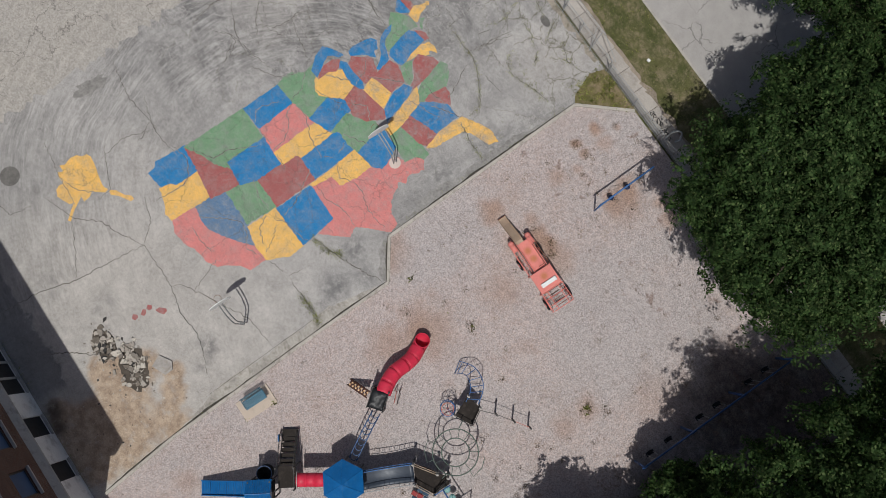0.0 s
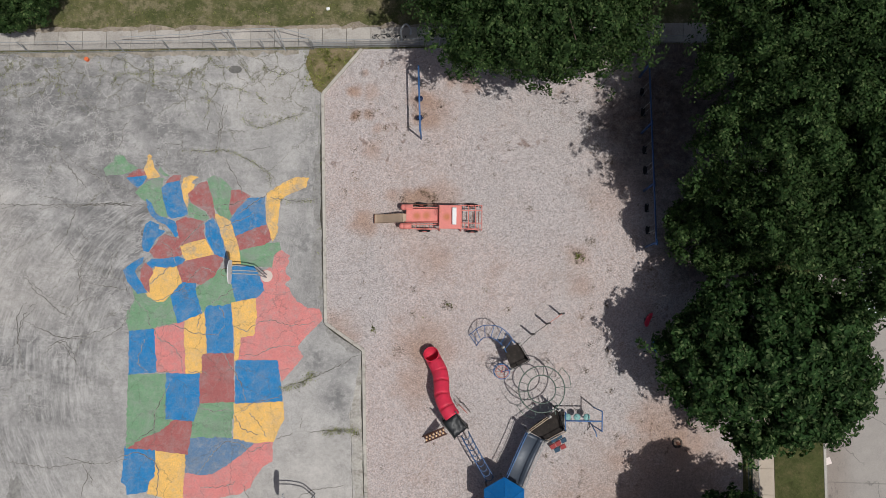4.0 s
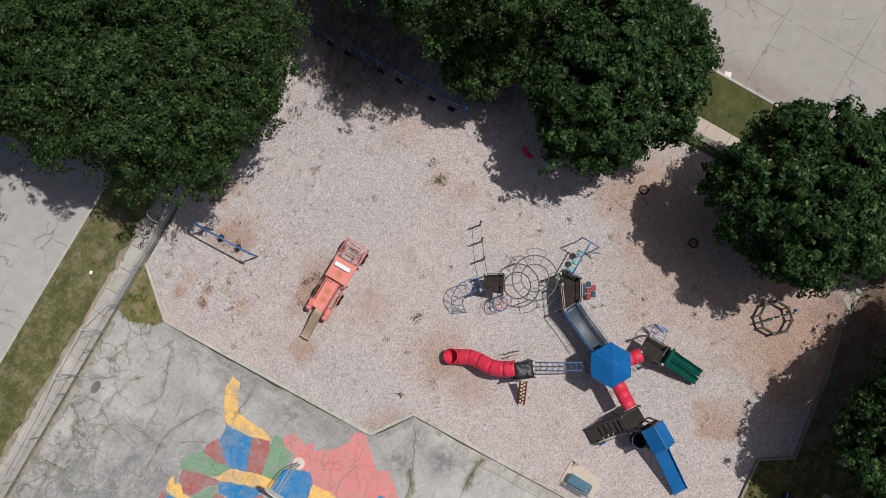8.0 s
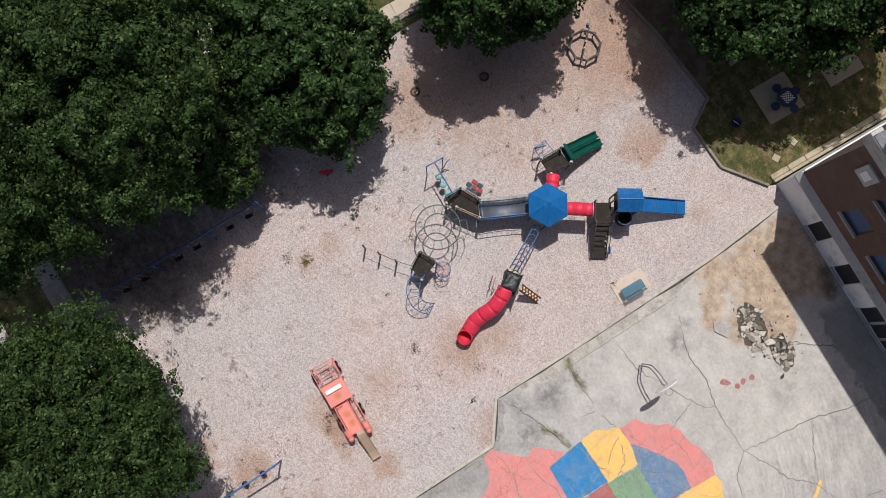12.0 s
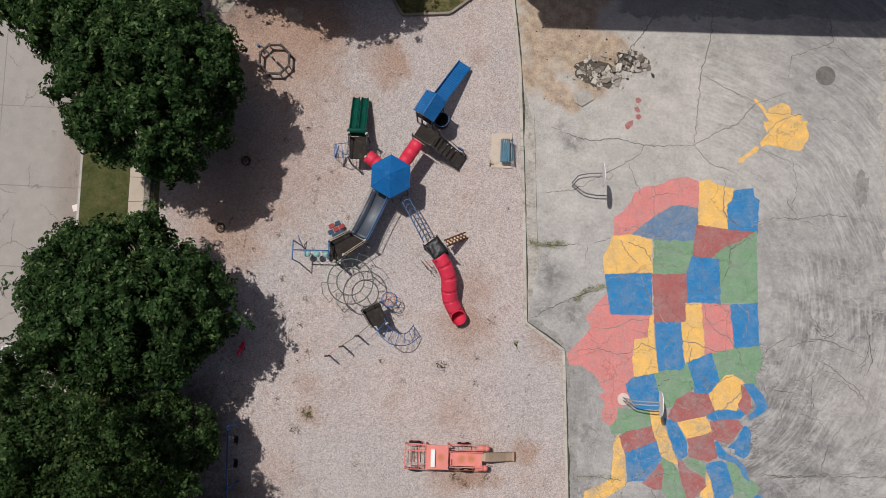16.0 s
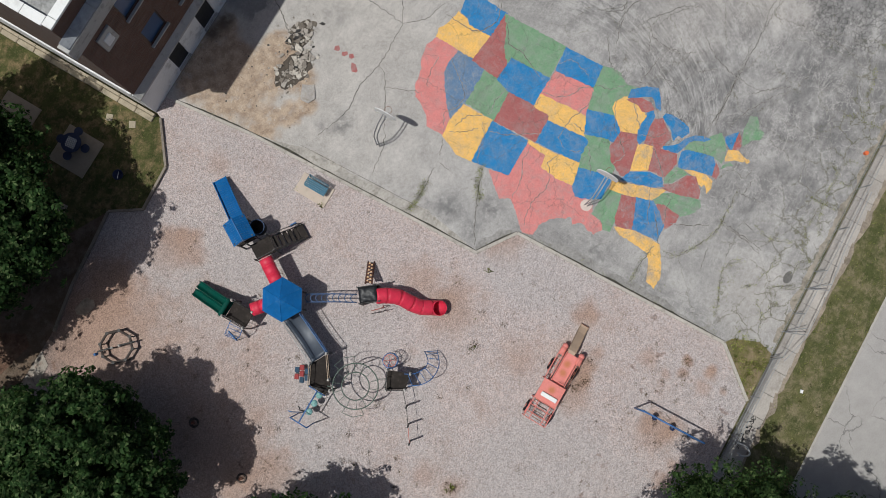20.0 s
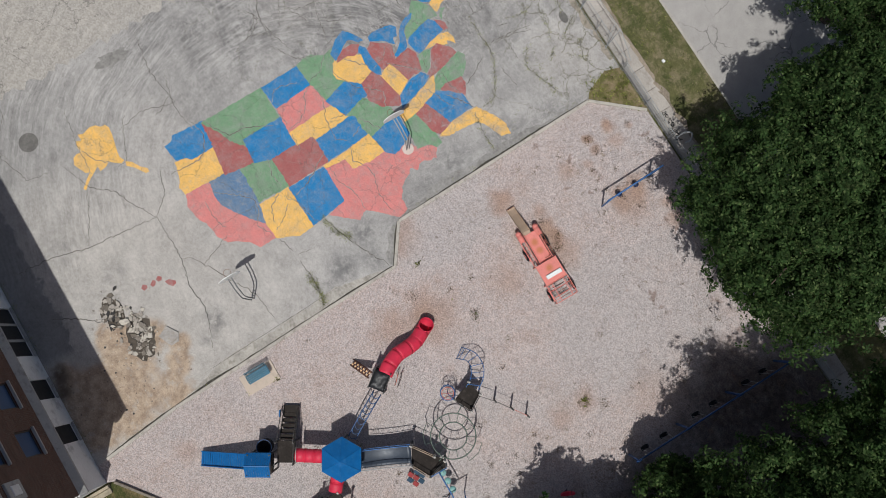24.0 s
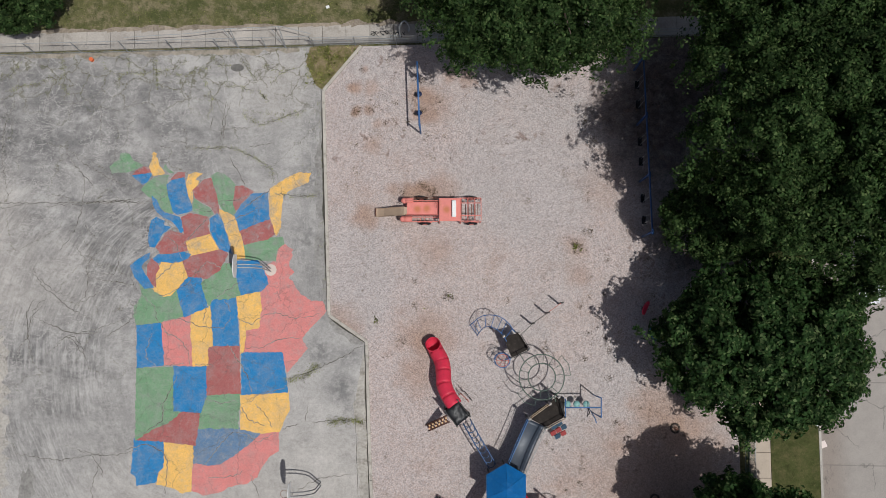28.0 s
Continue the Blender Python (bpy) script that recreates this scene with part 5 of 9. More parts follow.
crack(.03, (-17.9, -2.7), (-16.9, -2.6), (-16.0, -2.1), (-15.4, -1.4), (-14.7, -0.6), (-13.9, -0.9), (-13.7, -1.0))
crack(.03, (-17.6, -7.0), (-18.3, -6.5), (-18.1, -5.5), (-17.9, -5.0))
crack(.03, (-21.3, -1.3), (-20.4, -1.4), (-20.1, -0.8), (-20.1, 0.1), (-21.0, 0.5), (-21.2, 0.5))
crack(.03, (-13.7, 1.7), (-12.9, 2.1), (-12.0, 2.5), (-11.6, 2.8))
crack(.03, (-14.2, 3.2), (-13.2, 3.2), (-12.3, 3.5), (-12.0, 3.5))
crack(.03, (-18.9, -2.4), (-19.4, -1.6), (-19.5, -1.3))
crack(.03, (-10.4, -10.7), (-10.9, -9.9), (-11.5, -9.3))
crack(.03, (-8.4, -10.3), (-8.3, -9.5))
crack(.03, (-15.5, 2.7), (-14.5, 2.5), (-14.3, 2.9))
crack(.03, (-16.2, -0.4), (-16.6, 0.5), (-17.2, 0.9))
crack(.03, (-18.8, -17.5), (-19.0, -16.6), (-19.8, -16.3), (-20.7, -16.0), (-21.5, -15.5), (-21.6, -15.4))
crack(.03, (-22.4, -22.8), (-23.2, -23.2), (-24.0, -23.2), (-24.7, -22.5), (-25.5, -22.0), (-26.4, -21.9), (-26.9, -21.9))
crack(.03, (-19.3, -17.5), (-19.9, -18.2), (-20.8, -18.7), (-20.9, -18.8))
crack(.035, (-23.5, -24.8), (-23.5, -23.9), (-23.5, -23.7))
crack(.05, (-9.5, -7.8), (-8.6, -7.5), (-7.8, -7.2), (-7.0, -6.8), (-6.1, -6.4), (-5.3, -5.9), (-5.0, -5.8))
crack(.045, (-9.8, -10.8), (-8.9, -10.5), (-8.8, -10.5))
crack(.045, (-8.0, -10.4), (-7.0, -10.3), (-6.1, -10.3), (-5.1, -10.3))
crack(.04, (-17.2, 7.0), (-16.3, 6.9), (-16.1, 6.8))
crack(.035, (-13.8, 7.0), (-13.8, 7.9), (-13.6, 8.9), (-13.4, 9.5))
crack(.04, (-14.5, 8.5), (-14.7, 7.7))
crack(.035, (-23.2, 6.3), (-22.5, 5.5), (-21.7, 5.1), (-20.9, 4.6), (-20.0, 4.3), (-19.2, 4.1))
crack(.04, (-24.0, -0.1), (-23.4, 0.6), (-22.9, 1.4), (-22.6, 2.3), (-22.5, 3.2), (-22.4, 4.1))
crack(.04, (-25.2, -4.0), (-24.4, -4.4), (-23.5, -4.8), (-22.6, -5.0), (-21.6, -5.0), (-21.0, -5.0))
crack(.045, (-16.8, -14.7), (-16.8, -13.8), (-16.7, -12.8), (-17.1, -12.1), (-18.0, -11.7), (-18.8, -11.9), (-19.4, -12.1))
crack(.04, (-20.8, -5.3), (-20.1, -4.8), (-19.3, -4.3), (-18.9, -3.4), (-18.8, -3.1))
crack(.04, (-22.8, -3.4), (-22.1, -2.8), (-22.0, -1.9), (-22.1, -1.0), (-21.8, -0.3), (-21.2, 0.1))
crack(.04, (-21.5, 0.8), (-22.1, 1.4), (-22.3, 1.7))
crack(.04, (-22.9, 2.9), (-23.4, 3.4), (-24.4, 3.6), (-24.8, 3.6))
crack(.04, (-22.2, 3.1), (-21.2, 3.2), (-20.2, 3.2), (-19.3, 3.1), (-18.6, 3.0))
crack(.045, (-12.5, 2.7), (-11.7, 3.3), (-10.9, 3.8), (-10.9, 4.0))
crack(.04, (-10.7, 6.9), (-11.6, 6.7), (-12.2, 6.6))
crack(.04, (-17.1, 6.6), (-17.8, 6.6))
crack(.045, (-11.7, -8.6), (-12.0, -7.7), (-12.4, -6.9), (-12.9, -6.2), (-13.3, -5.7))
crack(.045, (-12.3, 3.9), (-12.7, 4.8), (-13.2, 5.6), (-13.4, 6.1))
crack(.04, (-13.4, 7.8), (-12.4, 7.8), (-12.0, 7.9))
crack(.04, (-18.8, -11.3), (-17.9, -10.8), (-17.1, -10.3), (-17.1, -9.4), (-16.7, -8.5), (-16.3, -7.6))
crack(.04, (-10.9, -10.6), (-11.8, -10.3), (-12.3, -9.5))
crack(.04, (-14.8, -4.3), (-14.6, -3.4), (-14.5, -3.3))
crack(.04, (-14.0, -2.8), (-13.2, -2.3), (-12.6, -1.9))
crack(.04, (-17.8, -1.7), (-17.1, -1.1), (-16.5, -0.6))
crack(.04, (-16.1, 0.5), (-15.5, 1.2), (-14.9, 1.9), (-14.6, 2.1))

crack(.04, (-25.11, -2.76), (-25.67, -3.71), (-25.57, -4.75), (-25.43, -5.62), (-25.37, -6.66))
crack(.04, (-23.77, -5.67), (-23.13, -5.25), (-22.60, -5.26), (-22.14, -5.94), (-21.98, -6.51))
crack(.04, (-22.97, -11.81), (-21.14, -12.38), (-19.93, -12.35), (-18.58, -12.09))
crack(.04, (-21.31, -12.40), (-20.74, -13.19), (-20.59, -13.68))
crack(.04, (-28.91, 3.07), (-24.97, 3.05), (-20.69, 3.10), (-18.02, 3.16))
crack(.04, (-27.08, 9.49), (-27.67, 7.58), (-27.63, 5.76), (-27.15, 3.27))
crack(.04, (-14.03, 6.58), (-13.80, 8.80), (-13.65, 9.55))
crack(.04, (-23.67, 6.21), (-22.57, 4.88), (-21.92, 4.15))
crack(.04, (-24.44, -6.47), (-23.13, -5.20), (-21.08, -4.67), (-19.54, -4.15))
crack(.04, (-23.13, -5.20), (-22.45, -5.76), (-21.86, -6.68))
crack(.04, (-26.24, -6.24), (-25.58, -5.36), (-25.30, -3.61), (-24.51, -2.85))
crack(.04, (-21.46, -4.30), (-23.11, -3.45), (-24.76, -2.11), (-25.39, -1.00))
crack(.04, (-24.95, 2.82), (-21.89, 3.08), (-18.61, 3.33))
crack(.04, (-19.15, -2.05), (-20.47, -1.87), (-21.68, -1.58))

crack(0.05, (-6.05, -17.65), (-6.93, -17.31), (-8.51, -16.83), (-10.08, -17.05), (-11.83, -16.64), (-13.75, -16.70), (-14.90, -16.73))
crack(0.05, (-14.90, -16.73), (-15.14, -18.81), (-15.32, -21.33), (-15.95, -23.53), (-16.10, -26.09))
crack(0.04, (-14.90, -16.73), (-16.37, -17.60), (-17.60, -18.17), (-18.65, -19.45), (-20.59, -20.23))
crack(0.035, (-15.32, -21.33), (-16.72, -20.47), (-18.65, -19.63))
crack(0.035, (-14.90, -16.73), (-15.84, -15.63), (-17.41, -15.14))
crack(0.045, (-11.83, -16.64), (-11.48, -16.03), (-9.92, -15.10), (-7.68, -13.80), (-5.77, -13.49))
crack(0.04, (-10.79, -15.65), (-11.15, -14.78), (-11.68, -13.56))
crack(0.035, (-20.77, -21.13), (-20.96, -22.58), (-22.73, -23.18), (-23.62, -23.57), (-23.40, -25.57))
crack(0.035, (-20.90, -16.13), (-21.30, -14.38), (-20.69, -12.25))
crack(0.035, (-20.69, -12.25), (-23.29, -12.68), (-26.23, -12.24))
crack(0.06, (-10.80, -22.64), (-11.36, -23.32), (-11.95, -24.14), (-12.55, -25.32))
crack(0.03, (-19.35, -18.93), (-21.63, -18.82), (-23.73, -18.53))


crack(0.028, (-29.84, 2.81), (-28.34, 2.75), (-26.89, 2.82), (-25.72, 3.02))
crack(0.028, (-22.07, 9.88), (-21.54, 8.75), (-21.50, 7.50), (-21.53, 6.74))
crack(0.026, (-19.06, 8.88), (-19.78, 7.94), (-19.89, 7.04), (-20.33, 6.43))
crack(0.024, (-13.78, 8.48), (-13.80, 7.22), (-13.87, 6.58))
crack(0.024, (-23.04, 0.65), (-22.00, -0.80), (-21.87, -2.47))
crack(0.026, (-25.36, -1.42), (-23.93, -2.51), (-22.74, -2.82))
crack(0.026, (-22.61, -3.27), (-21.36, -2.58), (-20.65, -2.52))
crack(0.024, (-23.34, 5.78), (-22.61, 4.97), (-22.38, 4.03))
crack(0.026, (-27.52, 5.71), (-27.60, 7.20), (-27.49, 8.49), (-27.66, 9.46))
crack(0.026, (-24.14, 9.35), (-22.92, 9.41), (-22.07, 9.88), (-21.02, 10.53))
crack(0.024, (-16.35, 8.45), (-16.12, 6.75), (-16.58, 6.21))
crack(0.026, (-25.52, -4.86), (-25.23, -3.82), (-24.58, -3.17))


# old broken slab and bare leaf-strewn ground at the east corner
DUSTY_SLAB = plain("dusty_broken_concrete", (0.37, 0.325, 0.275), 0.95, var=0.8, fine=6, coarse=0.9, bump=0.4, dirt=(0.19, 0.125, 0.09), dirt_amount=0.8)
slab = thing("broken_slab", label="old cracked concrete slab partly under leaves", category="slab", kind="structure")
for pts in (((15.6, -24.3), (14.3, -24.4), (13.6, -25.5), (14.4, -25.85), (15.3, -25.2)), ((15.7, -24.35), (15.4, -25.2), (14.6, -25.9), (15.75, -26.35), (16.5, -25.3)), ((16.6, -25.35), (15.9, -26.4), (17.4, -27.05), (17.85, -26.1))):
    part("slab_piece", plate(pts, 0.0, random.uniform(0.012, 0.03)), DUSTY_SLAB, slab)
solid("leaf_litter_ground", plate([(17.85, -27.0), (16.0, -26.5), (13.9, -26.0), (13.4, -26.6), (14.3, -28.2), (15.8, -30.6), (17.9, -33.0)], 0.0, 0.038), LITTER_EARTH, "reddish leaf-strewn bare ground by the fence", "earth", kind="structure")
mound_rnd = random.Random(4)
bm = bmesh.new()
tip = bm.verts.new((0.05, -0.05, 0.10))
rings = [[bm.verts.new((k * 0.62 * q * math.cos(a / 18 * 2 * math.pi), k * 0.5 * q * math.sin(a / 18 * 2 * math.pi), z)) for a, q in enumerate(wob)] for wob in [[mound_rnd.uniform(0.78, 1.18) for _ in range(18)]] for k, z in ((0.4, 0.085), (0.75, 0.05), (1.0, 0.002))]
for a in range(18):
    bm.faces.new((tip, rings[0][a], rings[0][(a + 1) % 18]))
    for lo_ring, hi_ring in zip(rings[1:], rings):
        bm.faces.new((hi_ring[a], lo_ring[a], lo_ring[(a + 1) % 18], hi_ring[(a + 1) % 18]))
solid("sand_mound", bm, plain("pale_tan_sand", (0.43, 0.345, 0.26), 0.95, var=0.7, fine=9, coarse=2.0, bump=0.5, dirt=(0.25, 0.175, 0.125), dirt_amount=0.6), "low pale tan sand mound by the lawn edge", "mound", at=(10.21, -24.37, 0.0))
solid("white_ball", bar([(0, 0, 0.0), (0, 0, 0.03), (0, 0, 0.12), (0, 0, 0.2), (0, 0, 0.23)], 0.11, 12), WHITE, "small white ball on the leaf litter", "ball", at=(17.06, -29.56, 0.03))


# ---- the school building ----
FACE = -27.40      # brick wall
BASE_FACE = -27.12  # painted basement wall
EAST, WEST, BACK = -2.28, -58.0, -52.0


def wall_with_holes(name, x0, x1, z0, z1, y, thick, holes, material, parent, label=""):
    """A wall along x with real openings, cut into blocks between them."""
    bm = bmesh.new()
    xs = sorted({x0, x1, *[h[0] for h in holes], *[h[1] for h in holes]})
    zs = sorted({z0, z1, *[h[2] for h in holes], *[h[3] for h in holes]})
    grid = {}

    def vert(i, j, k):
        key = (i, j, k)
        if key not in grid:
            grid[key] = bm.verts.new((xs[i], y - (thick if k else 0), zs[j]))
        return grid[key]

    def full(i, j):
        if not (0 <= i < len(xs) - 1 and 0 <= j < len(zs) - 1):
            return False
        cx, cz = (xs[i] + xs[i + 1]) / 2, (zs[j] + zs[j + 1]) / 2
        return not any(h[0] < cx < h[1] and h[2] < cz < h[3] for h in holes)

    for i in range(len(xs) - 1):
        for j in range(len(zs) - 1):
            if not full(i, j):
                continue
            for k in (0, 1):
                bm.faces.new([vert(i, j, k), vert(i + 1, j, k), vert(i + 1, j + 1, k), vert(i, j + 1, k)])
            for (di, dj), (a, b) in {(-1, 0): ((i, j), (i, j + 1)), (1, 0): ((i + 1, j), (i + 1, j + 1)), (0, -1): ((i, j), (i + 1, j)), (0, 1): ((i, j + 1), (i + 1, j + 1))}.items():
                if not full(i + di, j + dj):
                    bm.faces.new([vert(*a, 0), vert(*b, 0), vert(*b, 1), vert(*a, 1)])
    return part(name, bm, material, parent, label)


school = thing("school_building", (EAST, FACE, 0), label="dark brown brick school building with pale stone trim", category="building")
SX, SY = EAST, FACE  # the building's own corner


def sb(cx, cy, cz, sx, sy, sz, bevel=0.0):
    return boxed((cx - SX, cy - SY, cz), (sx, sy, sz), 0, bevel)


singles = [(-6.72, -5.18), (-9.65, -8.08)]
triples = [-14.65, -10.90]
bays = []
for k in range(5):
    off = -10.85 * k
    for a, b in singles:
        bays.append((a + off, b + off, 1))
    bays.append((triples[0] + off, triples[1] + off, 3))
bays = [b for b in bays if b[0] > WEST + 1]
holes = []
for a, b, n in bays:
    w = (b - a - 0.28 * (n - 1)) / n
    for i in range(n):
        for z0, z1 in ((4.70, 6.66), (8.72, 10.72)):
            holes.append((a + i * (w + 0.28), a + i * (w + 0.28) + w, z0, z1))
local = [(a - SX, b - SX, c, d) for a, b, c, d in holes]
wall_with_holes("brick_wall", WEST - SX, 0.0, 3.0, 14.1, 0.0, 0.4, local, BRICK, school, "dark brown brick wall")
part("end_wall", sb(EAST - 0.2, (FACE + BACK) / 2 - 0.2, 8.55, 0.4, abs(BACK - FACE) - 0.4, 11.1), BRICK, school, "dark brown brick end wall")
low = [(-6.43, -5.27), (-9.49, -8.2), (-14.4, -11.1), (-17.27, -16.05), (-20.3, -19.0), (-25.3, -21.9)]
low += [(a - 21.7, b - 21.7) for a, b in low[:5]]
low_holes = [(a - SX, b - SX, 0.33, 2.70) for a, b in low]
basement = wall_with_holes("basement_wall", WEST - SX, 0.06, -0.2, 2.75, BASE_FACE - SY, 0.6, low_holes, WHITE_WALL, school, "grey-white painted basement wall")
part("end_basement_wall", sb(EAST - 0.17, (FACE + BACK) / 2 - 0.2, 1.25, 0.5, abs(BACK - FACE) - 0.5, 2.9), WHITE_WALL, school)
# sloping ledge above the basement
bm = bmesh.new()
prof = [(0.34, 2.75), (0.34, 2.90), (0.0, 3.30), (-0.02, 2.75)]
for xa, xb in ((WEST - SX, 0.10),):
    a = [bm.verts.new((xa, p[0], p[1])) for p in prof]
    b = [bm.verts.new((xb, p[0], p[1])) for p in prof]
    for i in range(4):
        bm.faces.new((a[i], a[(i + 1) % 4], b[(i + 1) % 4], b[i]))
    bm.faces.new(a), bm.faces.new(b)
part("ledge", bm, STONE, school, "grey weathered stone ledge")
for a, b, c, d in holes:
    w, zc = b - a, (c + d) / 2
    win = part("window", sb((a + b) / 2, FACE - 0.14, zc, w, 0.03, d - c), GLASS, school, "dark reflecting window panes")
    f = bmesh.new()
    for cx, cz, sx, sz in ((a + 0.04, zc, 0.08, d - c), (b - 0.04, zc, 0.08, d - c), ((a + b) / 2, c + 0.04, w - 0.16, 0.08), ((a + b) / 2, d - 0.04, w - 0.16, 0.08)):
        box(f, (cx - SX, FACE - 0.11 - SY, cz), (sx, 0.05, sz))
    part("window_frame", f, FRAME, win)
for a, b, n in bays:
    for z in (4.63, 8.65):
        part("sill", sb((a + b) / 2, FACE + 0.05, z, b - a + 0.2, 0.22, 0.12, 0.01), STONE, school, "pale stone window sill")
for a, b in low:
    part("basement_louvre", sb((a + b) / 2, BASE_FACE - 0.13, 1.515, b - a, 0.04, 2.37), VOID, school, "dark recessed basement window")
    for i in range(1, max(1, round((b - a) / 1.2))):
        part("mullion", sb(a + (b - a) * i / max(2, round((b - a) / 1.2)), BASE_FACE - 0.09, 1.515, 0.16, 0.06, 2.37), STONE, school)
    part("basement_sill", sb((a + b) / 2, BASE_FACE + 0.03, 0.31, b - a + 0.1, 0.14, 0.08), STONE, school)
# cornice: stone mouldings, a sheet-metal top in lengths, parapet and coping
for z, out, h in ((11.05, 0.14, 0.34), (11.47, 0.26, 0.46), (11.88, 0.34, 0.34), (12.31, 0.46, 0.50)):
    part("cornice", sb((EAST + 0.25 + WEST) / 2, FACE + out / 2 - 0.1, z, EAST - WEST + 0.5 + out * 0.3, out + 0.2, h, 0.02), STONE, school, "pale grey stone cornice")
x = WEST
while x < EAST - 0.2:
    w = min(1.45, EAST + 0.3 - x)
    bm = bmesh.new()
    p = [(x, FACE + 0.42, 12.64), (x + w - 0.03, FACE + 0.42, 12.64), (x + w - 0.03, FACE + 0.02, 13.0), (x, FACE + 0.02, 13.0)]
    lo = [bm.verts.new((a - SX, b - SY, c - 0.05)) for a, b, c in p]
    hi = [bm.verts.new((a - SX, b - SY, c)) for a, b, c in p]
    bm.faces.new(lo), bm.faces.new(hi)
    for i in range(4):
        bm.faces.new((lo[i], lo[(i + 1) % 4], hi[(i + 1) % 4], hi[i]))
    part("metal_sheet", bm, LEAD, school, "dull grey sheet-metal cornice cover")
    part("seam", sb(x + w - 0.015, FACE + 0.23, 12.83, 0.03, 0.38, 0.05), GALV, school)
    x += 1.45
x = WEST
while x < EAST - 0.1:
    w = min(1.2, EAST - x)
    part("coping", sb(x + w / 2, FACE - 0.19, 14.18, w - 0.02, 0.52, 0.16, 0.015), COPING, school, "white parapet coping")
    x += 1.2
for i in range(20):
    part("coping", sb(EAST - 0.2, FACE - 1.06 - i * 1.2, 14.18, 0.52, 1.18, 0.16, 0.015), COPING, school)
part("roof", sb((EAST + WEST) / 2, (FACE + BACK) / 2 - 0.2, 13.7, EAST - WEST - 0.8, abs(BACK - FACE) - 0.4, 0.3), ROOF_GRAVEL, school, "grey gravel-covered flat roof")
part("wall_plaque", sb(-3.75, FACE + 0.06, 9.45, 1.05, 0.16, 1.55, 0.03), STONE, school, "square pale stone wall panel")
part("plaque_boss", sb(-3.75, FACE + 0.15, 9.45, 0.55, 0.10, 0.8, 0.03), WHITE_WALL, school)
# pale stone strip at the foot of the building's end wall
foot = thing("building_footing", label="sandy concrete kerb at the foot of the building", category="kerb", kind="structure")
for i in range(16):
    part("block", boxed((-1.72, -27.6 - i * 1.25, 0.08), (0.34, 1.22, 0.22), 0, 0.04), FOOTING, foot)
    part("block", boxed((-2.05 + 0.06, -27.6 - i * 1.25, 0.16), (0.18, 1.23, 0.34), 0, 0.01), FOOTING, foot)

# ---- broken slab and rubble by the building ----
rubble_rnd = random.Random(9)


def stone_chunk(r, flat, rnd):
    bm = bmesh.new()
    n = rnd.randint(4, 6)
    lo, hi = [], []
    for i in range(n):
        a = 2 * math.pi * (i + rnd.uniform(-0.3, 0.3)) / n
        q = r * rnd.uniform(0.55, 1.25)
        lo.append(bm.verts.new((q * math.cos(a), q * math.sin(a), 0)))
        hi.append(bm.verts.new((q * 0.92 * math.cos(a), q * 0.92 * math.sin(a), r * flat * rnd.uniform(0.8, 1.2))))
    bm.faces.new(lo), bm.faces.new(hi)
    for i in range(n):
        bm.faces.new((lo[i], lo[(i + 1) % n], hi[(i + 1) % n], hi[i]))
    return bm


DEBRIS = plain("dark_brown_debris", (0.085, 0.07, 0.056), 0.95, var=0.8, fine=11, coarse=1.8, bump=0.6, dirt=(0.05, 0.045, 0.04), dirt_amount=0.8)
rubble = thing("rubble_heap", (-9.6, -21.0, 0), label="heap of broken concrete slabs and black asphalt lumps", category="rubble")
chunk_meshes = []
for i in range(16):
    chunk_meshes.append(mesh_of(stone_chunk(1.0, rubble_rnd.uniform(0.14, 0.32), rubble_rnd), "chunk", RUBBLE if i % 5 in (1, 2, 3, 4) else TAR))
# crumb beds below the heap; their dark colour also paints shade between the chunks
for x, y, r, s in ((-1.35, -0.9, 1.15, 0.62), (0.5, 0.0, 1.2, 0.72), (1.35, -0.35, 0.8, 0.9)):
    part("debris_bed", plate([(x + r * rubble_rnd.uniform(0.75, 1.15) * math.cos(a / 22 * 2 * math.pi), y + r * s * rubble_rnd.uniform(0.75, 1.15) * math.sin(a / 22 * 2 * math.pi)) for a in range(22)], 0.0, rubble_rnd.uniform(0.012, 0.03)), DEBRIS, rubble, "dark brown crumbled debris, darkened for the shaded gaps")
for i in range(290):
    k = rubble_rnd.random()
    if k < 0.40:
        px, py = rubble_rnd.gauss(-1.35, 0.62), rubble_rnd.gauss(-0.9, 0.36)
    elif k < 0.8:
        px, py = rubble_rnd.gauss(0.35, 0.62), rubble_rnd.gauss(0.1, 0.42)
    else:
        px, py = rubble_rnd.gauss(1.4, 0.35), rubble_rnd.gauss(-0.4, 0.45)
    r = rubble_rnd.choice((0.05, 0.06, 0.08, 0.10, 0.13, 0.17, 0.21, 0.27)) * rubble_rnd.uniform(0.8, 1.2)
    ob = new("chunk", chunk_meshes[rubble_rnd.randrange(16)] if k < 0.40 or r < 0.12 else chunk_meshes[rubble_rnd.choice((1, 2, 3, 4, 6, 7, 8, 9, 11, 12, 13, 14))])
    ob.parent = rubble
    h = max(0.0, 0.22 - 0.10 * math.hypot((px + 0.4) / 1.4, (py + 0.4) / 0.8)) * rubble_rnd.random()
    tilt = 42 if r < 0.12 else 15
    ob.matrix_basis = pose(px, py, h + 0.005, rubble_rnd.uniform(-tilt, tilt), rubble_rnd.uniform(-tilt, tilt), rubble_rnd.uniform(0, 360)) @ Matrix.Diagonal((r, r * rubble_rnd.uniform(0.45, 1.0), max(0.10, r * 0.8), 1))
SPALLED_SLAB = plain("stained_slab_concrete", (0.36, 0.335, 0.31), 0.9, var=0.5, fine=9, coarse=1.6, bump=0.4, dirt=(0.22, 0.18, 0.14), dirt_amount=0.6)
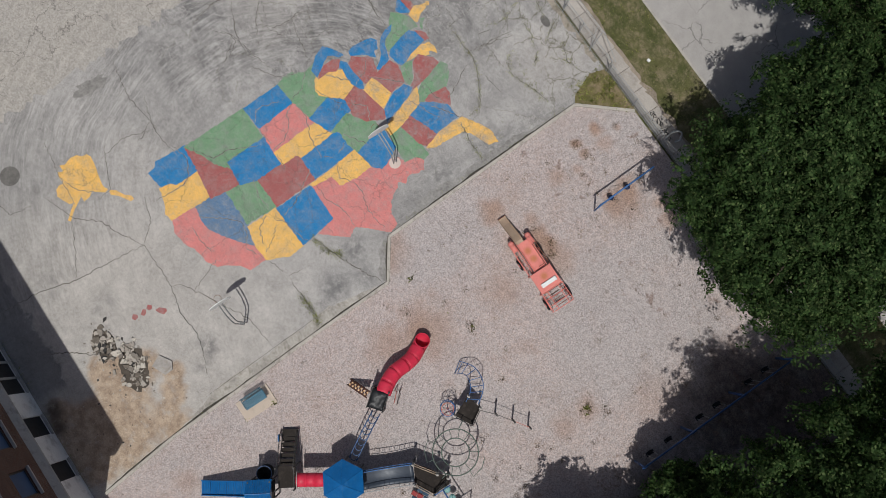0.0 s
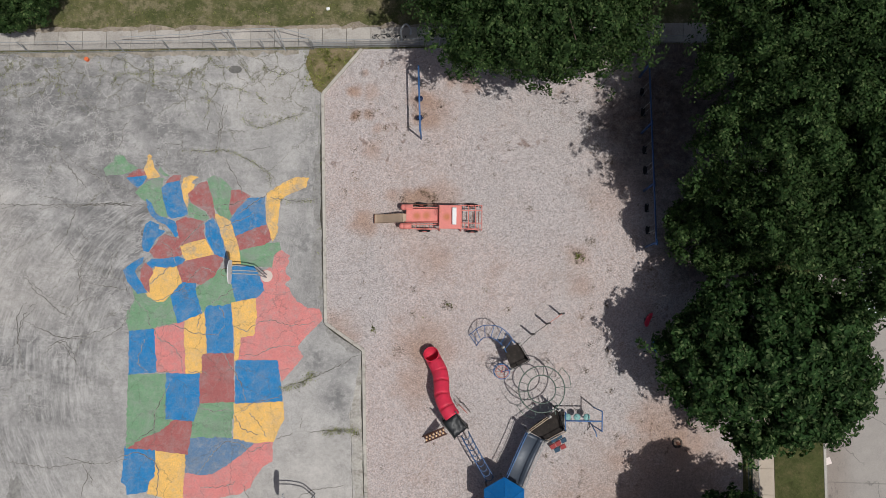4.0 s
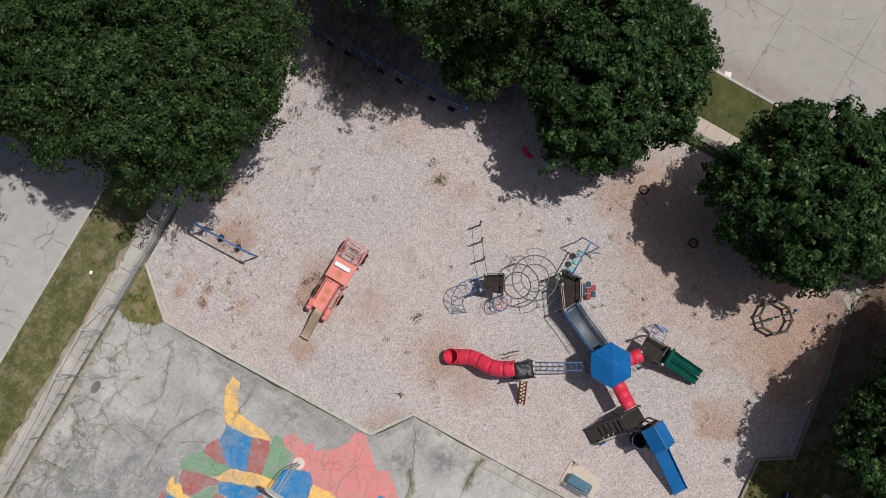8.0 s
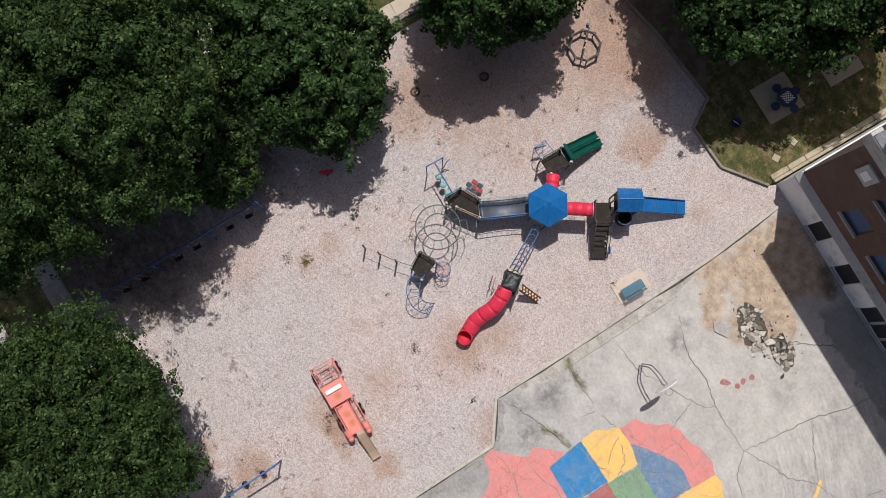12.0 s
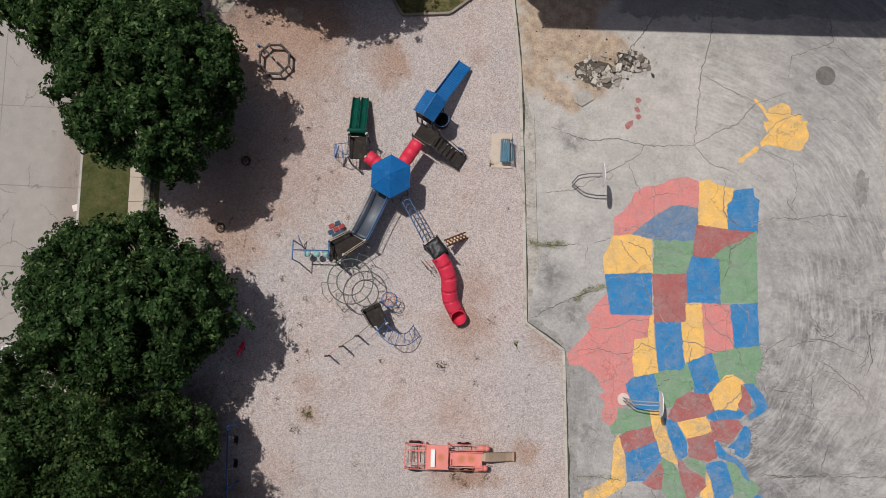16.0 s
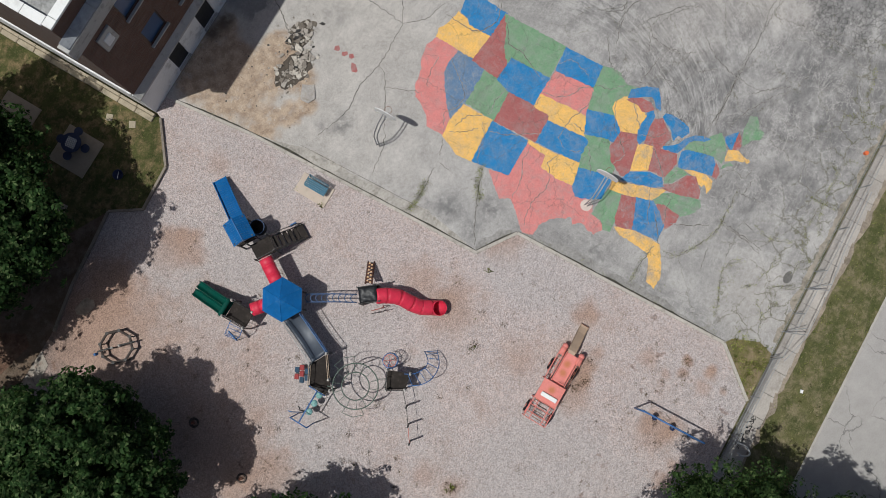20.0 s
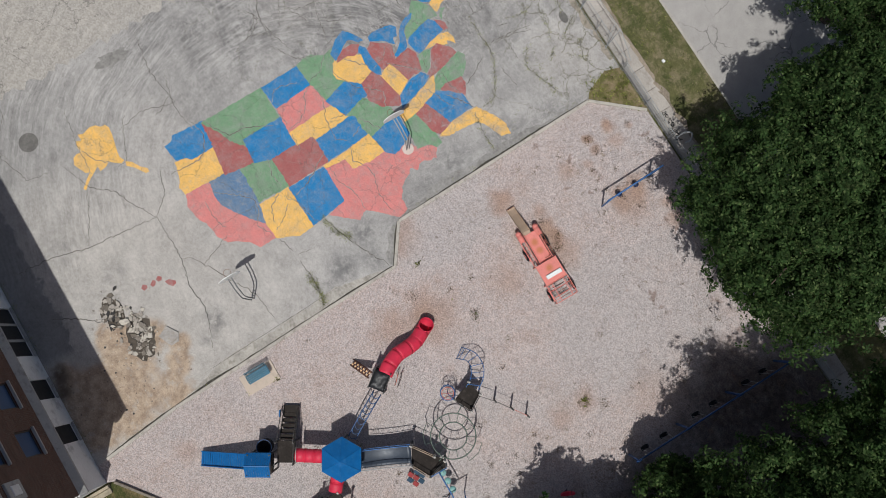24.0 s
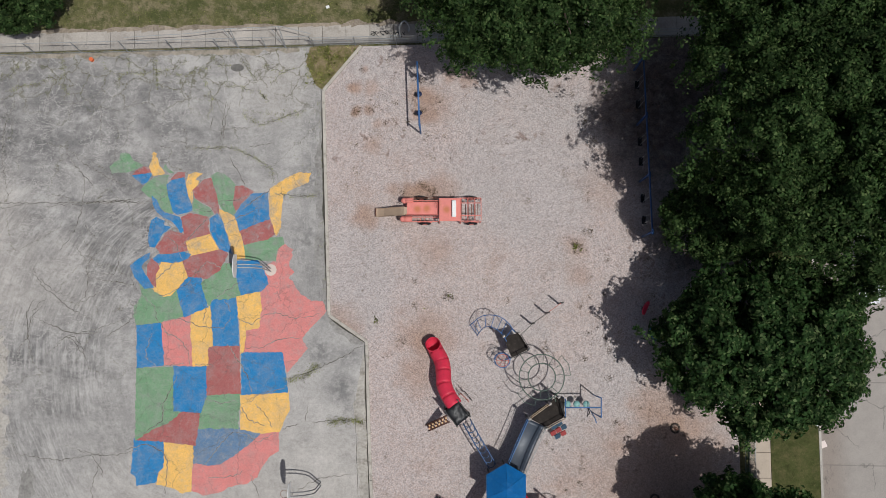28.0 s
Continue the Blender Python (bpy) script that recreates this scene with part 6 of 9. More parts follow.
loose_slab = solid("loose_slab", plate([(-0.55, -0.40), (0.42, -0.46), (0.66, 0.02), (0.36, 0.46), (-0.50, 0.38)], 0.0, 0.07), SPALLED_SLAB, "broken grey concrete slab lying beside the rubble", "slab", at=(-8.05, -19.55, 0.02), rz=28)
loose_slab.rotation_euler.x = radians(3)
for i in range(46):
    r = rubble_rnd.uniform(0.03, 0.09)
    ob = new("loose_stone", chunk_meshes[i % 16])
    ob.matrix_basis = pose(rubble_rnd.uniform(-11.5, -5.0), rubble_rnd.uniform(-24.8, -19.2), 0.0, 0, 0, rubble_rnd.uniform(0, 360)) @ Matrix.Diagonal((r, r, r * 0.8, 1))
    tagged(ob, "small dark broken stone on the bare ground", "stone", "loose stones")

# ---- chain-link fences ----


def fence(name, a, b, height, spacing, label, lean=0.0, wire=0.0016, wire_mat=None, rails=()):
    a, b = Vector((*a, 0)), Vector((*b, 0))
    d = (b - a)
    length = d.length
    rz = math.degrees(math.atan2(d.y, d.x))
    holder = thing(name, tuple(a), rz, label, "fence", kind="structure")
    n = max(1, round(length / spacing))
    for i in range(n + 1):
        x = length * i / n
        part("post", bar([(x, 0, -0.1), (x, lean, height + 0.05)], 0.030, 8), GALV, holder)
    part("rail", bar([(0, lean, height), (length, lean, height)], 0.021, 6), GALV, holder)
    part("rail", bar([(0, 0.0, 0.12), (length, 0.0, 0.12)], 0.012, 5), GALV, holder)
    for k in rails:
        part("rail", bar([(0, lean * k / height, k), (length, lean * k / height, k)], 0.018, 6), GALV, holder)
    # woven wire: two slanting sets of thin strands
    bm = bmesh.new()
    pitch, r = 0.13 if wire < 0.003 else 0.085, wire
    m = int((length + height) / pitch)
    for k in range(m):
        for sgn in (1, -1):
            x0 = k * pitch - (height if sgn > 0 else 0)
            p0, p1 = (x0, 0.0), (x0 + sgn * height, height)
            if sgn < 0:
                p0, p1 = (k * pitch, 0.0), (k * pitch - height, height)
            pts = []
            for (px, pz), (qx, qz) in (((p0), (p1)),):
                lo, hi = 0.0, 1.0
                dx = qx - px
                for lim, side in ((0.0, 1), (length, -1)):
                    t = (lim - px) / dx
                    if (dx > 0) == (side > 0):
                        lo = max(lo, t)
                    else:
                        hi = min(hi, t)
                if hi - lo > 0.02:
                    for t in (lo, hi):
                        z = height * t
                        pts.append(Vector((px + dx * t, lean * z / height + 0.012 * sgn, z)))
            if len(pts) == 2:
                q = [bm.verts.new(pts[0] + Vector((-r, 0, 0))), bm.verts.new(pts[0] + Vector((r, 0, 0))), bm.verts.new(pts[1] + Vector((r, 0, 0))), bm.verts.new(pts[1] + Vector((-r, 0, 0)))]
                bm.faces.new(q)
                q2 = [bm.verts.new(p + Vector((0, s, 0))) for p, s in ((pts[0], -r), (pts[0], r), (pts[1], r), (pts[1], -r))]
                bm.faces.new(q2)
    tagged(part("wire_mesh", bm, wire_mat or GALV, holder, "grey woven chain-link wire"), kind="stuff")
    return holder


fence("fence_north_west", (-58.0, ny(-58) - 0.10), (-8.3, ny(-8.3) - 0.10), 1.75, 3.0, "sagging grey chain-link fence along the yard", 0.10)
fence("fence_north", (-8.2, ny(-8.2) - 0.02), (17.9, ny(17.9) - 0.02), 1.5, 2.6, "grey chain-link fence along the gravel playground", wire=0.0024, rails=(0.5, 1.0))
fence("fence_east", (18.25, ny(18.2) - 0.2), (18.25, -40.0), 1.5, 2.6, "dark green coated chain-link fence beside the pavement", 0.12, 0.006, plain("green_coated_wire", (0.02, 0.055, 0.047), 0.5, var=0.3))
# a second, bent run of posts and wire on the pavement side
bent = thing("bent_fence_rail", (-13.2, ny(-13.2) + 0.25, 0), label="bent top rail and braces of the old fence", category="fence rail")
part("rail", bar([(-6.5, -0.12, 1.55), (-2.5, 0.10, 1.6), (0, 0.42, 1.62), (3.2, 0.55, 1.6), (5.0, 0.1, 1.55)], 0.022), GALV, bent)
for xx, yy in ((0.0, 0.42), (3.0, 0.55)):
    part("brace", bar([(xx + 0.25, -0.35, 0.0), (xx, yy, 1.62)], 0.026), GALV, bent)
    part("brace", bar([(xx - 0.45, 0.45, 1.45), (xx + 0.25, -0.33, 0.06)], 0.022), GALV, bent)

# ---- trees ----


def tree(at, rx, ry, mid, top, seed, leaf, label, sprays=34, per=26, size=0.12, spread=0.42):
    rnd = np.random.RandomState(seed)
    r1 = random.Random(seed)
    t = thing("tree", (at[0], at[1], -0.02), label=label, category="tree")
    low = max(1.8, mid * 0.45)
    base = 0.035 * top + 0.06
    bm = bar(curve_pts([(0, 0, -0.1), (0.08, 0.05, low * 0.6), (-0.05, 0.1, low * 1.3), (0.1, -0.1, mid), (0.0, 0.0, top * 0.82)], 3), base, 10, r_end=0.04)
    part("trunk", bm, BARK, t, smooth=True)
    for i in range(9):
        a = 2 * math.pi * (i + r1.uniform(-0.3, 0.3)) / 9
        reach = r1.uniform(0.55, 0.85)
        z0 = low + (mid - low) * r1.uniform(0.0, 0.9)
        e = (rx * reach * math.cos(a), ry * reach * math.sin(a), mid + (top - mid) * r1.uniform(-0.1, 0.45))
        k = (e[0] * 0.5, e[1] * 0.5, z0 + (e[2] - z0) * 0.62)
        part("limb", bar(curve_pts([(0, 0, z0), k, e], 4), base * 0.42, 6, r_end=0.025), BARK, t)
    # crown: boughs heaped into a dome, each one covered with sprays of leaves
    boughs = int(22 * (rx * ry) ** 0.5 + 50)
    k = np.arange(boughs)
    up = np.clip(-0.45 + 1.47 * (k + 0.5) / boughs + rnd.normal(0, 0.06, boughs), -0.5, 1.0)
    th = k * 2.39996 + rnd.normal(0, 0.28, boughs)
    flat = np.sqrt(np.clip(1 - np.clip(np.abs(up), 0, 1) ** 2.1, 0.0, 1))
    br = 0.5 * (rx + ry) * rnd.uniform(0.085, 0.15, boughs)
    lobes = rnd.uniform(0.88, 1.05, boughs) * (1.0 + 0.04 * np.sin(3 * th + seed) + 0.05 * np.sin(5 * th + 2.1 * seed) + 0.05 * np.sin(8 * th + 0.7 * seed))
    grow = lobes * flat
    heart = np.stack([(rx - br * 1.35) * grow * np.cos(th), (ry - br * 1.35) * grow * np.sin(th), mid + np.where(up > 0, up * (top - mid - br * 0.6), up * (mid - low) * 0.8) * lobes], 1)
    # a dark inner heap closes the crown behind the outer boughs
    core = int(boughs * 0.55)
    pick = rnd.randint(0, boughs, core)
    heart = np.concatenate([heart, (heart[pick] - (0, 0, mid)) * rnd.uniform(0.25, 0.72, (core, 1)) + (0, 0, mid - 0.4)])
    br = np.concatenate([br, 0.5 * (rx + ry) * rnd.uniform(0.18, 0.26, core)])
    number = np.maximum(8, (sprays * br ** 2 * np.where(np.arange(boughs + core) < boughs, 1.0, 0.45)).astype(int))
    bough = np.repeat(np.arange(boughs + core), number)
    clumps = len(bough)
    way = rnd.normal(0, 1, (clumps, 3))
    way /= np.linalg.norm(way, axis=1, keepdims=True)
    away = heart - np.array([0, 0, mid - 1.0])
    away /= np.linalg.norm(away, axis=1, keepdims=True) + 1e-6
    way += 0.45 * away[bough] + np.array([0, 0, 0.35])
    way /= np.linalg.norm(way, axis=1, keepdims=True)
    deep = np.where(rnd.rand(clumps) < 0.28, rnd.uniform(0.25, 0.8, clumps), rnd.uniform(0.75, 1.25, clumps))
    deep = np.where(rnd.rand(clumps) < 0.22, rnd.uniform(1.2, 2.0, clumps), deep)
    shape = np.array([1.0, 1.0, 0.78])
    centre = heart[bough] + way * (br[bough] * deep)[:, None] * shape
    n = clumps * per
    which = np.repeat(np.arange(clumps), per)
    # each spray is a loose rosette of leaves that point outwards and droop
    face = way + np.array([0, 0, 0.5]) + rnd.normal(0, 0.30, (clumps, 3))
    face /= np.linalg.norm(face, axis=1, keepdims=True)
    side = np.cross(face, rnd.normal(0, 1, (clumps, 3)))
    side /= np.linalg.norm(side, axis=1, keepdims=True)
    other = np.cross(face, side)
    a = rnd.uniform(0, 2 * np.pi, n)
    rr = spread * np.sqrt(rnd.uniform(0.02, 1.0, n)) * rnd.uniform(0.6, 1.25, clumps)[which]
    d = side[which] * np.cos(a)[:, None] + other[which] * np.sin(a)[:, None]
    pos = centre[which] + d * rr[:, None] - face[which] * (rr ** 2 / spread * 0.45 + rnd.uniform(0, 0.16, n))[:, None]
    nrm = face[which] + d * (0.75 * rr / spread)[:, None] + rnd.normal(0, 0.30, (n, 3))
    nrm /= np.linalg.norm(nrm, axis=1, keepdims=True)
    d = d + rnd.normal(0, 0.38, (n, 3))
    d -= nrm * np.sum(d * nrm, axis=1, keepdims=True)
    d /= np.linalg.norm(d, axis=1, keepdims=True) + 1e-6
    s = np.cross(nrm, d)
    ln = (size * rnd.uniform(0.7, 1.35, n))[:, None]
    wd = ln * rnd.uniform(0.42, 0.68, n)[:, None]
    dip = nrm * ln * 0.25
    v = np.stack([pos - d * ln, pos + s * wd + d * ln * 0.05, pos + d * ln - dip, pos - s * wd + d * ln * 0.05], 1).reshape(-1, 3)
    me = bpy.data.meshes.new("crown")
    me.vertices.add(len(v))
    me.vertices.foreach_set("co", v.astype(np.float32).ravel())
    me.loops.add(len(v))
    me.loops.foreach_set("vertex_index", np.arange(len(v), dtype=np.int32))
    me.polygons.add(n)
    me.polygons.foreach_set("loop_start", np.arange(0, len(v), 4, dtype=np.int32))
    me.update(calc_edges=True)
    me.materials.append(leaf)
    ob = new("crown", me)
    ob.parent = t
    tagged(ob, "dense dark green leaf crown", kind="stuff")
    return t


tree((4.9, 18.9), 7.9, 10.8, 7.6, 13.2, 3, LEAF_DARK, "large dark green shade tree over the fence", 27, 26, 0.090, 0.40)
tree((21.6, 4.9), 9.0, 8.2, 10.8, 16.8, 11, LEAF_DARK, "large dark green shade tree beside the swings", 27, 26, 0.090, 0.40)
tree((16.0, 1.7), 3.8, 3.0, 4.6, 7.4, 41, LEAF_DARK, "smaller dark tree under the shade tree by the fence", 27, 26, 0.090, 0.40)
tree((19.2, 10.7), 6.6, 6.2, 9.8, 15.0, 43, LEAF_DARK, "dark green shade tree at the playground corner", 27, 26, 0.090, 0.40)
tree((27.5, 12.5), 5.8, 5.8, 7.0, 12.0, 31, LEAF_DARK, "dark green street tree near the crossing", 26, 24, 0.088, 0.40)
tree((17.5, -5.7), 6.0, 5.1, 5.4, 10.4, 5, LEAF, "round dense maple tree beside the fence", 44, 20, 0.12, 0.36)
tree((16.7, -17.85), 5.3, 5.4, 6.2, 11.2, 8, LEAF, "round dense maple tree near the climbing ring", 44, 20, 0.12, 0.36)
tree((9.9, -31.3), 7.9, 6.8, 7.2, 11.8, 14, LEAF, "large dark tree over the lawn tables", 44, 20, 0.12, 0.36)
tree((5.0, -35.2), 4.3, 4.3, 9.0, 13.5, 61, LEAF, "large dark tree over the far end of the lawn", 40, 20, 0.12, 0.36)
tree((13.4, -35.0), 5.4, 5.4, 9.5, 14.5, 17, LEAF_DARK, "large dark tree at the end of the playground", 27, 26, 0.090, 0.40)
tree((-25.6, 15.6), 2.6, 2.8, 3.0, 5.6, 21, LEAF_DARK, "small sparse tree on the verge", 18, 26, 0.09, 0.40)
tree((20.8, -23.6), 5.0, 4.8, 5.6, 9.6, 24, LEAF, "round green tree on the verge", 44, 20, 0.12, 0.36)
tree((8.0, 21.5), 6.6, 5.8, 7.0, 12.6, 53, LEAF_DARK, "large dark green shade tree beside the street", 26, 24, 0.088, 0.40)
tree((-4.6, 26.2), 5.6, 5.2, 7.5, 13.0, 47, LEAF_DARK, "dark green street tree across the street", 24, 24, 0.088, 0.40)


# ---- vehicles ----


def loft(sections, closed_ends=True):
    """A body through cross-sections, each a ring of the same number of points."""
    bm = bmesh.new()
    rings = [[bm.verts.new(p) for p in s] for s in sections]
    n = len(rings[0])
    for a, b in zip(rings, rings[1:]):
        for j in range(n):
            bm.faces.new((a[j], a[(j + 1) % n], b[(j + 1) % n], b[j]))
    if closed_ends:
        bm.faces.new(rings[0]), bm.faces.new(rings[-1])
    return bm


def ring(x, half, z0, z1, tuck=0.85, shoulder=0.7):
    """A car-like cross-section at x: sill, belly of the side, shoulder and top."""
    zs = z0 + (z1 - z0) * shoulder
    return [(x, -half * 0.92, z0), (x, -half, z0 + (zs - z0) * 0.5), (x, -half * 0.985, zs), (x, -half * tuck, z1), (x, 0, z1 + 0.02), (x, half * tuck, z1), (x, half * 0.985, zs), (x, half, z0 + (zs - z0) * 0.5), (x, half * 0.92, z0)]


def wheel(parent, x, y, r, w):
    side = 1 if y > 0 else -1
    ty = part("wheel", bar([(x, y - w / 2, r), (x, y + w / 2, r)], r, 20), TYRE, parent)
    part("rim", bar([(x, y + side * w * 0.5, r), (x, y + side * (w * 0.5 + 0.012), r)], r * 0.66, 16), RIM, ty)


def sedan(at, rz):
    c = thing("car", at, rz, "white four-door sedan with dark windows on the street", "car")
    L, W = 4.75, 0.90
    body = loft([ring(-2.36, 0.62, 0.42, 0.72), ring(-2.28, 0.78, 0.30, 0.93), ring(-1.9, 0.87, 0.22, 1.02), ring(-1.2, W, 0.20, 1.00), ring(0.0, W, 0.20, 0.96), ring(0.9, W, 0.20, 0.94),
                 ring(1.6, 0.87, 0.22, 0.86), ring(2.1, 0.78, 0.27, 0.74), ring(2.32, 0.62, 0.34, 0.62), ring(2.38, 0.45, 0.38, 0.55)])
    b = part("body", body, CAR_WHITE, c, "glossy white bodywork", smooth=True)
    mod = b.modifiers.new("round", "SUBSURF")
    mod.levels = mod.render_levels = 1
    cabin = loft([[(x, -h, z0), (x, -h * k, z1), (x, 0, z1 + 0.03), (x, h * k, z1), (x, h, z0)] for x, h, k, z0, z1 in
                  ((-1.75, 0.70, 0.97, 0.96, 1.00), (-1.05, 0.78, 0.80, 0.96, 1.38), (-0.2, 0.80, 0.78, 0.95, 1.44), (0.45, 0.80, 0.78, 0.94, 1.40), (1.25, 0.74, 0.97, 0.90, 0.95))])
    g = part("cabin_glass", cabin, CAR_GLASS, c, "dark tinted windows", smooth=False)
    roof = loft([[(x, -h, z - 0.03), (x, -h * 0.8, z + 0.02), (x, 0, z + 0.045), (x, h * 0.8, z + 0.02), (x, h, z - 0.03)] for x, h, z in ((-1.0, 0.62, 1.40), (-0.6, 0.64, 1.435), (0.0, 0.65, 1.455), (0.48, 0.63, 1.42))])
    part("roof", roof, CAR_WHITE, c, smooth=True)
    for s in (-1, 1):
        part("roof_pillar", bar(curve_pts([(-1.80, s * 0.69, 0.99), (-1.0, s * 0.64, 1.40), (-0.2, s * 0.655, 1.45), (0.45, s * 0.64, 1.41), (1.27, s * 0.73, 0.93)], 3), 0.035, 6), CAR_WHITE, c)
        part("door_pillar", bar([(-0.25, s * 0.80, 0.95), (-0.25, s * 0.645, 1.43)], 0.03, 6), CAR_WHITE, c)
        part("mirror", boxed((0.80, s * 0.98, 0.98), (0.12, 0.20, 0.13), 0, 0.03), CAR_WHITE, c)
        part("headlight", boxed((2.12, s * 0.60, 0.66), (0.32, 0.26, 0.10), -s * 22, 0.03), LAMP_CLEAR, c)
        part("tail_light", boxed((-2.26, s * 0.64, 0.84), (0.16, 0.26, 0.12), s * 12, 0.03), LAMP_RED, c)
        for x in (-0.75, 0.15):
            part("door_handle", boxed((x, s * 0.905, 0.82), (0.18, 0.03, 0.03)), RIM, c)
        for x in (-1.40, 1.45):
            wheel(c, x, s * 0.80, 0.33, 0.21)
    part("grille", boxed((2.36, 0, 0.52), (0.06, 0.7, 0.14)), FRAME, c)
    part("bumper", boxed((-2.34, 0, 0.50), (0.14, 1.3, 0.16), 0, 0.04), CAR_WHITE, c)
    return c


def van(at, rz):
    c = thing("van", at, rz, "white and grey passenger van parked across the street", "van")
    body = loft([ring(-2.50, 0.84, 0.40, 1.05, 0.95), ring(-2.42, 0.95, 0.28, 1.15, 0.97), ring(0.9, 0.97, 0.26, 1.15, 0.97), ring(1.7, 0.95, 0.28, 1.08, 0.92), ring(2.35, 0.84, 0.32, 0.88, 0.9), ring(2.5, 0.66, 0.38, 0.70)])
    part("body", body, CAR_SILVER, c, "silver-grey bodywork")
    part("cabin_glass", loft([[(x, -h, 1.12), (x, -h * 0.88, z), (x, h * 0.88, z), (x, h, 1.12)] for x, h, z in ((-2.44, 0.90, 1.80), (0.7, 0.92, 1.82), (1.62, 0.86, 1.14))]), CAR_GLASS, c)
    roof = part("roof", loft([[(x, -h, z), (x, -h * 0.8, z + 0.07), (x, h * 0.8, z + 0.07), (x, h, z)] for x, h, z in ((-2.48, 0.80, 1.80), (-0.5, 0.84, 1.84), (0.72, 0.80, 1.80))]), CAR_WHITE, c, "white ribbed roof")
    for k in range(5):
        part("roof_rib", boxed((-0.9, -0.5 + k * 0.25, 1.915), (2.9, 0.05, 0.03)), CAR_WHITE, roof)
    for s in (-1, 1):
        for x in (-2.42, -1.2, 0.1, 0.75):
            part("pillar", bar([(x, s * 0.92, 1.12), (x - 0.02, s * 0.82, 1.82)], 0.055, 6), CAR_WHITE, c)
        part("side_stripe", boxed((-0.6, s * 0.972, 1.06), (3.4, 0.02, 0.1)), CAR_WHITE, c)
        part("mirror", boxed((1.15, s * 1.06, 1.2), (0.12, 0.2, 0.18), 0, 0.03), FRAME, c)
        part("tail_light", boxed((-2.47, s * 0.82, 0.95), (0.08, 0.14, 0.3)), LAMP_RED, c)
        part("headlight", boxed((2.42, s * 0.62, 0.72), (0.12, 0.26, 0.14), 0, 0.02), LAMP_CLEAR, c)
        for x in (-1.55, 1.6):
            wheel(c, x, s * 0.86, 0.36, 0.23)
    part("bumper", boxed((-2.56, 0, 0.48), (0.14, 1.75, 0.18), 0, 0.04), WHITE, c)
    return c


sedan((25.92, -0.9, -0.125), -90)
van((31.95, -6.25, -0.125), 90)


# ---- the big play structure ----
play = thing("play_structure", (3.57, -13.72, 0), label="large climbing structure with blue roofs, red tubes and slides", category="play structure")


def at(x0, y0, ang):
    """A frame of its own within the play structure, from places on the ground."""
    return pose(x0 - 3.57, y0 + 13.72, 0, 0, 0, ang)


def pm(name, bm, material, m, label="", parent=None, smooth=False):
    bmesh.ops.transform(bm, matrix=m, verts=bm.verts)
    return part(name, bm, material, parent or play, label, smooth)


def W(x, y, z):
    return (x - 3.57, y + 13.72, z)


def wb(name, pts, r, material, label="", parent=None, n=6, smooth=True):
    return part(name, bar([W(*p) for p in pts], r, n), material, parent or play, label, smooth)


def ladder(name, left, right, r, rungs, material, label="", hoop=0.0):
    """Two bent rails with rungs between them, from places on the ground."""
    a, b = curve_pts([W(*p) for p in left], 6), curve_pts([W(*p) for p in right], 6)
    rail = part(name, bar(a, r, 6), material, play, label, True)
    part("rail", bar(b, r, 6), material, rail, "", True)
    for i in range(rungs):
        t = (i + 0.5) / rungs
        p, q = a[round(t * (len(a) - 1))], b[round(t * (len(b) - 1))]
        bow = (a[-1] - a[0]).normalized() * hoop
        part("rung", bar(curve_pts([p, p.lerp(q, 0.3) + bow * 0.85, p.lerp(q, 0.7) + bow * 0.85, q], 3) if hoop else [p, q], r * 0.75, 6), material, rail, "", True)
    return rail


def railing(a, b, z, h, n, material, label=""):
    """A guard rail with upright bars between two places."""
    top = wb("railing", [(*a, z + h), (*b, z + h)], 0.024, material, label)
    wb("rail", [(*a, z + 0.1), (*b, z + 0.1)], 0.018, material, parent=top)
    for i in range(n + 1):
        t = i / n
        x, y = a[0] + (b[0] - a[0]) * t, a[1] + (b[1] - a[1]) * t
        wb("baluster", [(x, y, z + 0.1), (x, y, z + h)], 0.014, material, parent=top, n=5)
    return top


def post(x, y, h, material=None):
    p = wb("post", [(x, y, -0.15), (x, y, h)], 0.052, material or STEEL_DARK, n=8)
    wb("cap", [(x, y, h), (x, y, h + 0.05)], 0.065, CLAMP, parent=p, n=8)
    for dz, dx, dy in ((0.12, 0.07, 0.05), (0.55, -0.06, 0.06)):
        wb("clamp", [(x - dx, y - dy, h - dz), (x + dx, y + dy, h - dz)], 0.065, CLAMP, parent=p, n=6, smooth=False)
    return p


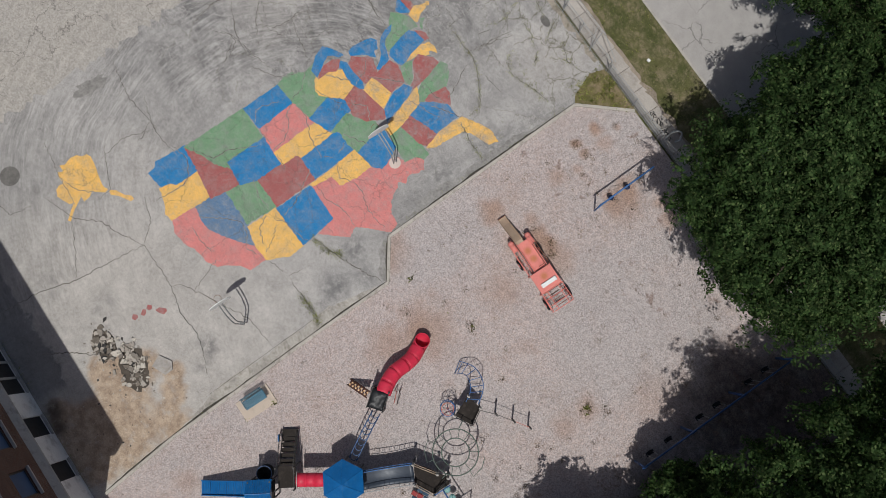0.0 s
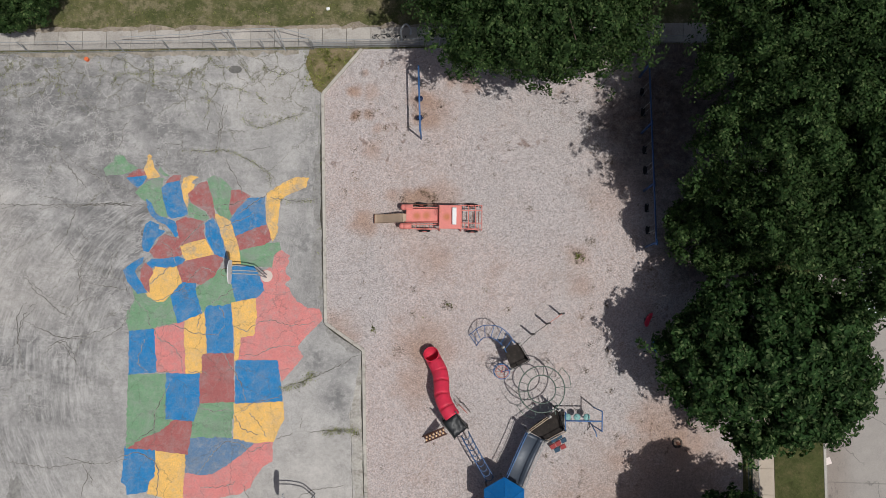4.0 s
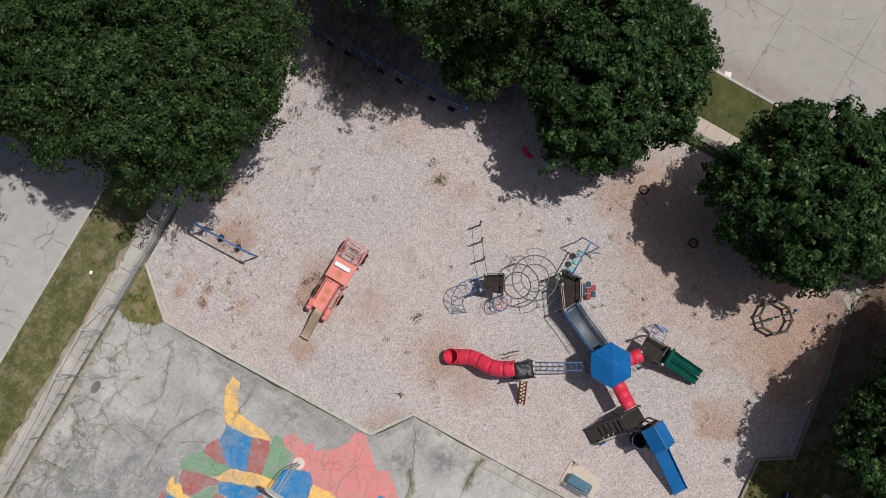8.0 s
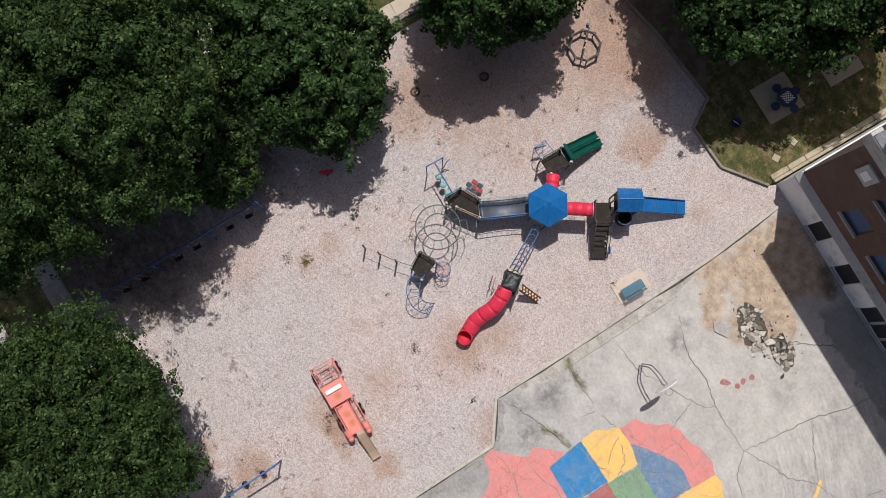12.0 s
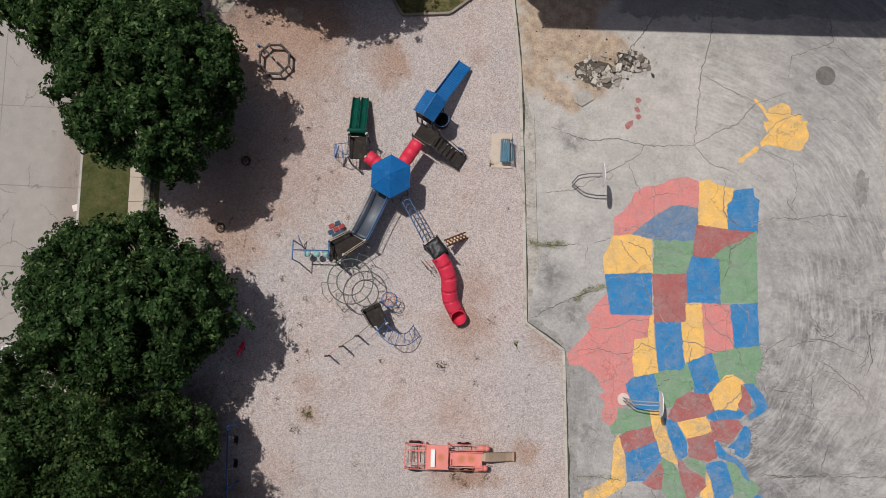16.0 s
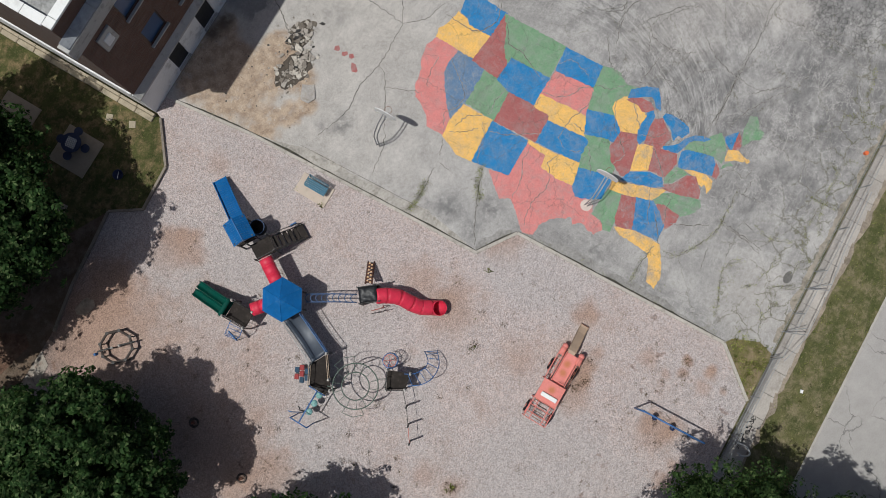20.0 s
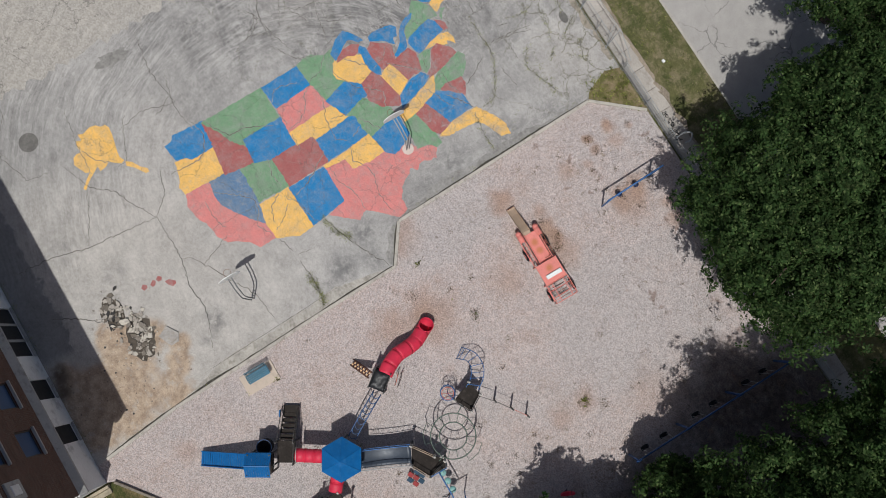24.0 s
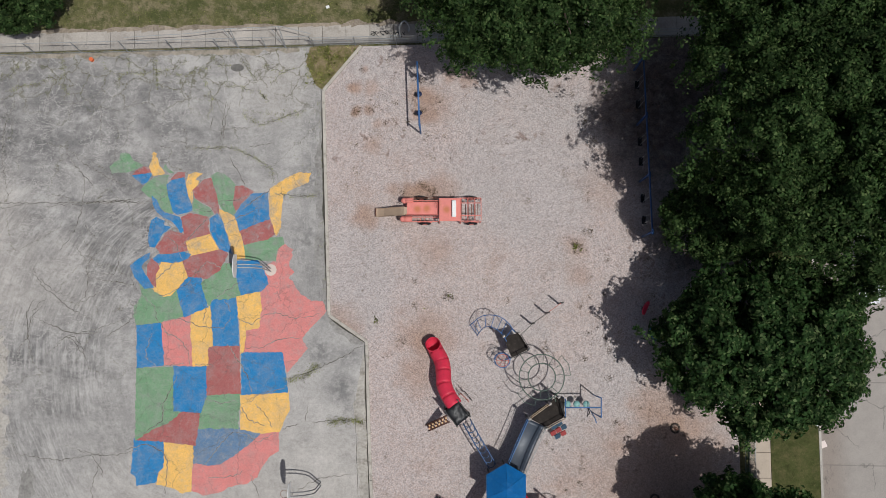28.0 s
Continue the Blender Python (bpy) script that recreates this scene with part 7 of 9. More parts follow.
# hexagonal tower with its pointed roof
HX, HY = 3.57, -13.72
hexa = [(HX + 1.05 * math.cos(radians(30 + 60 * k)), HY + 1.05 * math.sin(radians(30 + 60 * k))) for k in range(6)]
part("deck", plate([W(*p, 0)[:2] for p in hexa], 1.68, 1.76), DECK, play, "dark coated metal deck")
for x, y in hexa:
    post(x, y, 2.95)
hex_roof = part("roof", plate([W(HX + 1.16 * math.cos(radians(30 + 60 * k)), HY + 1.16 * math.sin(radians(30 + 60 * k)), 0)[:2] for k in range(6)], 2.93, 2.97), STEEL_DARK, play, "blue six-sided pointed roof")
for k in range(6):
    bm = bmesh.new()
    p = [Vector(W(HX + 1.30 * math.cos(radians(a)), HY + 1.30 * math.sin(radians(a)), 2.95)) for a in (30 + 60 * k, 90 + 60 * k)]
    apex = Vector(W(HX, HY, 3.72))
    q = [v.lerp(apex, 0.72) + Vector((0, 0, 0.05)) for v in p]
    down = Vector((0, 0, -0.03))
    top = [bm.verts.new(v) for v in (p[0], p[1], q[1], q[0])]
    low = [bm.verts.new(v + down) for v in (p[0], p[1], q[1], q[0])]
    drip = [bm.verts.new(v + Vector((0, 0, -0.14))) for v in p]
    tip = bm.verts.new(apex)
    bm.faces.new(top), bm.faces.new(low), bm.faces.new((top[3], top[2], tip)), bm.faces.new((top[0], top[1], drip[1], drip[0]))
    part("roof_panel", bm, BLUE, hex_roof, "faded blue plastic roof panel")
    part("roof_rib", bar([p[0] + Vector((0, 0, 0.01)), q[0] + Vector((0, 0, 0.012)), apex], 0.010, 6), BLUE, hex_roof)
for k in (2, 5):
    a, b = hexa[k], hexa[(k + 1) % 6]
    railing(a, b, 1.76, 0.75, 6, STEEL_TAN, "tan guard rail")


def big_tube(name, pts, r, bands, label, open_end=False):
    line = [Vector(W(*p)) for p in pts]
    line = curve_pts(line, 5) if len(line) > 2 else [line[0].lerp(line[1], i / 6) for i in range(7)]
    holder = None
    n = len(line) - 1
    for i in range(bands):
        i0, i1 = round(n * i / bands), round(n * (i + 1) / bands)
        seg = line[i0:i1 + 1]
        bm = bmesh.new()
        # a hollow shell: outer and inner skin
        tube(bm, seg, r, 20)
        caps = [f for f in bm.faces if len(f.verts) > 4]
        bmesh.ops.delete(bm, geom=caps, context="FACES_ONLY")
        ob = part(name if holder is None else "segment", bm, RED, holder or play, label if holder is None else "", True)
        mod = ob.modifiers.new("wall", "SOLIDIFY")
        mod.thickness = 0.03
        holder = holder or ob
        d = (seg[1] - seg[0]).normalized()
        part("flange", bar([seg[0] - d * 0.02, seg[0] + d * 0.02], r + 0.014, 20), RED, holder, "", True) if i else None
    return holder


big_tube("crawl_tube", [(2.95, -14.62, 2.12), (2.05, -16.02, 2.08)], 0.40, 3, "red plastic crawl tube")
big_tube("crawl_tube", [(4.15, -14.35, 2.12), (5.02, -15.08, 2.08)], 0.40, 2, "red plastic crawl tube")
for (x, y), (ux, uy) in (((2.08, -15.98), (0.84, -0.54)),):
    wb("tube_frame", [(x - ux * 0.5, y - uy * 0.5, 2.5), (x + ux * 0.5, y + uy * 0.5, 2.5)], 0.022, CLAMP)

# tower with the gable roof and the long straight slide
B0 = at(1.42, -18.0, -121.0)
for sa in (-0.62, 0.62):
    for sb_ in (-0.55, 0.55):
        pm("post", bar([(sa, sb_, -0.15), (sa, sb_, 2.95)], 0.055, 8), STEEL_DARK, B0)
pm("deck", boxed((0, 0, 1.5), (1.3, 1.15, 0.07)), DECK, B0)
gable = pm("roof", bar([(-0.73, 0, 3.36), (0.73, 0, 3.36)], 0.03, 6), BLUE, B0, "blue ribbed gable roof")
for s in (-1, 1):
    for i in range(11):
        a0 = -0.73 + 1.46 * i / 11
        bm = bmesh.new()
        p = [(a0 + 0.006, 0.0, 3.36), (a0 + 1.46 / 11 - 0.006, 0.0, 3.36), (a0 + 1.46 / 11 - 0.006, s * 0.70, 2.82), (a0 + 0.006, s * 0.70, 2.82)]
        hi = [bm.verts.new(v) for v in p]
        lo = [bm.verts.new((v[0], v[1], v[2] - 0.035)) for v in p]
        bm.faces.new(hi), bm.faces.new(lo)
        for j in range(4):
            bm.faces.new((hi[j], hi[(j + 1) % 4], lo[(j + 1) % 4], lo[j]))
        pm("roof_strip", bm, BLUE, B0, parent=gable)
for s in (-1, 1):
    pm("gable_end", plate([(-0.68, 0), (0.0, 0.5), (0.68, 0)], -0.01, 0.01), BLUE, B0 @ Matrix.Translation((s * 0.70, 0, 2.84)) @ Euler((radians(90), 0, radians(90))).to_matrix().to_4x4(), parent=gable)
slide_long = pm("slide", bmesh.new(), BLUE, B0, "long straight blue slide")
L0, L1 = Vector((0.68, 0, 1.52)), Vector((3.95, 0, 0.26))
n_seg = 22
for i in range(n_seg):
    a, b = L0.lerp(L1, i / n_seg), L0.lerp(L1, (i + 1) / n_seg)
    bm = bmesh.new()
    pts = [(a.x + 0.006, -0.40, a.z), (a.x + 0.006, 0.40, a.z), (b.x - 0.006, 0.40, b.z), (b.x - 0.006, -0.40, b.z)]
    hi, lo = [bm.verts.new(v) for v in pts], [bm.verts.new((v[0], v[1], v[2] - 0.05)) for v in pts]
    bm.faces.new(hi), bm.faces.new(lo)
    for j in range(4):
        bm.faces.new((hi[j], hi[(j + 1) % 4], lo[(j + 1) % 4], lo[j]))
    pm("slide_bed", bm, BLUE, B0, parent=slide_long)
for s in (-1, 1):
    bm = bmesh.new()
    for p0, p1 in ((L0, L1),):
        v = [(p0.x, s * 0.40, p0.z - 0.06), (p1.x, s * 0.40, p1.z - 0.06), (p1.x, s * 0.40, p1.z + 0.14), (p0.x, s * 0.40, p0.z + 0.2)]
        a, b = [bm.verts.new(q) for q in v], [bm.verts.new((q[0], q[1] + s * 0.045, q[2])) for q in v]
        bm.faces.new(a), bm.faces.new(b)
        for j in range(4):
            bm.faces.new((a[j], a[(j + 1) % 4], b[(j + 1) % 4], b[j]))
    pm("slide_side", bm, BLUE, B0, parent=slide_long)
pm("slide_leg", bar([(3.6, -0.38, -0.1), (3.6, -0.38, 0.35)], 0.03), STEEL_DARK, B0, parent=slide_long)
pm("slide_leg", bar([(3.6, 0.38, -0.1), (3.6, 0.38, 0.35)], 0.03), STEEL_DARK, B0, parent=slide_long)
# dark drum seat hanging at the tower's side
drum = bmesh.new()
tube(drum, [(0, 0, 0.95), (0, 0, 1.75)], 0.44, 18)
bmesh.ops.delete(drum, geom=[f for f in drum.faces if len(f.verts) > 4 and f.calc_center_median().z > 1.5], context="FACES_ONLY")
dr = pm("drum", drum, RUBBER, at(0.72, -17.48, 0), "black open play drum", smooth=True)
mod = dr.modifiers.new("wall", "SOLIDIFY")
mod.thickness = 0.05
pm("drum_rim", bar([(0.44 * math.cos(2 * math.pi * i / 18), 0.44 * math.sin(2 * math.pi * i / 18), 1.75) for i in range(18)], 0.024, 6, True), STEEL_NAVY, at(0.72, -17.48, 0), parent=dr, smooth=True)
# entry deck with stairs and hand rails
D0 = at(1.62, -16.52, -121.0)
pm("deck", boxed((0, 0.0, 1.5), (1.05, 1.25, 0.07)), DECK, D0, "dark coated entry deck")
for sa, sb_ in ((-0.52, -0.62), (-0.52, 0.62), (0.52, -0.62), (0.52, 0.62)):
    pm("post", bar([(sa, sb_, -0.15), (sa, sb_, 2.5)], 0.05, 8), STEEL_DARK, D0)
stairs = pm("stairs", boxed((0, -0.70, 1.44), (0.86, 0.1, 0.05)), DECK, D0, "dark metal stairs with hand rails")
for i in range(5):
    z = 1.24 - i * 0.235
    pm("tread", boxed((0, -0.86 - i * 0.29, z), (0.84, 0.25, 0.05), 0, 0.008), DECK, D0, parent=stairs)
pm("landing", boxed((0, -2.38, 0.24), (0.9, 0.45, 0.06), 0, 0.01), DECK, D0, parent=stairs)
for s in (-1, 1):
    pm("stringer", bar([(s * 0.44, -0.66, 1.42), (s * 0.44, -2.5, 0.12)], 0.035, 6), STEEL_DARK, D0, parent=stairs)
    rail = pm("hand_rail", bar([(s * 0.47, -0.62, 2.3), (s * 0.47, -2.3, 1.05), (s * 0.47, -2.55, 0.6), (s * 0.47, -2.55, 0.0)], 0.024, 6), STEEL_DARK, D0, parent=stairs, smooth=True)
    for i in range(6):
        y = -0.8 - i * 0.3
        pm("baluster", bar([(s * 0.47, y, 1.25 - i * 0.23), (s * 0.47, y, 2.15 - i * 0.225)], 0.013, 5), STEEL_DARK, D0, parent=stairs)
for i in range(5):
    pm("baluster", bar([(-0.52, -0.5 + i * 0.25, 1.55), (-0.52, -0.5 + i * 0.25, 2.3)], 0.014, 5), STEEL_DARK, D0)
pm("guard_rail", bar([(-0.52, -0.62, 2.3), (-0.52, 0.62, 2.3)], 0.024), STEEL_DARK, D0)
pm("play_panel", boxed((0.60, -2.15, 0.62), (0.06, 0.42, 0.5), 0, 0.02), BLUE, D0, "small blue play panel")

# deck with the green double slide
for x, y in ((5.12, -14.95), (6.2, -14.95), (5.12, -16.34), (6.2, -16.34)):
    post(x, y, 2.45)
part("deck", boxed(W(5.66, -15.65, 1.5), (1.05, 1.35, 0.07)), DECK, play)
railing((6.2, -14.95), (6.2, -16.34), 1.53, 0.75, 7, STEEL_DARK)
railing((5.12, -15.45), (5.12, -16.34), 1.53, 0.75, 5, STEEL_DARK)
part("slide_hood", bar([W(5.27, -16.60, 1.86), W(5.33, -16.60, 1.93), W(5.5, -16.60, 1.96), W(5.98, -16.60, 1.96), W(6.15, -16.60, 1.93), W(6.21, -16.60, 1.86)], 0.15, 12), GREEN, play, "green slide hood")
dslide = part("double_slide", boxed(W(5.74, -16.45, 1.52), (1.0, 0.2, 0.06), 0, 0.02), GREEN, play, "glossy green double slide")
for lane in (-1, 1):
    bm = bmesh.new()
    path = [(0.0, 1.55), (0.3, 1.53), (0.6, 1.36), (1.0, 1.06), (1.25, 0.98), (1.5, 0.90), (1.9, 0.58), (2.2, 0.40), (2.45, 0.35), (2.56, 0.33), (2.62, 0.26)]
    prof = [(-0.25, 0.06), (-0.25, 0.22), (-0.215, 0.24), (-0.19, 0.17), (-0.15, 0.05), (-0.07, -0.02), (0.07, -0.02), (0.15, 0.05), (0.19, 0.17), (0.215, 0.24), (0.25, 0.22), (0.25, 0.06)]
    rings = [[bm.verts.new(W(5.74 + lane * 0.262 + px * (1.0 - 0.25 * max(0.0, (s - 2.3) / 0.32) ** 2), -16.45 - s, z + pz)) for px, pz in prof] for s, z in path]
    for a, b in zip(rings, rings[1:]):
        for j in range(len(prof) - 1):
            bm.faces.new((a[j], a[j + 1], b[j + 1], b[j]))
    ob = part("slide_lane", bm, GREEN, dslide, "", True)
    mod = ob.modifiers.new("wall", "SOLIDIFY")
    mod.thickness = 0.035
for x in (5.35, 6.13):
    wb("slide_leg", [(x, -18.6, -0.1), (x, -18.6, 0.34)], 0.03, STEEL_DARK, parent=dslide)
ladder("climber", [(6.15, -15.15, 1.55), (6.75, -15.0, 1.55), (7.1, -15.2, 0.9), (7.25, -15.3, -0.1)], [(6.2, -15.95, 1.55), (6.85, -15.85, 1.6), (7.2, -15.95, 0.9), (7.35, -16.0, -0.1)], 0.024, 6, STEEL_BLUE, "blue arched ladder")
part("climber_panel", boxed(W(6.98, -15.42, 1.28), (0.06, 0.75, 0.3), -18, 0.02), BLUE, play)

# arched bridge between the hexagonal tower and the far deck
A, Bq = Vector((4.17, -13.02)), Vector((5.42, -10.25))
way = (Bq - A).normalized()
side = Vector((way.y, -way.x))
bm = bmesh.new()
N = 14
rows = []
for i in range(N + 1):
    t = i / N
    c = A.lerp(Bq, t)
    z = 1.70 - 0.26 * math.sin(math.pi * t)
    rows.append([bm.verts.new(W(c.x + side.x * s, c.y + side.y * s, z + 0.10 * abs(s / 0.52) ** 3)) for s in (-0.52, -0.35, 0, 0.35, 0.52)])
for a, b in zip(rows, rows[1:]):
    for j in range(4):
        bm.faces.new((a[j], a[j + 1], b[j + 1], b[j]))
bridge = part("bridge", bm, BARREL, play, "dark glossy sagging bridge deck", True)
mod = bridge.modifiers.new("wall", "SOLIDIFY")
mod.thickness = 0.05
for s, material in ((-0.56, STEEL_BLUE), (0.56, GALV)):
    pts_t = [(A.x + (Bq.x - A.x) * t + side.x * s, A.y + (Bq.y - A.y) * t + side.y * s) for t in [i / 10 for i in range(11)]]
    top = part("hand_rail", bar([W(x, y, 2.55 - 0.12 * math.sin(math.pi * i / 10)) for i, (x, y) in enumerate(pts_t)], 0.026, 6), material, bridge, "", True)
    part("rail", bar([W(x, y, 1.85 - 0.22 * math.sin(math.pi * i / 10)) for i, (x, y) in enumerate(pts_t)], 0.020, 6), material, bridge, "", True)
    for i, (x, y) in enumerate(pts_t):
        part("baluster", bar([W(x, y, 1.78 - 0.22 * math.sin(math.pi * i / 10)), W(x, y, 2.55 - 0.12 * math.sin(math.pi * i / 10))], 0.014, 5), material, bridge)
far_deck = [(5.00, -9.98), (5.62, -9.45), (6.20, -9.12), (6.72, -8.72), (7.12, -8.92), (7.12, -9.92), (6.62, -10.24), (6.02, -10.52)]
part("deck", plate([W(*p, 0)[:2] for p in far_deck], 1.62, 1.70), DECK, play)
for i in (0, 2, 3, 5, 7):
    post(*far_deck[i], 2.5)
railing(far_deck[0], far_deck[2], 1.70, 0.8, 6, STEEL_TAN, "tan guard rail")
railing(far_deck[5], far_deck[7], 1.70, 0.8, 6, STEEL_TAN)
railing(far_deck[3], far_deck[5], 1.70, 0.8, 5, STEEL_DARK)
# wall of red and blue climbing blocks
blocks = wb("block_wall", [(6.62, -10.30, 1.60), (7.05, -11.15, 0.35)], 0.03, STEEL_DARK, "red and blue climbing blocks")
for i, (u, v, material) in enumerate(((0.0, -0.18, BLOCK_BLUE), (0.0, 0.20, BLOCK_BLUE), (0.38, 0.0, BLOCK_RED), (0.40, -0.36, BLOCK_RED), (0.74, -0.2, BLOCK_BLUE), (0.74, 0.2, BLOCK_RED), (0.36, 0.36, BLOCK_BLUE))):
    m = pose(*W(6.68 + 0.40 * u - 0.0, -10.42 - 0.85 * u, 1.42 - 0.75 * u), 0, 0, -63) @ pose(0, v, 0, 0, 38, 0)
    pm("block", boxed((0, 0, 0), (0.34, 0.33, 0.10), 0, 0.02), material, m, parent=blocks)
# hanging pods on a blue beam
beam = wb("pod_beam", [(7.05, -9.30, 2.62), (9.14, -9.30, 2.62)], 0.04, STEEL_BLUE, "blue beam with three hanging teal pods")
wb("end_bar", [(9.14, -8.75, 2.62), (9.12, -9.86, 2.62)], 0.035, STEEL_BLUE, parent=beam)
for y in (-8.75, -9.86):
    wb("leg", [(9.13, y, -0.15), (9.13, y, 2.62)], 0.04, STEEL_BLUE, parent=beam)
wb("end_bar", [(7.08, -8.8, 2.5), (7.06, -9.85, 2.5)], 0.035, STEEL_BLUE, parent=beam)
for x in (7.42, 7.98, 8.55):
    bm = bmesh.new()
    bmesh.ops.create_uvsphere(bm, u_segments=14, v_segments=7, radius=0.21, matrix=Matrix.Translation(W(x, -9.24, 0.85)) @ Matrix.Diagonal((1, 1, 0.6, 1)))
    pod = part("pod", bm, TEAL, beam, "shiny teal stepping pod", True)
    wb("chain", [(x, -9.24, 0.9), (x, -9.30, 2.6)], 0.012, GALV, parent=beam, n=4)
wb("turning_handle", [(8.75, -9.45, 0.0), (8.72, -9.75, 1.0), (8.55, -9.95, 1.05)], 0.03, STEEL_DARK)
wb("turning_handle", [(8.85, -9.55, 0.0), (9.05, -10.1, 1.0), (9.1, -10.35, 1.1)], 0.03, STEEL_BLUE)

# overhead ring ladder
RX, RY = 5.74, -7.57


def circle(r, z, n=36, cx=RX, cy=RY):
    return [W(cx + r * math.cos(2 * math.pi * i / n), cy + r * math.sin(2 * math.pi * i / n), z) for i in range(n)]


ringl = part("ring_ladder", bar(circle(1.32, 2.3), 0.034, 6, True), STEEL_GREEN, play, "green-grey steel overhead ring ladder", True)
part("inner_ring", bar(circle(0.80, 2.3), 0.034, 6, True), STEEL_GREEN, ringl, "", True)
for i in range(14):
    a = 2 * math.pi * (i + 0.3) / 14
    wb("rung", [(RX + 0.80 * math.cos(a), RY + 0.80 * math.sin(a), 2.3), (RX + 1.32 * math.cos(a), RY + 1.32 * math.sin(a), 2.3)], 0.018, STEEL_GREEN, parent=ringl, n=5)
for a in (70, 195, 310):
    a = radians(a)
    wb("leg", [(RX + 1.32 * math.cos(a), RY + 1.32 * math.sin(a), -0.15), (RX + 1.32 * math.cos(a), RY + 1.32 * math.sin(a), 2.3)], 0.03, STEEL_GREEN, parent=ringl)
for a0, a1 in ((5, 45), (215, 255)):
    p = [(RX + r * math.cos(radians(a)), RY + r * math.sin(radians(a)), z) for r, a, z in ((1.32, a0, 2.3), (1.72, a0 - 2, 2.1), (1.78, (a0 + a1) / 2, 2.1), (1.72, a1 + 2, 2.1), (1.32, a1, 2.3))]
    wb("grab_loop", p, 0.024, STEEL_GREEN, parent=ringl)
wb("tie_bar", [(6.45, -8.65, 2.3), (6.55, -9.0, 2.3)], 0.026, STEEL_GREEN, parent=ringl)
wb("tie_bar", [(4.75, -6.70, 2.3), (4.45, -6.2, 2.25)], 0.026, STEEL_GREEN, parent=ringl)

# small dark tower with the blue arched ladder, the spinner and the chin bars
sm = [(3.54, -5.20), (4.50, -5.00), (5.08, -5.95), (4.05, -6.48)]
part("deck", plate([W(*p, 0)[:2] for p in sm], 1.48, 1.58), DECK, play, "dark coated small deck")
for x, y in sm:
    post(x, y, 2.3, STEEL_DARK)
wb("grab_bar", [(*sm[1], 2.25), (*sm[2], 2.25)], 0.024, STEEL_DARK)
wb("grab_bar", [(*sm[2], 2.25), (*sm[3], 2.25)], 0.024, STEEL_DARK)
ladder("arched_ladder", [(4.20, -4.95, 2.1), (3.75, -4.35, 2.1), (3.15, -3.98, 1.95), (2.35, -3.98, 1.35), (1.75, -4.4, 0.55), (1.60, -4.55, -0.1)],
       [(3.72, -5.50, 2.1), (3.40, -5.0, 2.1), (2.90, -4.68, 1.95), (2.45, -4.66, 1.35), (2.15, -5.0, 0.55), (2.05, -5.2, -0.1)], 0.026, 8, STEEL_BLUE, "blue curved arch ladder")
spin = part("spinner", bar([W(3.50 + 0.36 * math.cos(2 * math.pi * i / 20), -6.62 + 0.36 * math.sin(2 * math.pi * i / 20), 1.7) for i in range(20)], 0.020, 6, True), STEEL_RED, play, "faded red ring spinner with spokes", True)
for i in range(6):
    a = math.pi * i / 3
    wb("spoke", [(3.50, -6.62, 1.7), (3.50 + 0.38 * math.cos(a), -6.62 + 0.38 * math.sin(a), 1.7)], 0.014, STEEL_RED, parent=spin, n=5)
wb("spinner_post", [(3.50, -6.62, -0.1), (3.50, -6.62, 1.7)], 0.03, STEEL_BLUE, parent=spin)
helix = [W(3.50 + 0.45 * math.cos(1.4 * i / 2.2), -6.62 + 0.45 * math.sin(1.4 * i / 2.2), 0.1 + 0.085 * i) for i in range(24)]
part("corkscrew", bar(helix, 0.02, 5), STEEL_BLUE, spin, "", True)
wb("tie_bar", [(3.50, -6.62, 1.7), (4.05, -6.48, 1.9)], 0.022, STEEL_BLUE, parent=spin)

# tower with the winding red tube slide
T1 = at(0.80, -9.66, 38.0)
pm("deck", boxed((0, 0, 1.55), (0.98, 1.20, 0.08)), DECK, T1, "dark coated tower deck")
for sx in (-0.48, 0.48):
    for sy in (-0.58, 0.58):
        pm("post", bar([(sx, sy, -0.15), (sx, sy, 2.45)], 0.05, 8), STEEL_DARK, T1)
canopy_rnd = random.Random(4)
bm = bmesh.new()
grid = [[bm.verts.new((-0.48 + 0.96 * i / 9 + canopy_rnd.uniform(-0.02, 0.02), -0.56 + 1.12 * k / 9 + canopy_rnd.uniform(-0.02, 0.02), 2.30 + canopy_rnd.uniform(-0.045, 0.045) - 0.10 * (max(abs(i - 4.5), abs(k - 4.5)) / 4.5) ** 4)) for k in range(10)] for i in range(10)]
for i in range(9):
    for k in range(9):
        bm.faces.new((grid[i][k], grid[i + 1][k], grid[i + 1][k + 1], grid[i][k + 1]))
canopy = pm("canopy", bm, plain("crumpled_black_cover", (0.016, 0.017, 0.019), 0.45, var=0.5, fine=7, coarse=2.6, spec=0.4), T1, "black crumpled cover over the tower", smooth=True)
mod = canopy.modifiers.new("wall", "SOLIDIFY")
mod.thickness = 0.03
for sx in (-0.48, 0.48):
    pm("guard_rail", bar([(sx, -0.58, 2.35), (sx, 0.58, 2.35)], 0.024), STEEL_DARK, T1)
big_tube("tube_slide", [(0.66, -9.22, 1.98), (0.32, -8.72, 1.85), (0.03, -8.05, 1.55), (-0.02, -7.30, 1.18), (-0.12, -6.72, 0.86), (-0.42, -6.12, 0.62)], 0.465, 5, "winding red plastic tube slide")
mouth = big_tube("slide_mouth", [(-0.38, -6.20, 0.62), (-0.52, -5.93, 0.60), (-0.62, -5.74, 0.74), (-0.65, -5.66, 0.92)], 0.46, 1, "open end of the red tube slide")
wb("tube_leg", [(-0.05, -7.0, -0.1), (-0.05, -7.0, 0.62)], 0.04, STEEL_DARK)
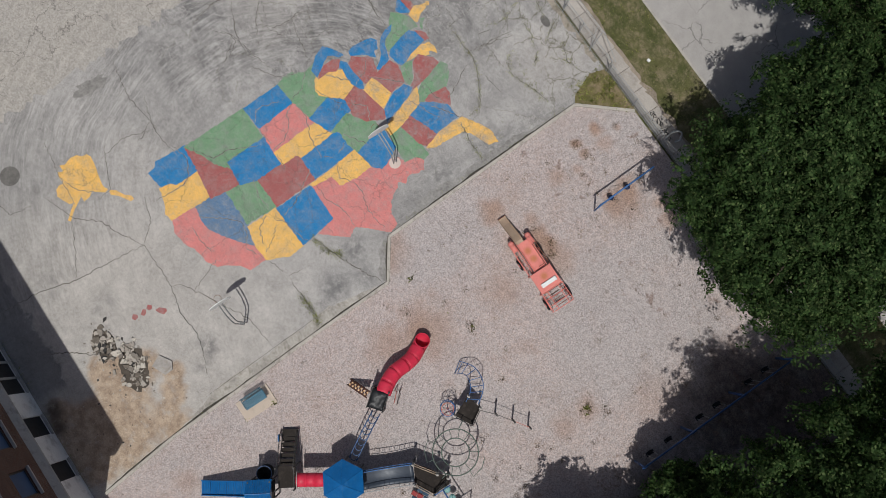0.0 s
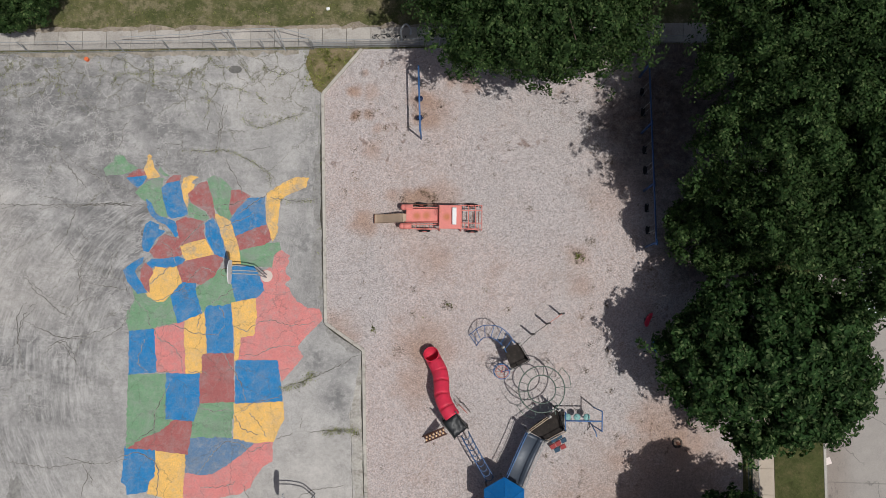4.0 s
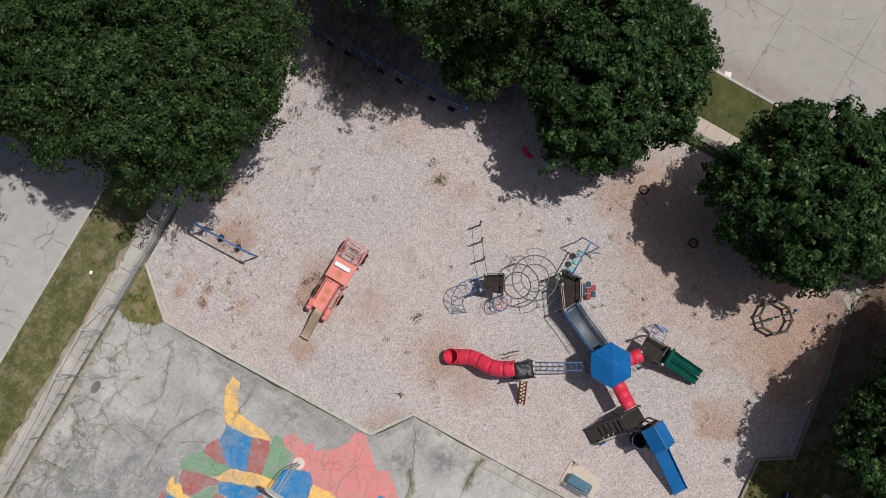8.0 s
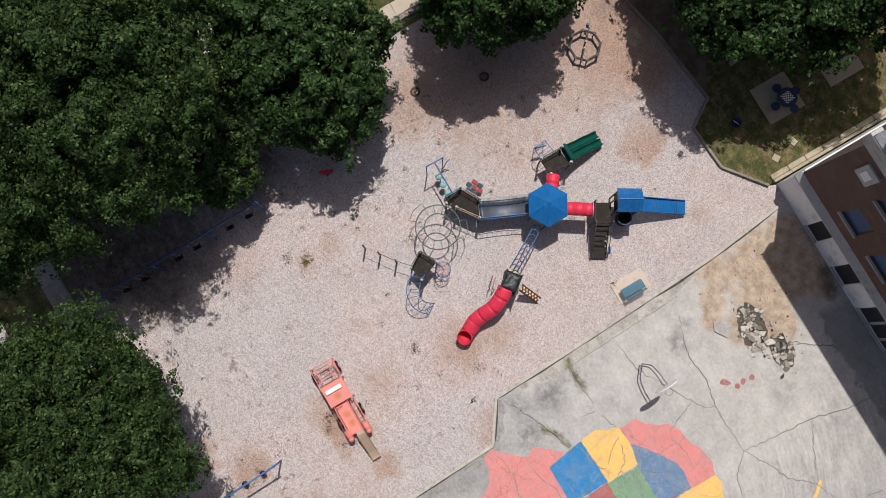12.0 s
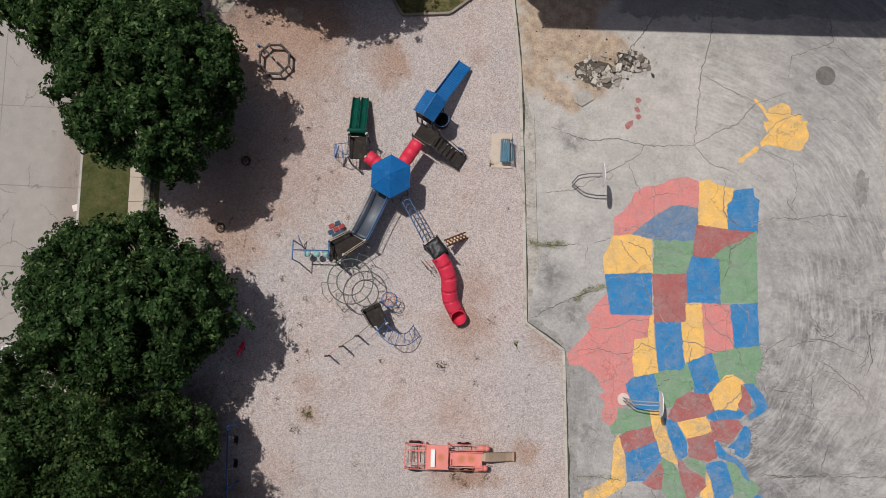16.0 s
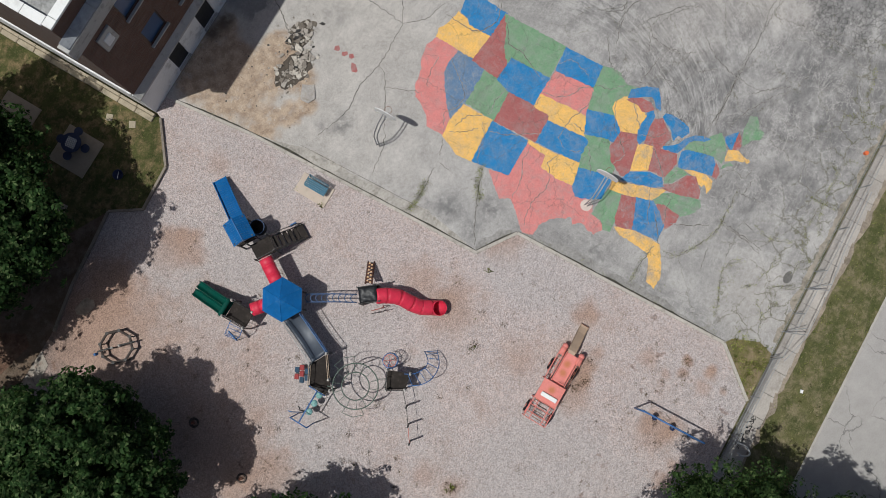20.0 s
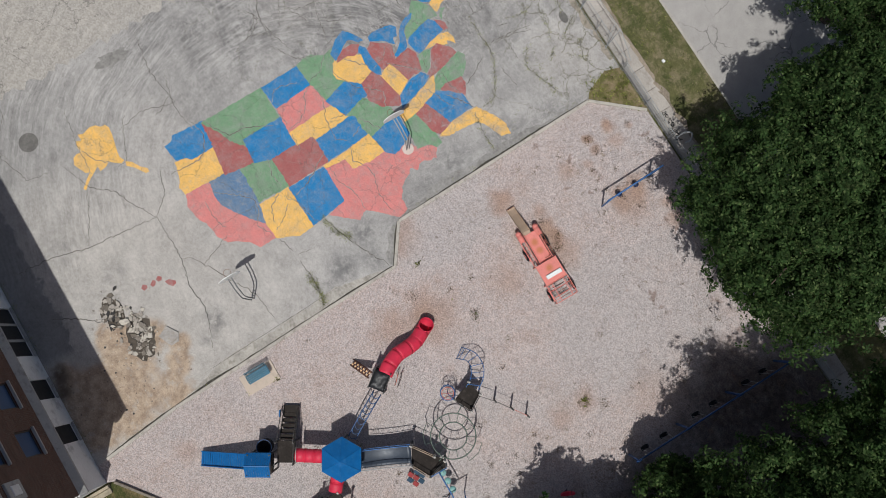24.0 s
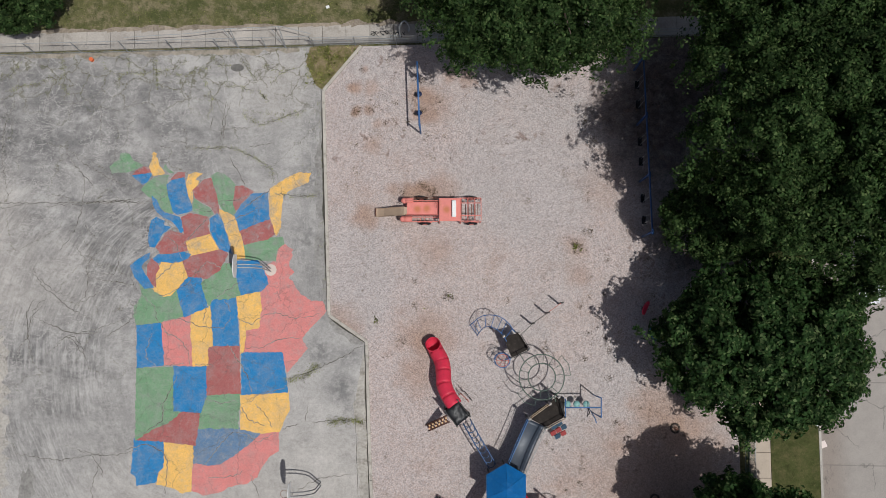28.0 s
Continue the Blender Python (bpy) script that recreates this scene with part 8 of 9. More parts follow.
ladder("arch_bridge", [(1.14, -10.28, 1.75), (1.66, -11.17, 2.2), (2.16, -12.02, 2.2), (2.66, -12.88, 1.85)], [(1.56, -10.05, 1.75), (2.06, -10.93, 2.2), (2.56, -11.78, 2.2), (3.06, -12.64, 1.85)], 0.036, 9, STEEL_NAVY, "dark blue arched ladder bridge", 0.20)
STEP_BROWN = plain("dark_red_brown_steel", (0.10, 0.045, 0.032), 0.7, var=0.3)
steps = wb("step_ladder", [(0.34, -10.22, 1.5), (-0.92, -10.92, -0.05)], 0.05, STEP_BROWN, "red-brown ladder with tan step pads")
wb("stringer", [(0.16, -9.88, 1.5), (-1.10, -10.58, -0.05)], 0.05, STEP_BROWN, parent=steps)
for i in range(6):
    t = (i + 0.6) / 6.4
    x, y, z = 0.25 - 1.26 * t, -10.05 - 0.70 * t, 1.5 - 1.5 * t
    wb("rung", [(x + 0.11, y - 0.19, z), (x - 0.11, y + 0.19, z)], 0.085, STEP_BROWN, parent=steps)
    for k in (-1, 1):
        pm("step_pad", boxed((0.05 * k, k * 0.075, 0.07), (0.10, 0.11, 0.05), 0, 0.02), YELLOW, pose(*W(x, y, z + 0.03), 0, 0, 29), parent=steps)
wb("hand_hoop", [(0.95, -8.75, 0.0), (1.0, -8.6, 0.9), (1.45, -9.0, 0.95), (1.55, -9.2, 0.0)], 0.022, STEEL_RED)
wb("hand_hoop", [(1.15, -8.55, 0.0), (1.25, -8.45, 1.25), (1.65, -8.95, 1.25), (1.72, -9.1, 0.0)], 0.022, STEEL_DARK)

# chin bars in three heights, standing apart
chin = thing("chin_bars", (5.9, -4.0, 0), label="row of faded red and grey chin-up bars", category="exercise bars")
cp = [(4.66, -5.05, 1.7), (5.36, -4.42, 2.1), (6.25, -3.78, 2.15), (7.08, -3.20, 2.05)]
for i, (x, y, h) in enumerate(cp[1:]):
    part("post", bar([(x - 5.9, y + 4.0, -0.15), (x - 5.9, y + 4.0, h)], 0.055, 8), STEEL_DARK, chin)
for i, (p, q) in enumerate(zip(cp, cp[1:])):
    part("bar", bar([(p[0] - 5.9, p[1] + 4.0, 1.42 - 0.05 * i), (q[0] - 5.9, q[1] + 4.0, 1.42 - 0.05 * i)], 0.018, 6), STEEL_RED if i == 2 else STEEL_DARK, chin)

# ---- the climbing fire truck ----
truck = thing("play_truck", (0.0, 2.45, 0), label="faded coral-red steel climbing truck with a tan slide", category="play truck")


def tk(name, bm, material, label="", parent=None, smooth=False):
    bmesh.ops.translate(bm, vec=(0, -2.45, 0), verts=bm.verts)
    return part(name, bm, material, parent or truck, label, smooth)


tk("hood", boxed((-1.28, 2.60, 0.92), (1.95, 0.78, 0.05), 0, 0.02), CORAL, "faded coral plate with rusty patches")
tk("cab_roof", boxed((0.38, 2.46, 1.30), (1.30, 1.42, 0.06), 0, 0.02), CORAL, "faded coral roof plate")
tk("light_bar", boxed((0.63, 2.50, 1.42), (0.26, 1.02, 0.16), 0, 0.03), WHITE, "white light bar")
for s in (1.78, 3.15):
    for x in (-0.26, 1.02):
        tk("cab_post", bar([(x, s, -0.1), (x, s, 1.3)], 0.035, 8), CORAL)
for y in (2.16, 3.03):
    tk("side_rail", bar([(-2.3, y, 1.12), (-0.3, y, 1.12)], 0.03, 8), CORAL)
    for i in range(7):
        tk("upright", bar([(-2.2 + i * 0.3, y, 0.9), (-2.2 + i * 0.3, y, 1.12)], 0.016, 5), CORAL)
for y in (1.80, 2.08):
    tk("running_rail", bar([(-2.35, y, 0.72), (-0.28, y, 0.72)], 0.028, 8), CORAL)
for i in range(7):
    tk("rung", bar([(-1.95 + i * 0.26, 1.80, 0.72), (-1.95 + i * 0.26, 2.08, 0.72)], 0.016, 5), CORAL)
for y in (3.10, 3.25):
    tk("running_rail", bar([(-2.25, y, 0.80), (-0.28, y, 0.80)], 0.024, 8), RUSTED)
for y, x0 in ((1.94, -2.38), (3.08, -2.30)):
    bm = bmesh.new()
    bmesh.ops.create_uvsphere(bm, u_segments=16, v_segments=8, radius=0.19, matrix=Matrix.Translation((x0 - 0.12, y, 0.86)))
    tk("headlamp_end", bm, CORAL, "", None, True)
    tk("fender", bar([(x0 - 0.12, y, 0.86), (x0 + 0.45, y, 0.86)], 0.18, 14), CORAL, "rounded coral fender", None, True)
for x in (1.06, 1.48, 1.90, 2.28):
    tk("cage_bar", bar([(x, 1.84, 1.18), (x, 3.18, 1.18)], 0.026, 6), CORAL)
for y in (1.80, 2.12, 2.88, 3.22):
    tk("cage_rail", bar([(1.02, y, 1.22 if 2 < y < 3 else 0.98), (2.30, y, 1.22 if 2 < y < 3 else 0.98)], 0.028, 6), CORAL)
for y in (1.80, 3.22):
    for x in (1.06, 1.68, 2.28):
        tk("upright", bar([(x, y, -0.1), (x, y, 1.0)], 0.026, 6), CORAL)
    for x in (1.25, 1.45, 1.9, 2.1):
        tk("rung", bar([(x, y, 0.98), (x, y + (0.32 if y < 2.5 else -0.34), 1.2)], 0.016, 5), CORAL)
for z, xs in ((0.72, (1.35, 1.72, 2.1)), (0.4, (1.5, 1.95))):
    for x in xs:
        tk("bench_bar", bar([(x, 2.12, z), (x, 2.88, z)], 0.02, 6), RUSTED)
for x, y in ((-1.15, 1.74), (1.72, 1.74), (1.72, 3.30), (-1.35, 3.30)):
    w = tk("wheel", bar([(x, y - 0.06, 0.36), (x, y + 0.06, 0.36)], 0.36, 20), RUBBER)
    tk("hub", bar([(x, y - 0.075, 0.36), (x, y + 0.075, 0.36)], 0.15, 12), CORAL, "", w)
tk("wheel_arch", bar([(-1.15 + 0.42 * math.cos(radians(a)), 1.78, 0.36 + 0.42 * math.sin(radians(a))) for a in range(0, 181, 20)], 0.025, 6), CORAL)
tk("wheel_arch", bar([(1.72 + 0.42 * math.cos(radians(a)), 1.78, 0.36 + 0.42 * math.sin(radians(a))) for a in range(0, 181, 20)], 0.025, 6), CORAL)
sl = tk("slide", boxed((-2.35, 2.42, 0.93), (0.22, 0.5, 0.04), 0, 0.01), TAN_SLIDE, "worn tan metal slide")
bm = bmesh.new()
prof = [(-0.27, 0.12), (-0.25, 0.12), (-0.25, 0.0), (0.25, 0.0), (0.25, 0.12), (0.27, 0.12)]
rings = [[bm.verts.new((x, 2.42 + py, z + pz)) for py, pz in prof] for x, z in ((-2.40, 0.94), (-2.65, 0.86), (-3.70, 0.32), (-4.05, 0.22), (-4.20, 0.21))]
for a, b in zip(rings, rings[1:]):
    for j in range(5):
        bm.faces.new((a[j], a[j + 1], b[j + 1], b[j]))
ob = tk("slide_bed", bm, TAN_SLIDE, "", sl)
mod = ob.modifiers.new("wall", "SOLIDIFY")
mod.thickness = 0.02
tk("slide_lip", bar([(-4.2, 2.14, 0.28), (-4.2, 2.70, 0.28)], 0.02, 6), RUSTED, "", sl)
tk("slide_leg", bar([(-3.9, 2.42, -0.1), (-3.9, 2.42, 0.25)], 0.025, 6), RUSTED, "", sl)
for y in (2.7, 2.98):
    tk("front_step", bar([(-2.75, y, 0.4), (-2.3, y, 0.9)], 0.02, 6), RUSTED)
tk("steering_wheel", bar([(-0.45, 2.75 + 0.16 * math.cos(2 * math.pi * i / 14), 1.1 + 0.16 * math.sin(2 * math.pi * i / 14)) for i in range(14)], 0.014, 5, True), RUSTED)

# ---- swings ----


def swing_seat(parent, x, y, top, bucket, s):
    for d in (-0.2, 0.2):
        part("chain", bar([(x, y + d, 0.62), (x, y + d * 0.8, top)], 0.012, 4), GALV, parent)
    if bucket:
        bm = bmesh.new()
        tube(bm, [(x, y, 0.42), (x, y, 0.50), (x, y, 0.66)], 0.13, 12, r_end=0.17)
        part("bucket_seat", bm, NAVY, parent, "dark blue bucket seat", True)
    else:
        bm = bmesh.new()
        r = [[bm.verts.new((x + dx, y + dy, 0.46 + 0.16 * (abs(dy) / 0.24) ** 2)) for dx in (-0.12, 0.12)] for dy in (-0.26, -0.13, 0, 0.13, 0.26)]
        for a, b in zip(r, r[1:]):
            bm.faces.new((a[0], a[1], b[1], b[0]))
        ob = part("belt_seat", bm, RUBBER, parent, "black rubber belt seat")
        mod = ob.modifiers.new("wall", "SOLIDIFY")
        mod.thickness = 0.025


baby = thing("swing_set", (-1.52, 9.25, 0), label="small blue swing set with two bucket seats", category="swing set")
part("beam", bar([(-0.08, 2.0, 2.72), (0.08, -1.98, 2.72)], 0.055, 8), STEEL_BLUE, baby, "blue top beam", True)
for y in (1.78, -1.78):
    part("post", bar([(-0.045 * y, y, -0.15), (-0.045 * y, y, 2.72)], 0.055, 8), STEEL_BLUE, baby, "", True)
for y in (0.58, -0.62):
    swing_seat(baby, 0.0, y, 2.7, True, 1)
# the blue steel made darker: shade of the trees is mixed into the paint
SHADED_BLUE = plain("shade_darkened_blue_steel", (0.022, 0.070, 0.20), 0.5, 0.1, var=0.3, fine=14, coarse=2)
big = thing("swing_set", (12.2, 6.2, 0), label="long blue swing set with six black belt seats", category="swing set")
part("beam", bar([(-0.16, 5.5, 2.6), (0.14, -5.4, 2.6)], 0.055, 8), SHADED_BLUE, big, "blue top beam", True)
for y in (5.35, 1.8, -1.8, -5.25):
    part("post", bar([(-0.028 * y, y, -0.15), (-0.028 * y, y, 2.6)], 0.075, 8), SHADED_BLUE, big, "", True)
    part("bracket", bar([(-0.028 * y, y - 0.16, 2.6), (-0.028 * y, y + 0.16, 2.6)], 0.075, 8), SHADED_BLUE, big)
for y in (4.2, 2.95, 0.6, -0.65, -2.95, -4.3):
    swing_seat(big, -0.028 * y, y, 2.58, False, 1)

# ---- basketball goals ----


def fan_board():
    pts = [(-0.69, 0.0), (-0.69, 0.30)] + [(0.69 * math.cos(radians(a)), 0.38 + 0.55 * math.sin(radians(a))) for a in range(170, 9, -20)] + [(0.69, 0.30), (0.69, 0.0), (0.3, -0.08), (-0.3, -0.08)]
    bm = plate(pts, -0.02, 0.02)
    bmesh.ops.transform(bm, matrix=Euler((radians(90), 0, radians(90))).to_matrix().to_4x4(), verts=bm.verts)
    return bm


POLE_GREY = plain("dull_dark_grey_steel", (0.20, 0.20, 0.205), 0.55, 0.3, var=0.25)


def goal(base, head, double, label):
    g = thing("basketball_goal", (*base, 0), label=label, category="basketball goal")
    d = Vector((head[0] - base[0], head[1] - base[1], 0))
    u = d.normalized()
    s = Vector((-u.y, u.x, 0))
    for k in ((-0.10, 0.10) if double else (-0.09, 0.09)):
        o = s * k
        pts = [o + Vector((0, 0, -0.2)), o + Vector((0, 0, 2.3)), o * 1.0 + u * 0.15 + Vector((0, 0, 2.75)), o + d * 0.45 + Vector((0, 0, 3.15)), o + d * 0.97 + Vector((0, 0, 3.25))]
        part("pole", bar(pts if double else curve_pts(pts, 5), 0.036 if double else 0.034, 8), POLE_GREY if double else GALV, g, "dark grey bent steel pole" if double else "grey steel gooseneck pole", not double)
    if double:
        for z in (0.6, 1.4):
            part("brace", bar([s * 0.10 + Vector((0, 0, z)), s * -0.10 + Vector((0, 0, z))], 0.025, 6), GALV, g)
    bm = fan_board()
    bmesh.ops.transform(bm, matrix=Matrix.Translation(d + Vector((0, 0, 3.0))) @ Matrix.Rotation(math.atan2(u.y, u.x), 4, "Z"), verts=bm.verts)
    b = part("backboard", bm, WHITE, g, "white fan-shaped metal backboard")
    c = d + u * 0.36 + Vector((0, 0, 3.02))
    part("rim", bar([c + 0.22 * Vector((math.cos(2 * math.pi * i / 18), math.sin(2 * math.pi * i / 18), 0)) for i in range(18)], 0.012, 5, True), RUSTED, b)
    part("bracket", bar([d + Vector((0, 0, 3.02)), d + u * 0.14 + Vector((0, 0, 3.02))], 0.03, 6), RUSTED, b)
    return g


g2 = goal((-10.69, -1.12), (-12.12, -1.12), False, "white basketball goal on a curved pole")
part("base_disc", disc((0, 0), 0.36, 0.0, 0.03, 20), plain("pale_base_paint", (0.62, 0.52, 0.46), 0.8, var=0.15), g2, "pale painted base disc")
goal((-7.42, -14.08), (-8.72, -14.12), True, "white basketball goal on a double grey pole")

# ---- bench, tables and the rest ----
solid("bench_pad", boxed((-3.03, -16.06, 0.0), (1.30, 2.18, 0.12), 0, 0.02), PAD, "sandy concrete pad below the bench", "pad")
bench = thing("bench", (-3.30, -15.96, 0.06), label="teal metal bench on a concrete pad", category="bench")
for i in range(5):
    part("seat_slat", boxed((0.32 - i * 0.115, 0, 0.44), (0.10, 1.42, 0.03), 0, 0.008), BENCH, bench)
for i in range(3):
    part("back_slat", boxed((-0.26 - i * 0.045, 0, 0.56 + i * 0.13), (0.03, 1.42, 0.11), 0, 0.008), BENCH, bench)
for y in (-0.6, 0.6):
    part("leg", bar([(0.25, y, 0), (0.28, y, 0.43)], 0.025, 6), STEEL_DARK, bench)
    part("leg", bar([(-0.2, y, 0), (-0.2, y, 0.43), (-0.36, y, 0.85)], 0.025, 6), STEEL_DARK, bench)
    part("arm", bar([(-0.25, y * 1.15, 0.62), (0.3, y * 1.15, 0.62), (0.3, y * 1.15, 0.43)], 0.02, 6), BENCH, bench)


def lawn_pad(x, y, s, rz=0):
    return solid("table_pad", boxed((0, 0, 0.035), (s, s, 0.08), 0, 0.02), SHADE_PAD, "square sandy concrete pad set in the lawn, darkened for tree shade", "pad", at=(x, y, 0), rz=rz)


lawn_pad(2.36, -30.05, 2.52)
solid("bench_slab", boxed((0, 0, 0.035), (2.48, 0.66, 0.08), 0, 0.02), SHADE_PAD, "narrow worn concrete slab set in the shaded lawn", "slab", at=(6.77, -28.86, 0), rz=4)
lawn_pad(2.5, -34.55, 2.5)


def game_table(x, y, rz):
    t = thing("game_table", (x, y, 0.075), rz, "navy game table with a white chequered board", "table")
    top = part("tabletop", disc((0, 0), 0.62, 0.68, 0.74, 28), NAVY, t, "dark navy round tabletop")
    for i in range(8):
        for j in range(8):
            if (i + j) % 2 == 0:
                part("square", boxed((-0.28 + 0.08 * i, -0.28 + 0.08 * j, 0.742), (0.078, 0.078, 0.006)), WHITE, top)
    part("pedestal", bar([(0, 0, 0), (0, 0, 0.68)], 0.10, 12), NAVY, t)
    for k in range(4):
        a = radians(90 * k)
        seat = part("seat", disc((0.82 * math.cos(a), 0.82 * math.sin(a)), 0.27, 0.42, 0.47, 20), NAVY, t, "dark navy round seat")
        part("seat_arm", bar([(0.1 * math.cos(a), 0.1 * math.sin(a), 0.15), (0.82 * math.cos(a), 0.82 * math.sin(a), 0.15), (0.82 * math.cos(a), 0.82 * math.sin(a), 0.42)], 0.03, 6), STEEL_DARK, seat)
    return t


game_table(2.05, -30.25, 8)
for x, y, rz in ((-0.82, -27.95, 30), (-0.48, -29.42, 20)):
    solid("stepping_stone", boxed((0, 0, 0.04), (0.44, 0.42, 0.05), 0, 0.015), FOOTING, "square sandy stepping stone in the grass", "stepping stone", "stepping stones", at=(x, y, 0), rz=rz)
lid = thing("blue_basin", (2.3, -26.95, 0.03), label="round dark blue plastic basin on the lawn", category="basin")
bm = bmesh.new()
tube(bm, [(0, 0, 0.0), (0, 0, 0.22)], 0.26, 18, r_end=0.33)
bmesh.ops.delete(bm, geom=[f for f in bm.faces if len(f.verts) > 4 and f.calc_center_median().z > 0.1], context="FACES_ONLY")
ob = part("shell", bm, NAVY, lid, "", True)
mod = ob.modifiers.new("wall", "SOLIDIFY")
mod.thickness = 0.02
part("rod", bar([(-0.18, -0.1, 0.1), (0.2, 0.12, 0.24)], 0.02, 6), WHITE, lid)

climb = thing("climbing_ring", (11.15, -21.25, 0), label="rusty eight-sided double climbing ring on the gravel", category="climbing frame")
oct_ = [(0.98 * math.cos(radians(22.5 + 45 * k)), 0.98 * math.sin(radians(22.5 + 45 * k))) for k in range(8)]
RAIL = plain("brown_weathered_rail", (0.06, 0.046, 0.04), 0.7, var=0.4)
ring_part = part("ring", bar([(x, y, 0.60) for x, y in oct_], 0.085, 8, True), RAIL, climb, "thick brown eight-sided rail")
for k in range(8):
    part("rail_joint", bar([(*oct_[k], 0.52), (*oct_[k], 0.68)], 0.095, 8), STEEL_DARK, ring_part)
    part("post", bar([(*oct_[k], -0.1), (*oct_[k], 0.60)], 0.045, 6), STEEL_DARK, ring_part)
for k, s in ((0, 1.0), (1, -1.0)):
    u = Vector((0.72, -0.69, 0)) * s
    part("handle", bar([u * 0.22 + Vector((0, 0, 0.05)), u * 0.25 + Vector((0, 0, 0.72)), u * 1.15 + Vector((0, 0, 0.66))], 0.05, 8), STEEL_DARK, climb)
    part("handle_end", bar([u * 0.18 + Vector((0, 0, 0.74)), u * 0.30 + Vector((0, 0, 0.78))], 0.075, 8), CLAMP, climb)
for x, y in ((0.95, -0.75),):
    part("cap", bar([(x, y, 0.58), (x * 1.08, y * 1.08, 0.80)], 0.09, 8), STEEL_BLUE, climb)


DUSTY_RUBBER = plain("dusty_rubber", (0.055, 0.045, 0.04), 0.95, var=0.6, fine=14, coarse=3.0, dirt=(0.24, 0.165, 0.12), dirt_amount=0.8)


def tyre_stump(x, y, rz):
    t = thing("tyre", (x, y, 0), rz, "old dark tyre half sunk in a gravel hollow", "tyre", "sunken tyres")
    part("tread", bar([(0.25 * math.cos(2 * math.pi * i / 16), 0.25 * math.sin(2 * math.pi * i / 16), 0.04) for i in range(16)], 0.065, 8, True), DUSTY_RUBBER, t, "", True)
    part("spring", bar([(0.08 * math.cos(1.2 * i), 0.08 * math.sin(1.2 * i), 0.02 * i) for i in range(22)], 0.014, 5), RUSTED, t)
    return t


ty = tyre_stump(12.73, -14.96, 0)
copy_thing(ty, pose(14.07, -10.77, 0, 0, 0, 40))


def rider(x, y, rz, colour, word):
    t = thing("spring_rider", (x, y, 0), rz, word + " plastic spring rider at the edge of the shade", "spring rider")
    part("spring", bar([(0.12 * math.cos(1.1 * i), 0.12 * math.sin(1.1 * i), 0.016 * i - 0.02) for i in range(28)], 0.018, 5), STEEL_DARK, t)
    bm = loft([[(xx, -w, z0), (xx, -w * 0.8, z1), (xx, w * 0.8, z1), (xx, w, z0)] for xx, w, z0, z1 in ((-0.42, 0.05, 0.5, 0.75), (-0.25, 0.13, 0.42, 0.62), (0.05, 0.14, 0.42, 0.58), (0.25, 0.12, 0.45, 0.85), (0.42, 0.06, 0.6, 0.9))])
    part("body", bm, colour, t)
    part("handle", bar([(0.22, -0.2, 0.8), (0.22, 0.2, 0.8)], 0.015, 6), STEEL_DARK, t)
    part("footrest", bar([(0.0, -0.25, 0.42), (0.0, 0.25, 0.42)], 0.02, 6), STEEL_DARK, t)


rider(12.3, -3.5, 70, RED, "red")
rider(12.7, -5.05, 110, BLUE, "blue")

# litter and oddments
solid("board_scrap", boxed((0, 0, 0.02), (0.42, 0.40, 0.025), 0, 0.004), plain("pinkish_white_board", (0.74, 0.64, 0.60), 0.7, var=0.1), "pinkish white board lying at the kerb", "board", at=(23.05, -11.75, -0.127), rz=20)
solid("paper_cup", bar([(0, 0, 0), (0.03, 0, 0.16)], 0.06, 10, r_end=0.075), WHITE, "white paper cup in the gutter", "cup", at=(22.62, -10.55, -0.02))
solid("litter_box", boxed((0, 0, 0.05), (0.22, 0.17, 0.1), 0, 0.01), WHITE, "crushed white carton on the verge", "carton", at=(-7.38, 15.66, -0.02), rz=15)
solid("ball", bar([(0, 0, 0.0), (0, 0, 0.06), (0, 0, 0.2), (0, 0, 0.24)], 0.13, 10), ORANGE, "scuffed orange ball beside the fence", "ball", at=(-22.25, 12.2, 0.0))
# added black strands that imitate a dark shadow mark by the fence
pile = thing("wire_tangle", (-3.6, ny(-3.6) + 0.55, 0), label="black strands standing in for a shadow mark beside the fence", category="wire")
for k in range(7):
    r1 = random.Random(k)
    part("strand", bar(curve_pts([(-0.9 + 0.32 * k + r1.uniform(-0.2, 0.2), r1.uniform(-0.2, 0.25), r1.uniform(0.02, 0.3)) for _ in range(5)], 4), 0.016, 5), RUBBER, pile)
arch = thing("bent_pipe", (-2.45, ny(-2.45) + 0.85, 0), label="bent grey pipe arch on the pavement", category="pipe")
part("pipe", bar(curve_pts([(-0.3, -0.45, 0), (-0.3, 0.0, 0.7), (0.0, 0.25, 0.95), (0.3, 0.0, 0.75), (0.25, -0.25, 0.5)], 5), 0.06, 8), GALV, arch, "", True)

# ---- weeds, tufts and fallen leaves ----


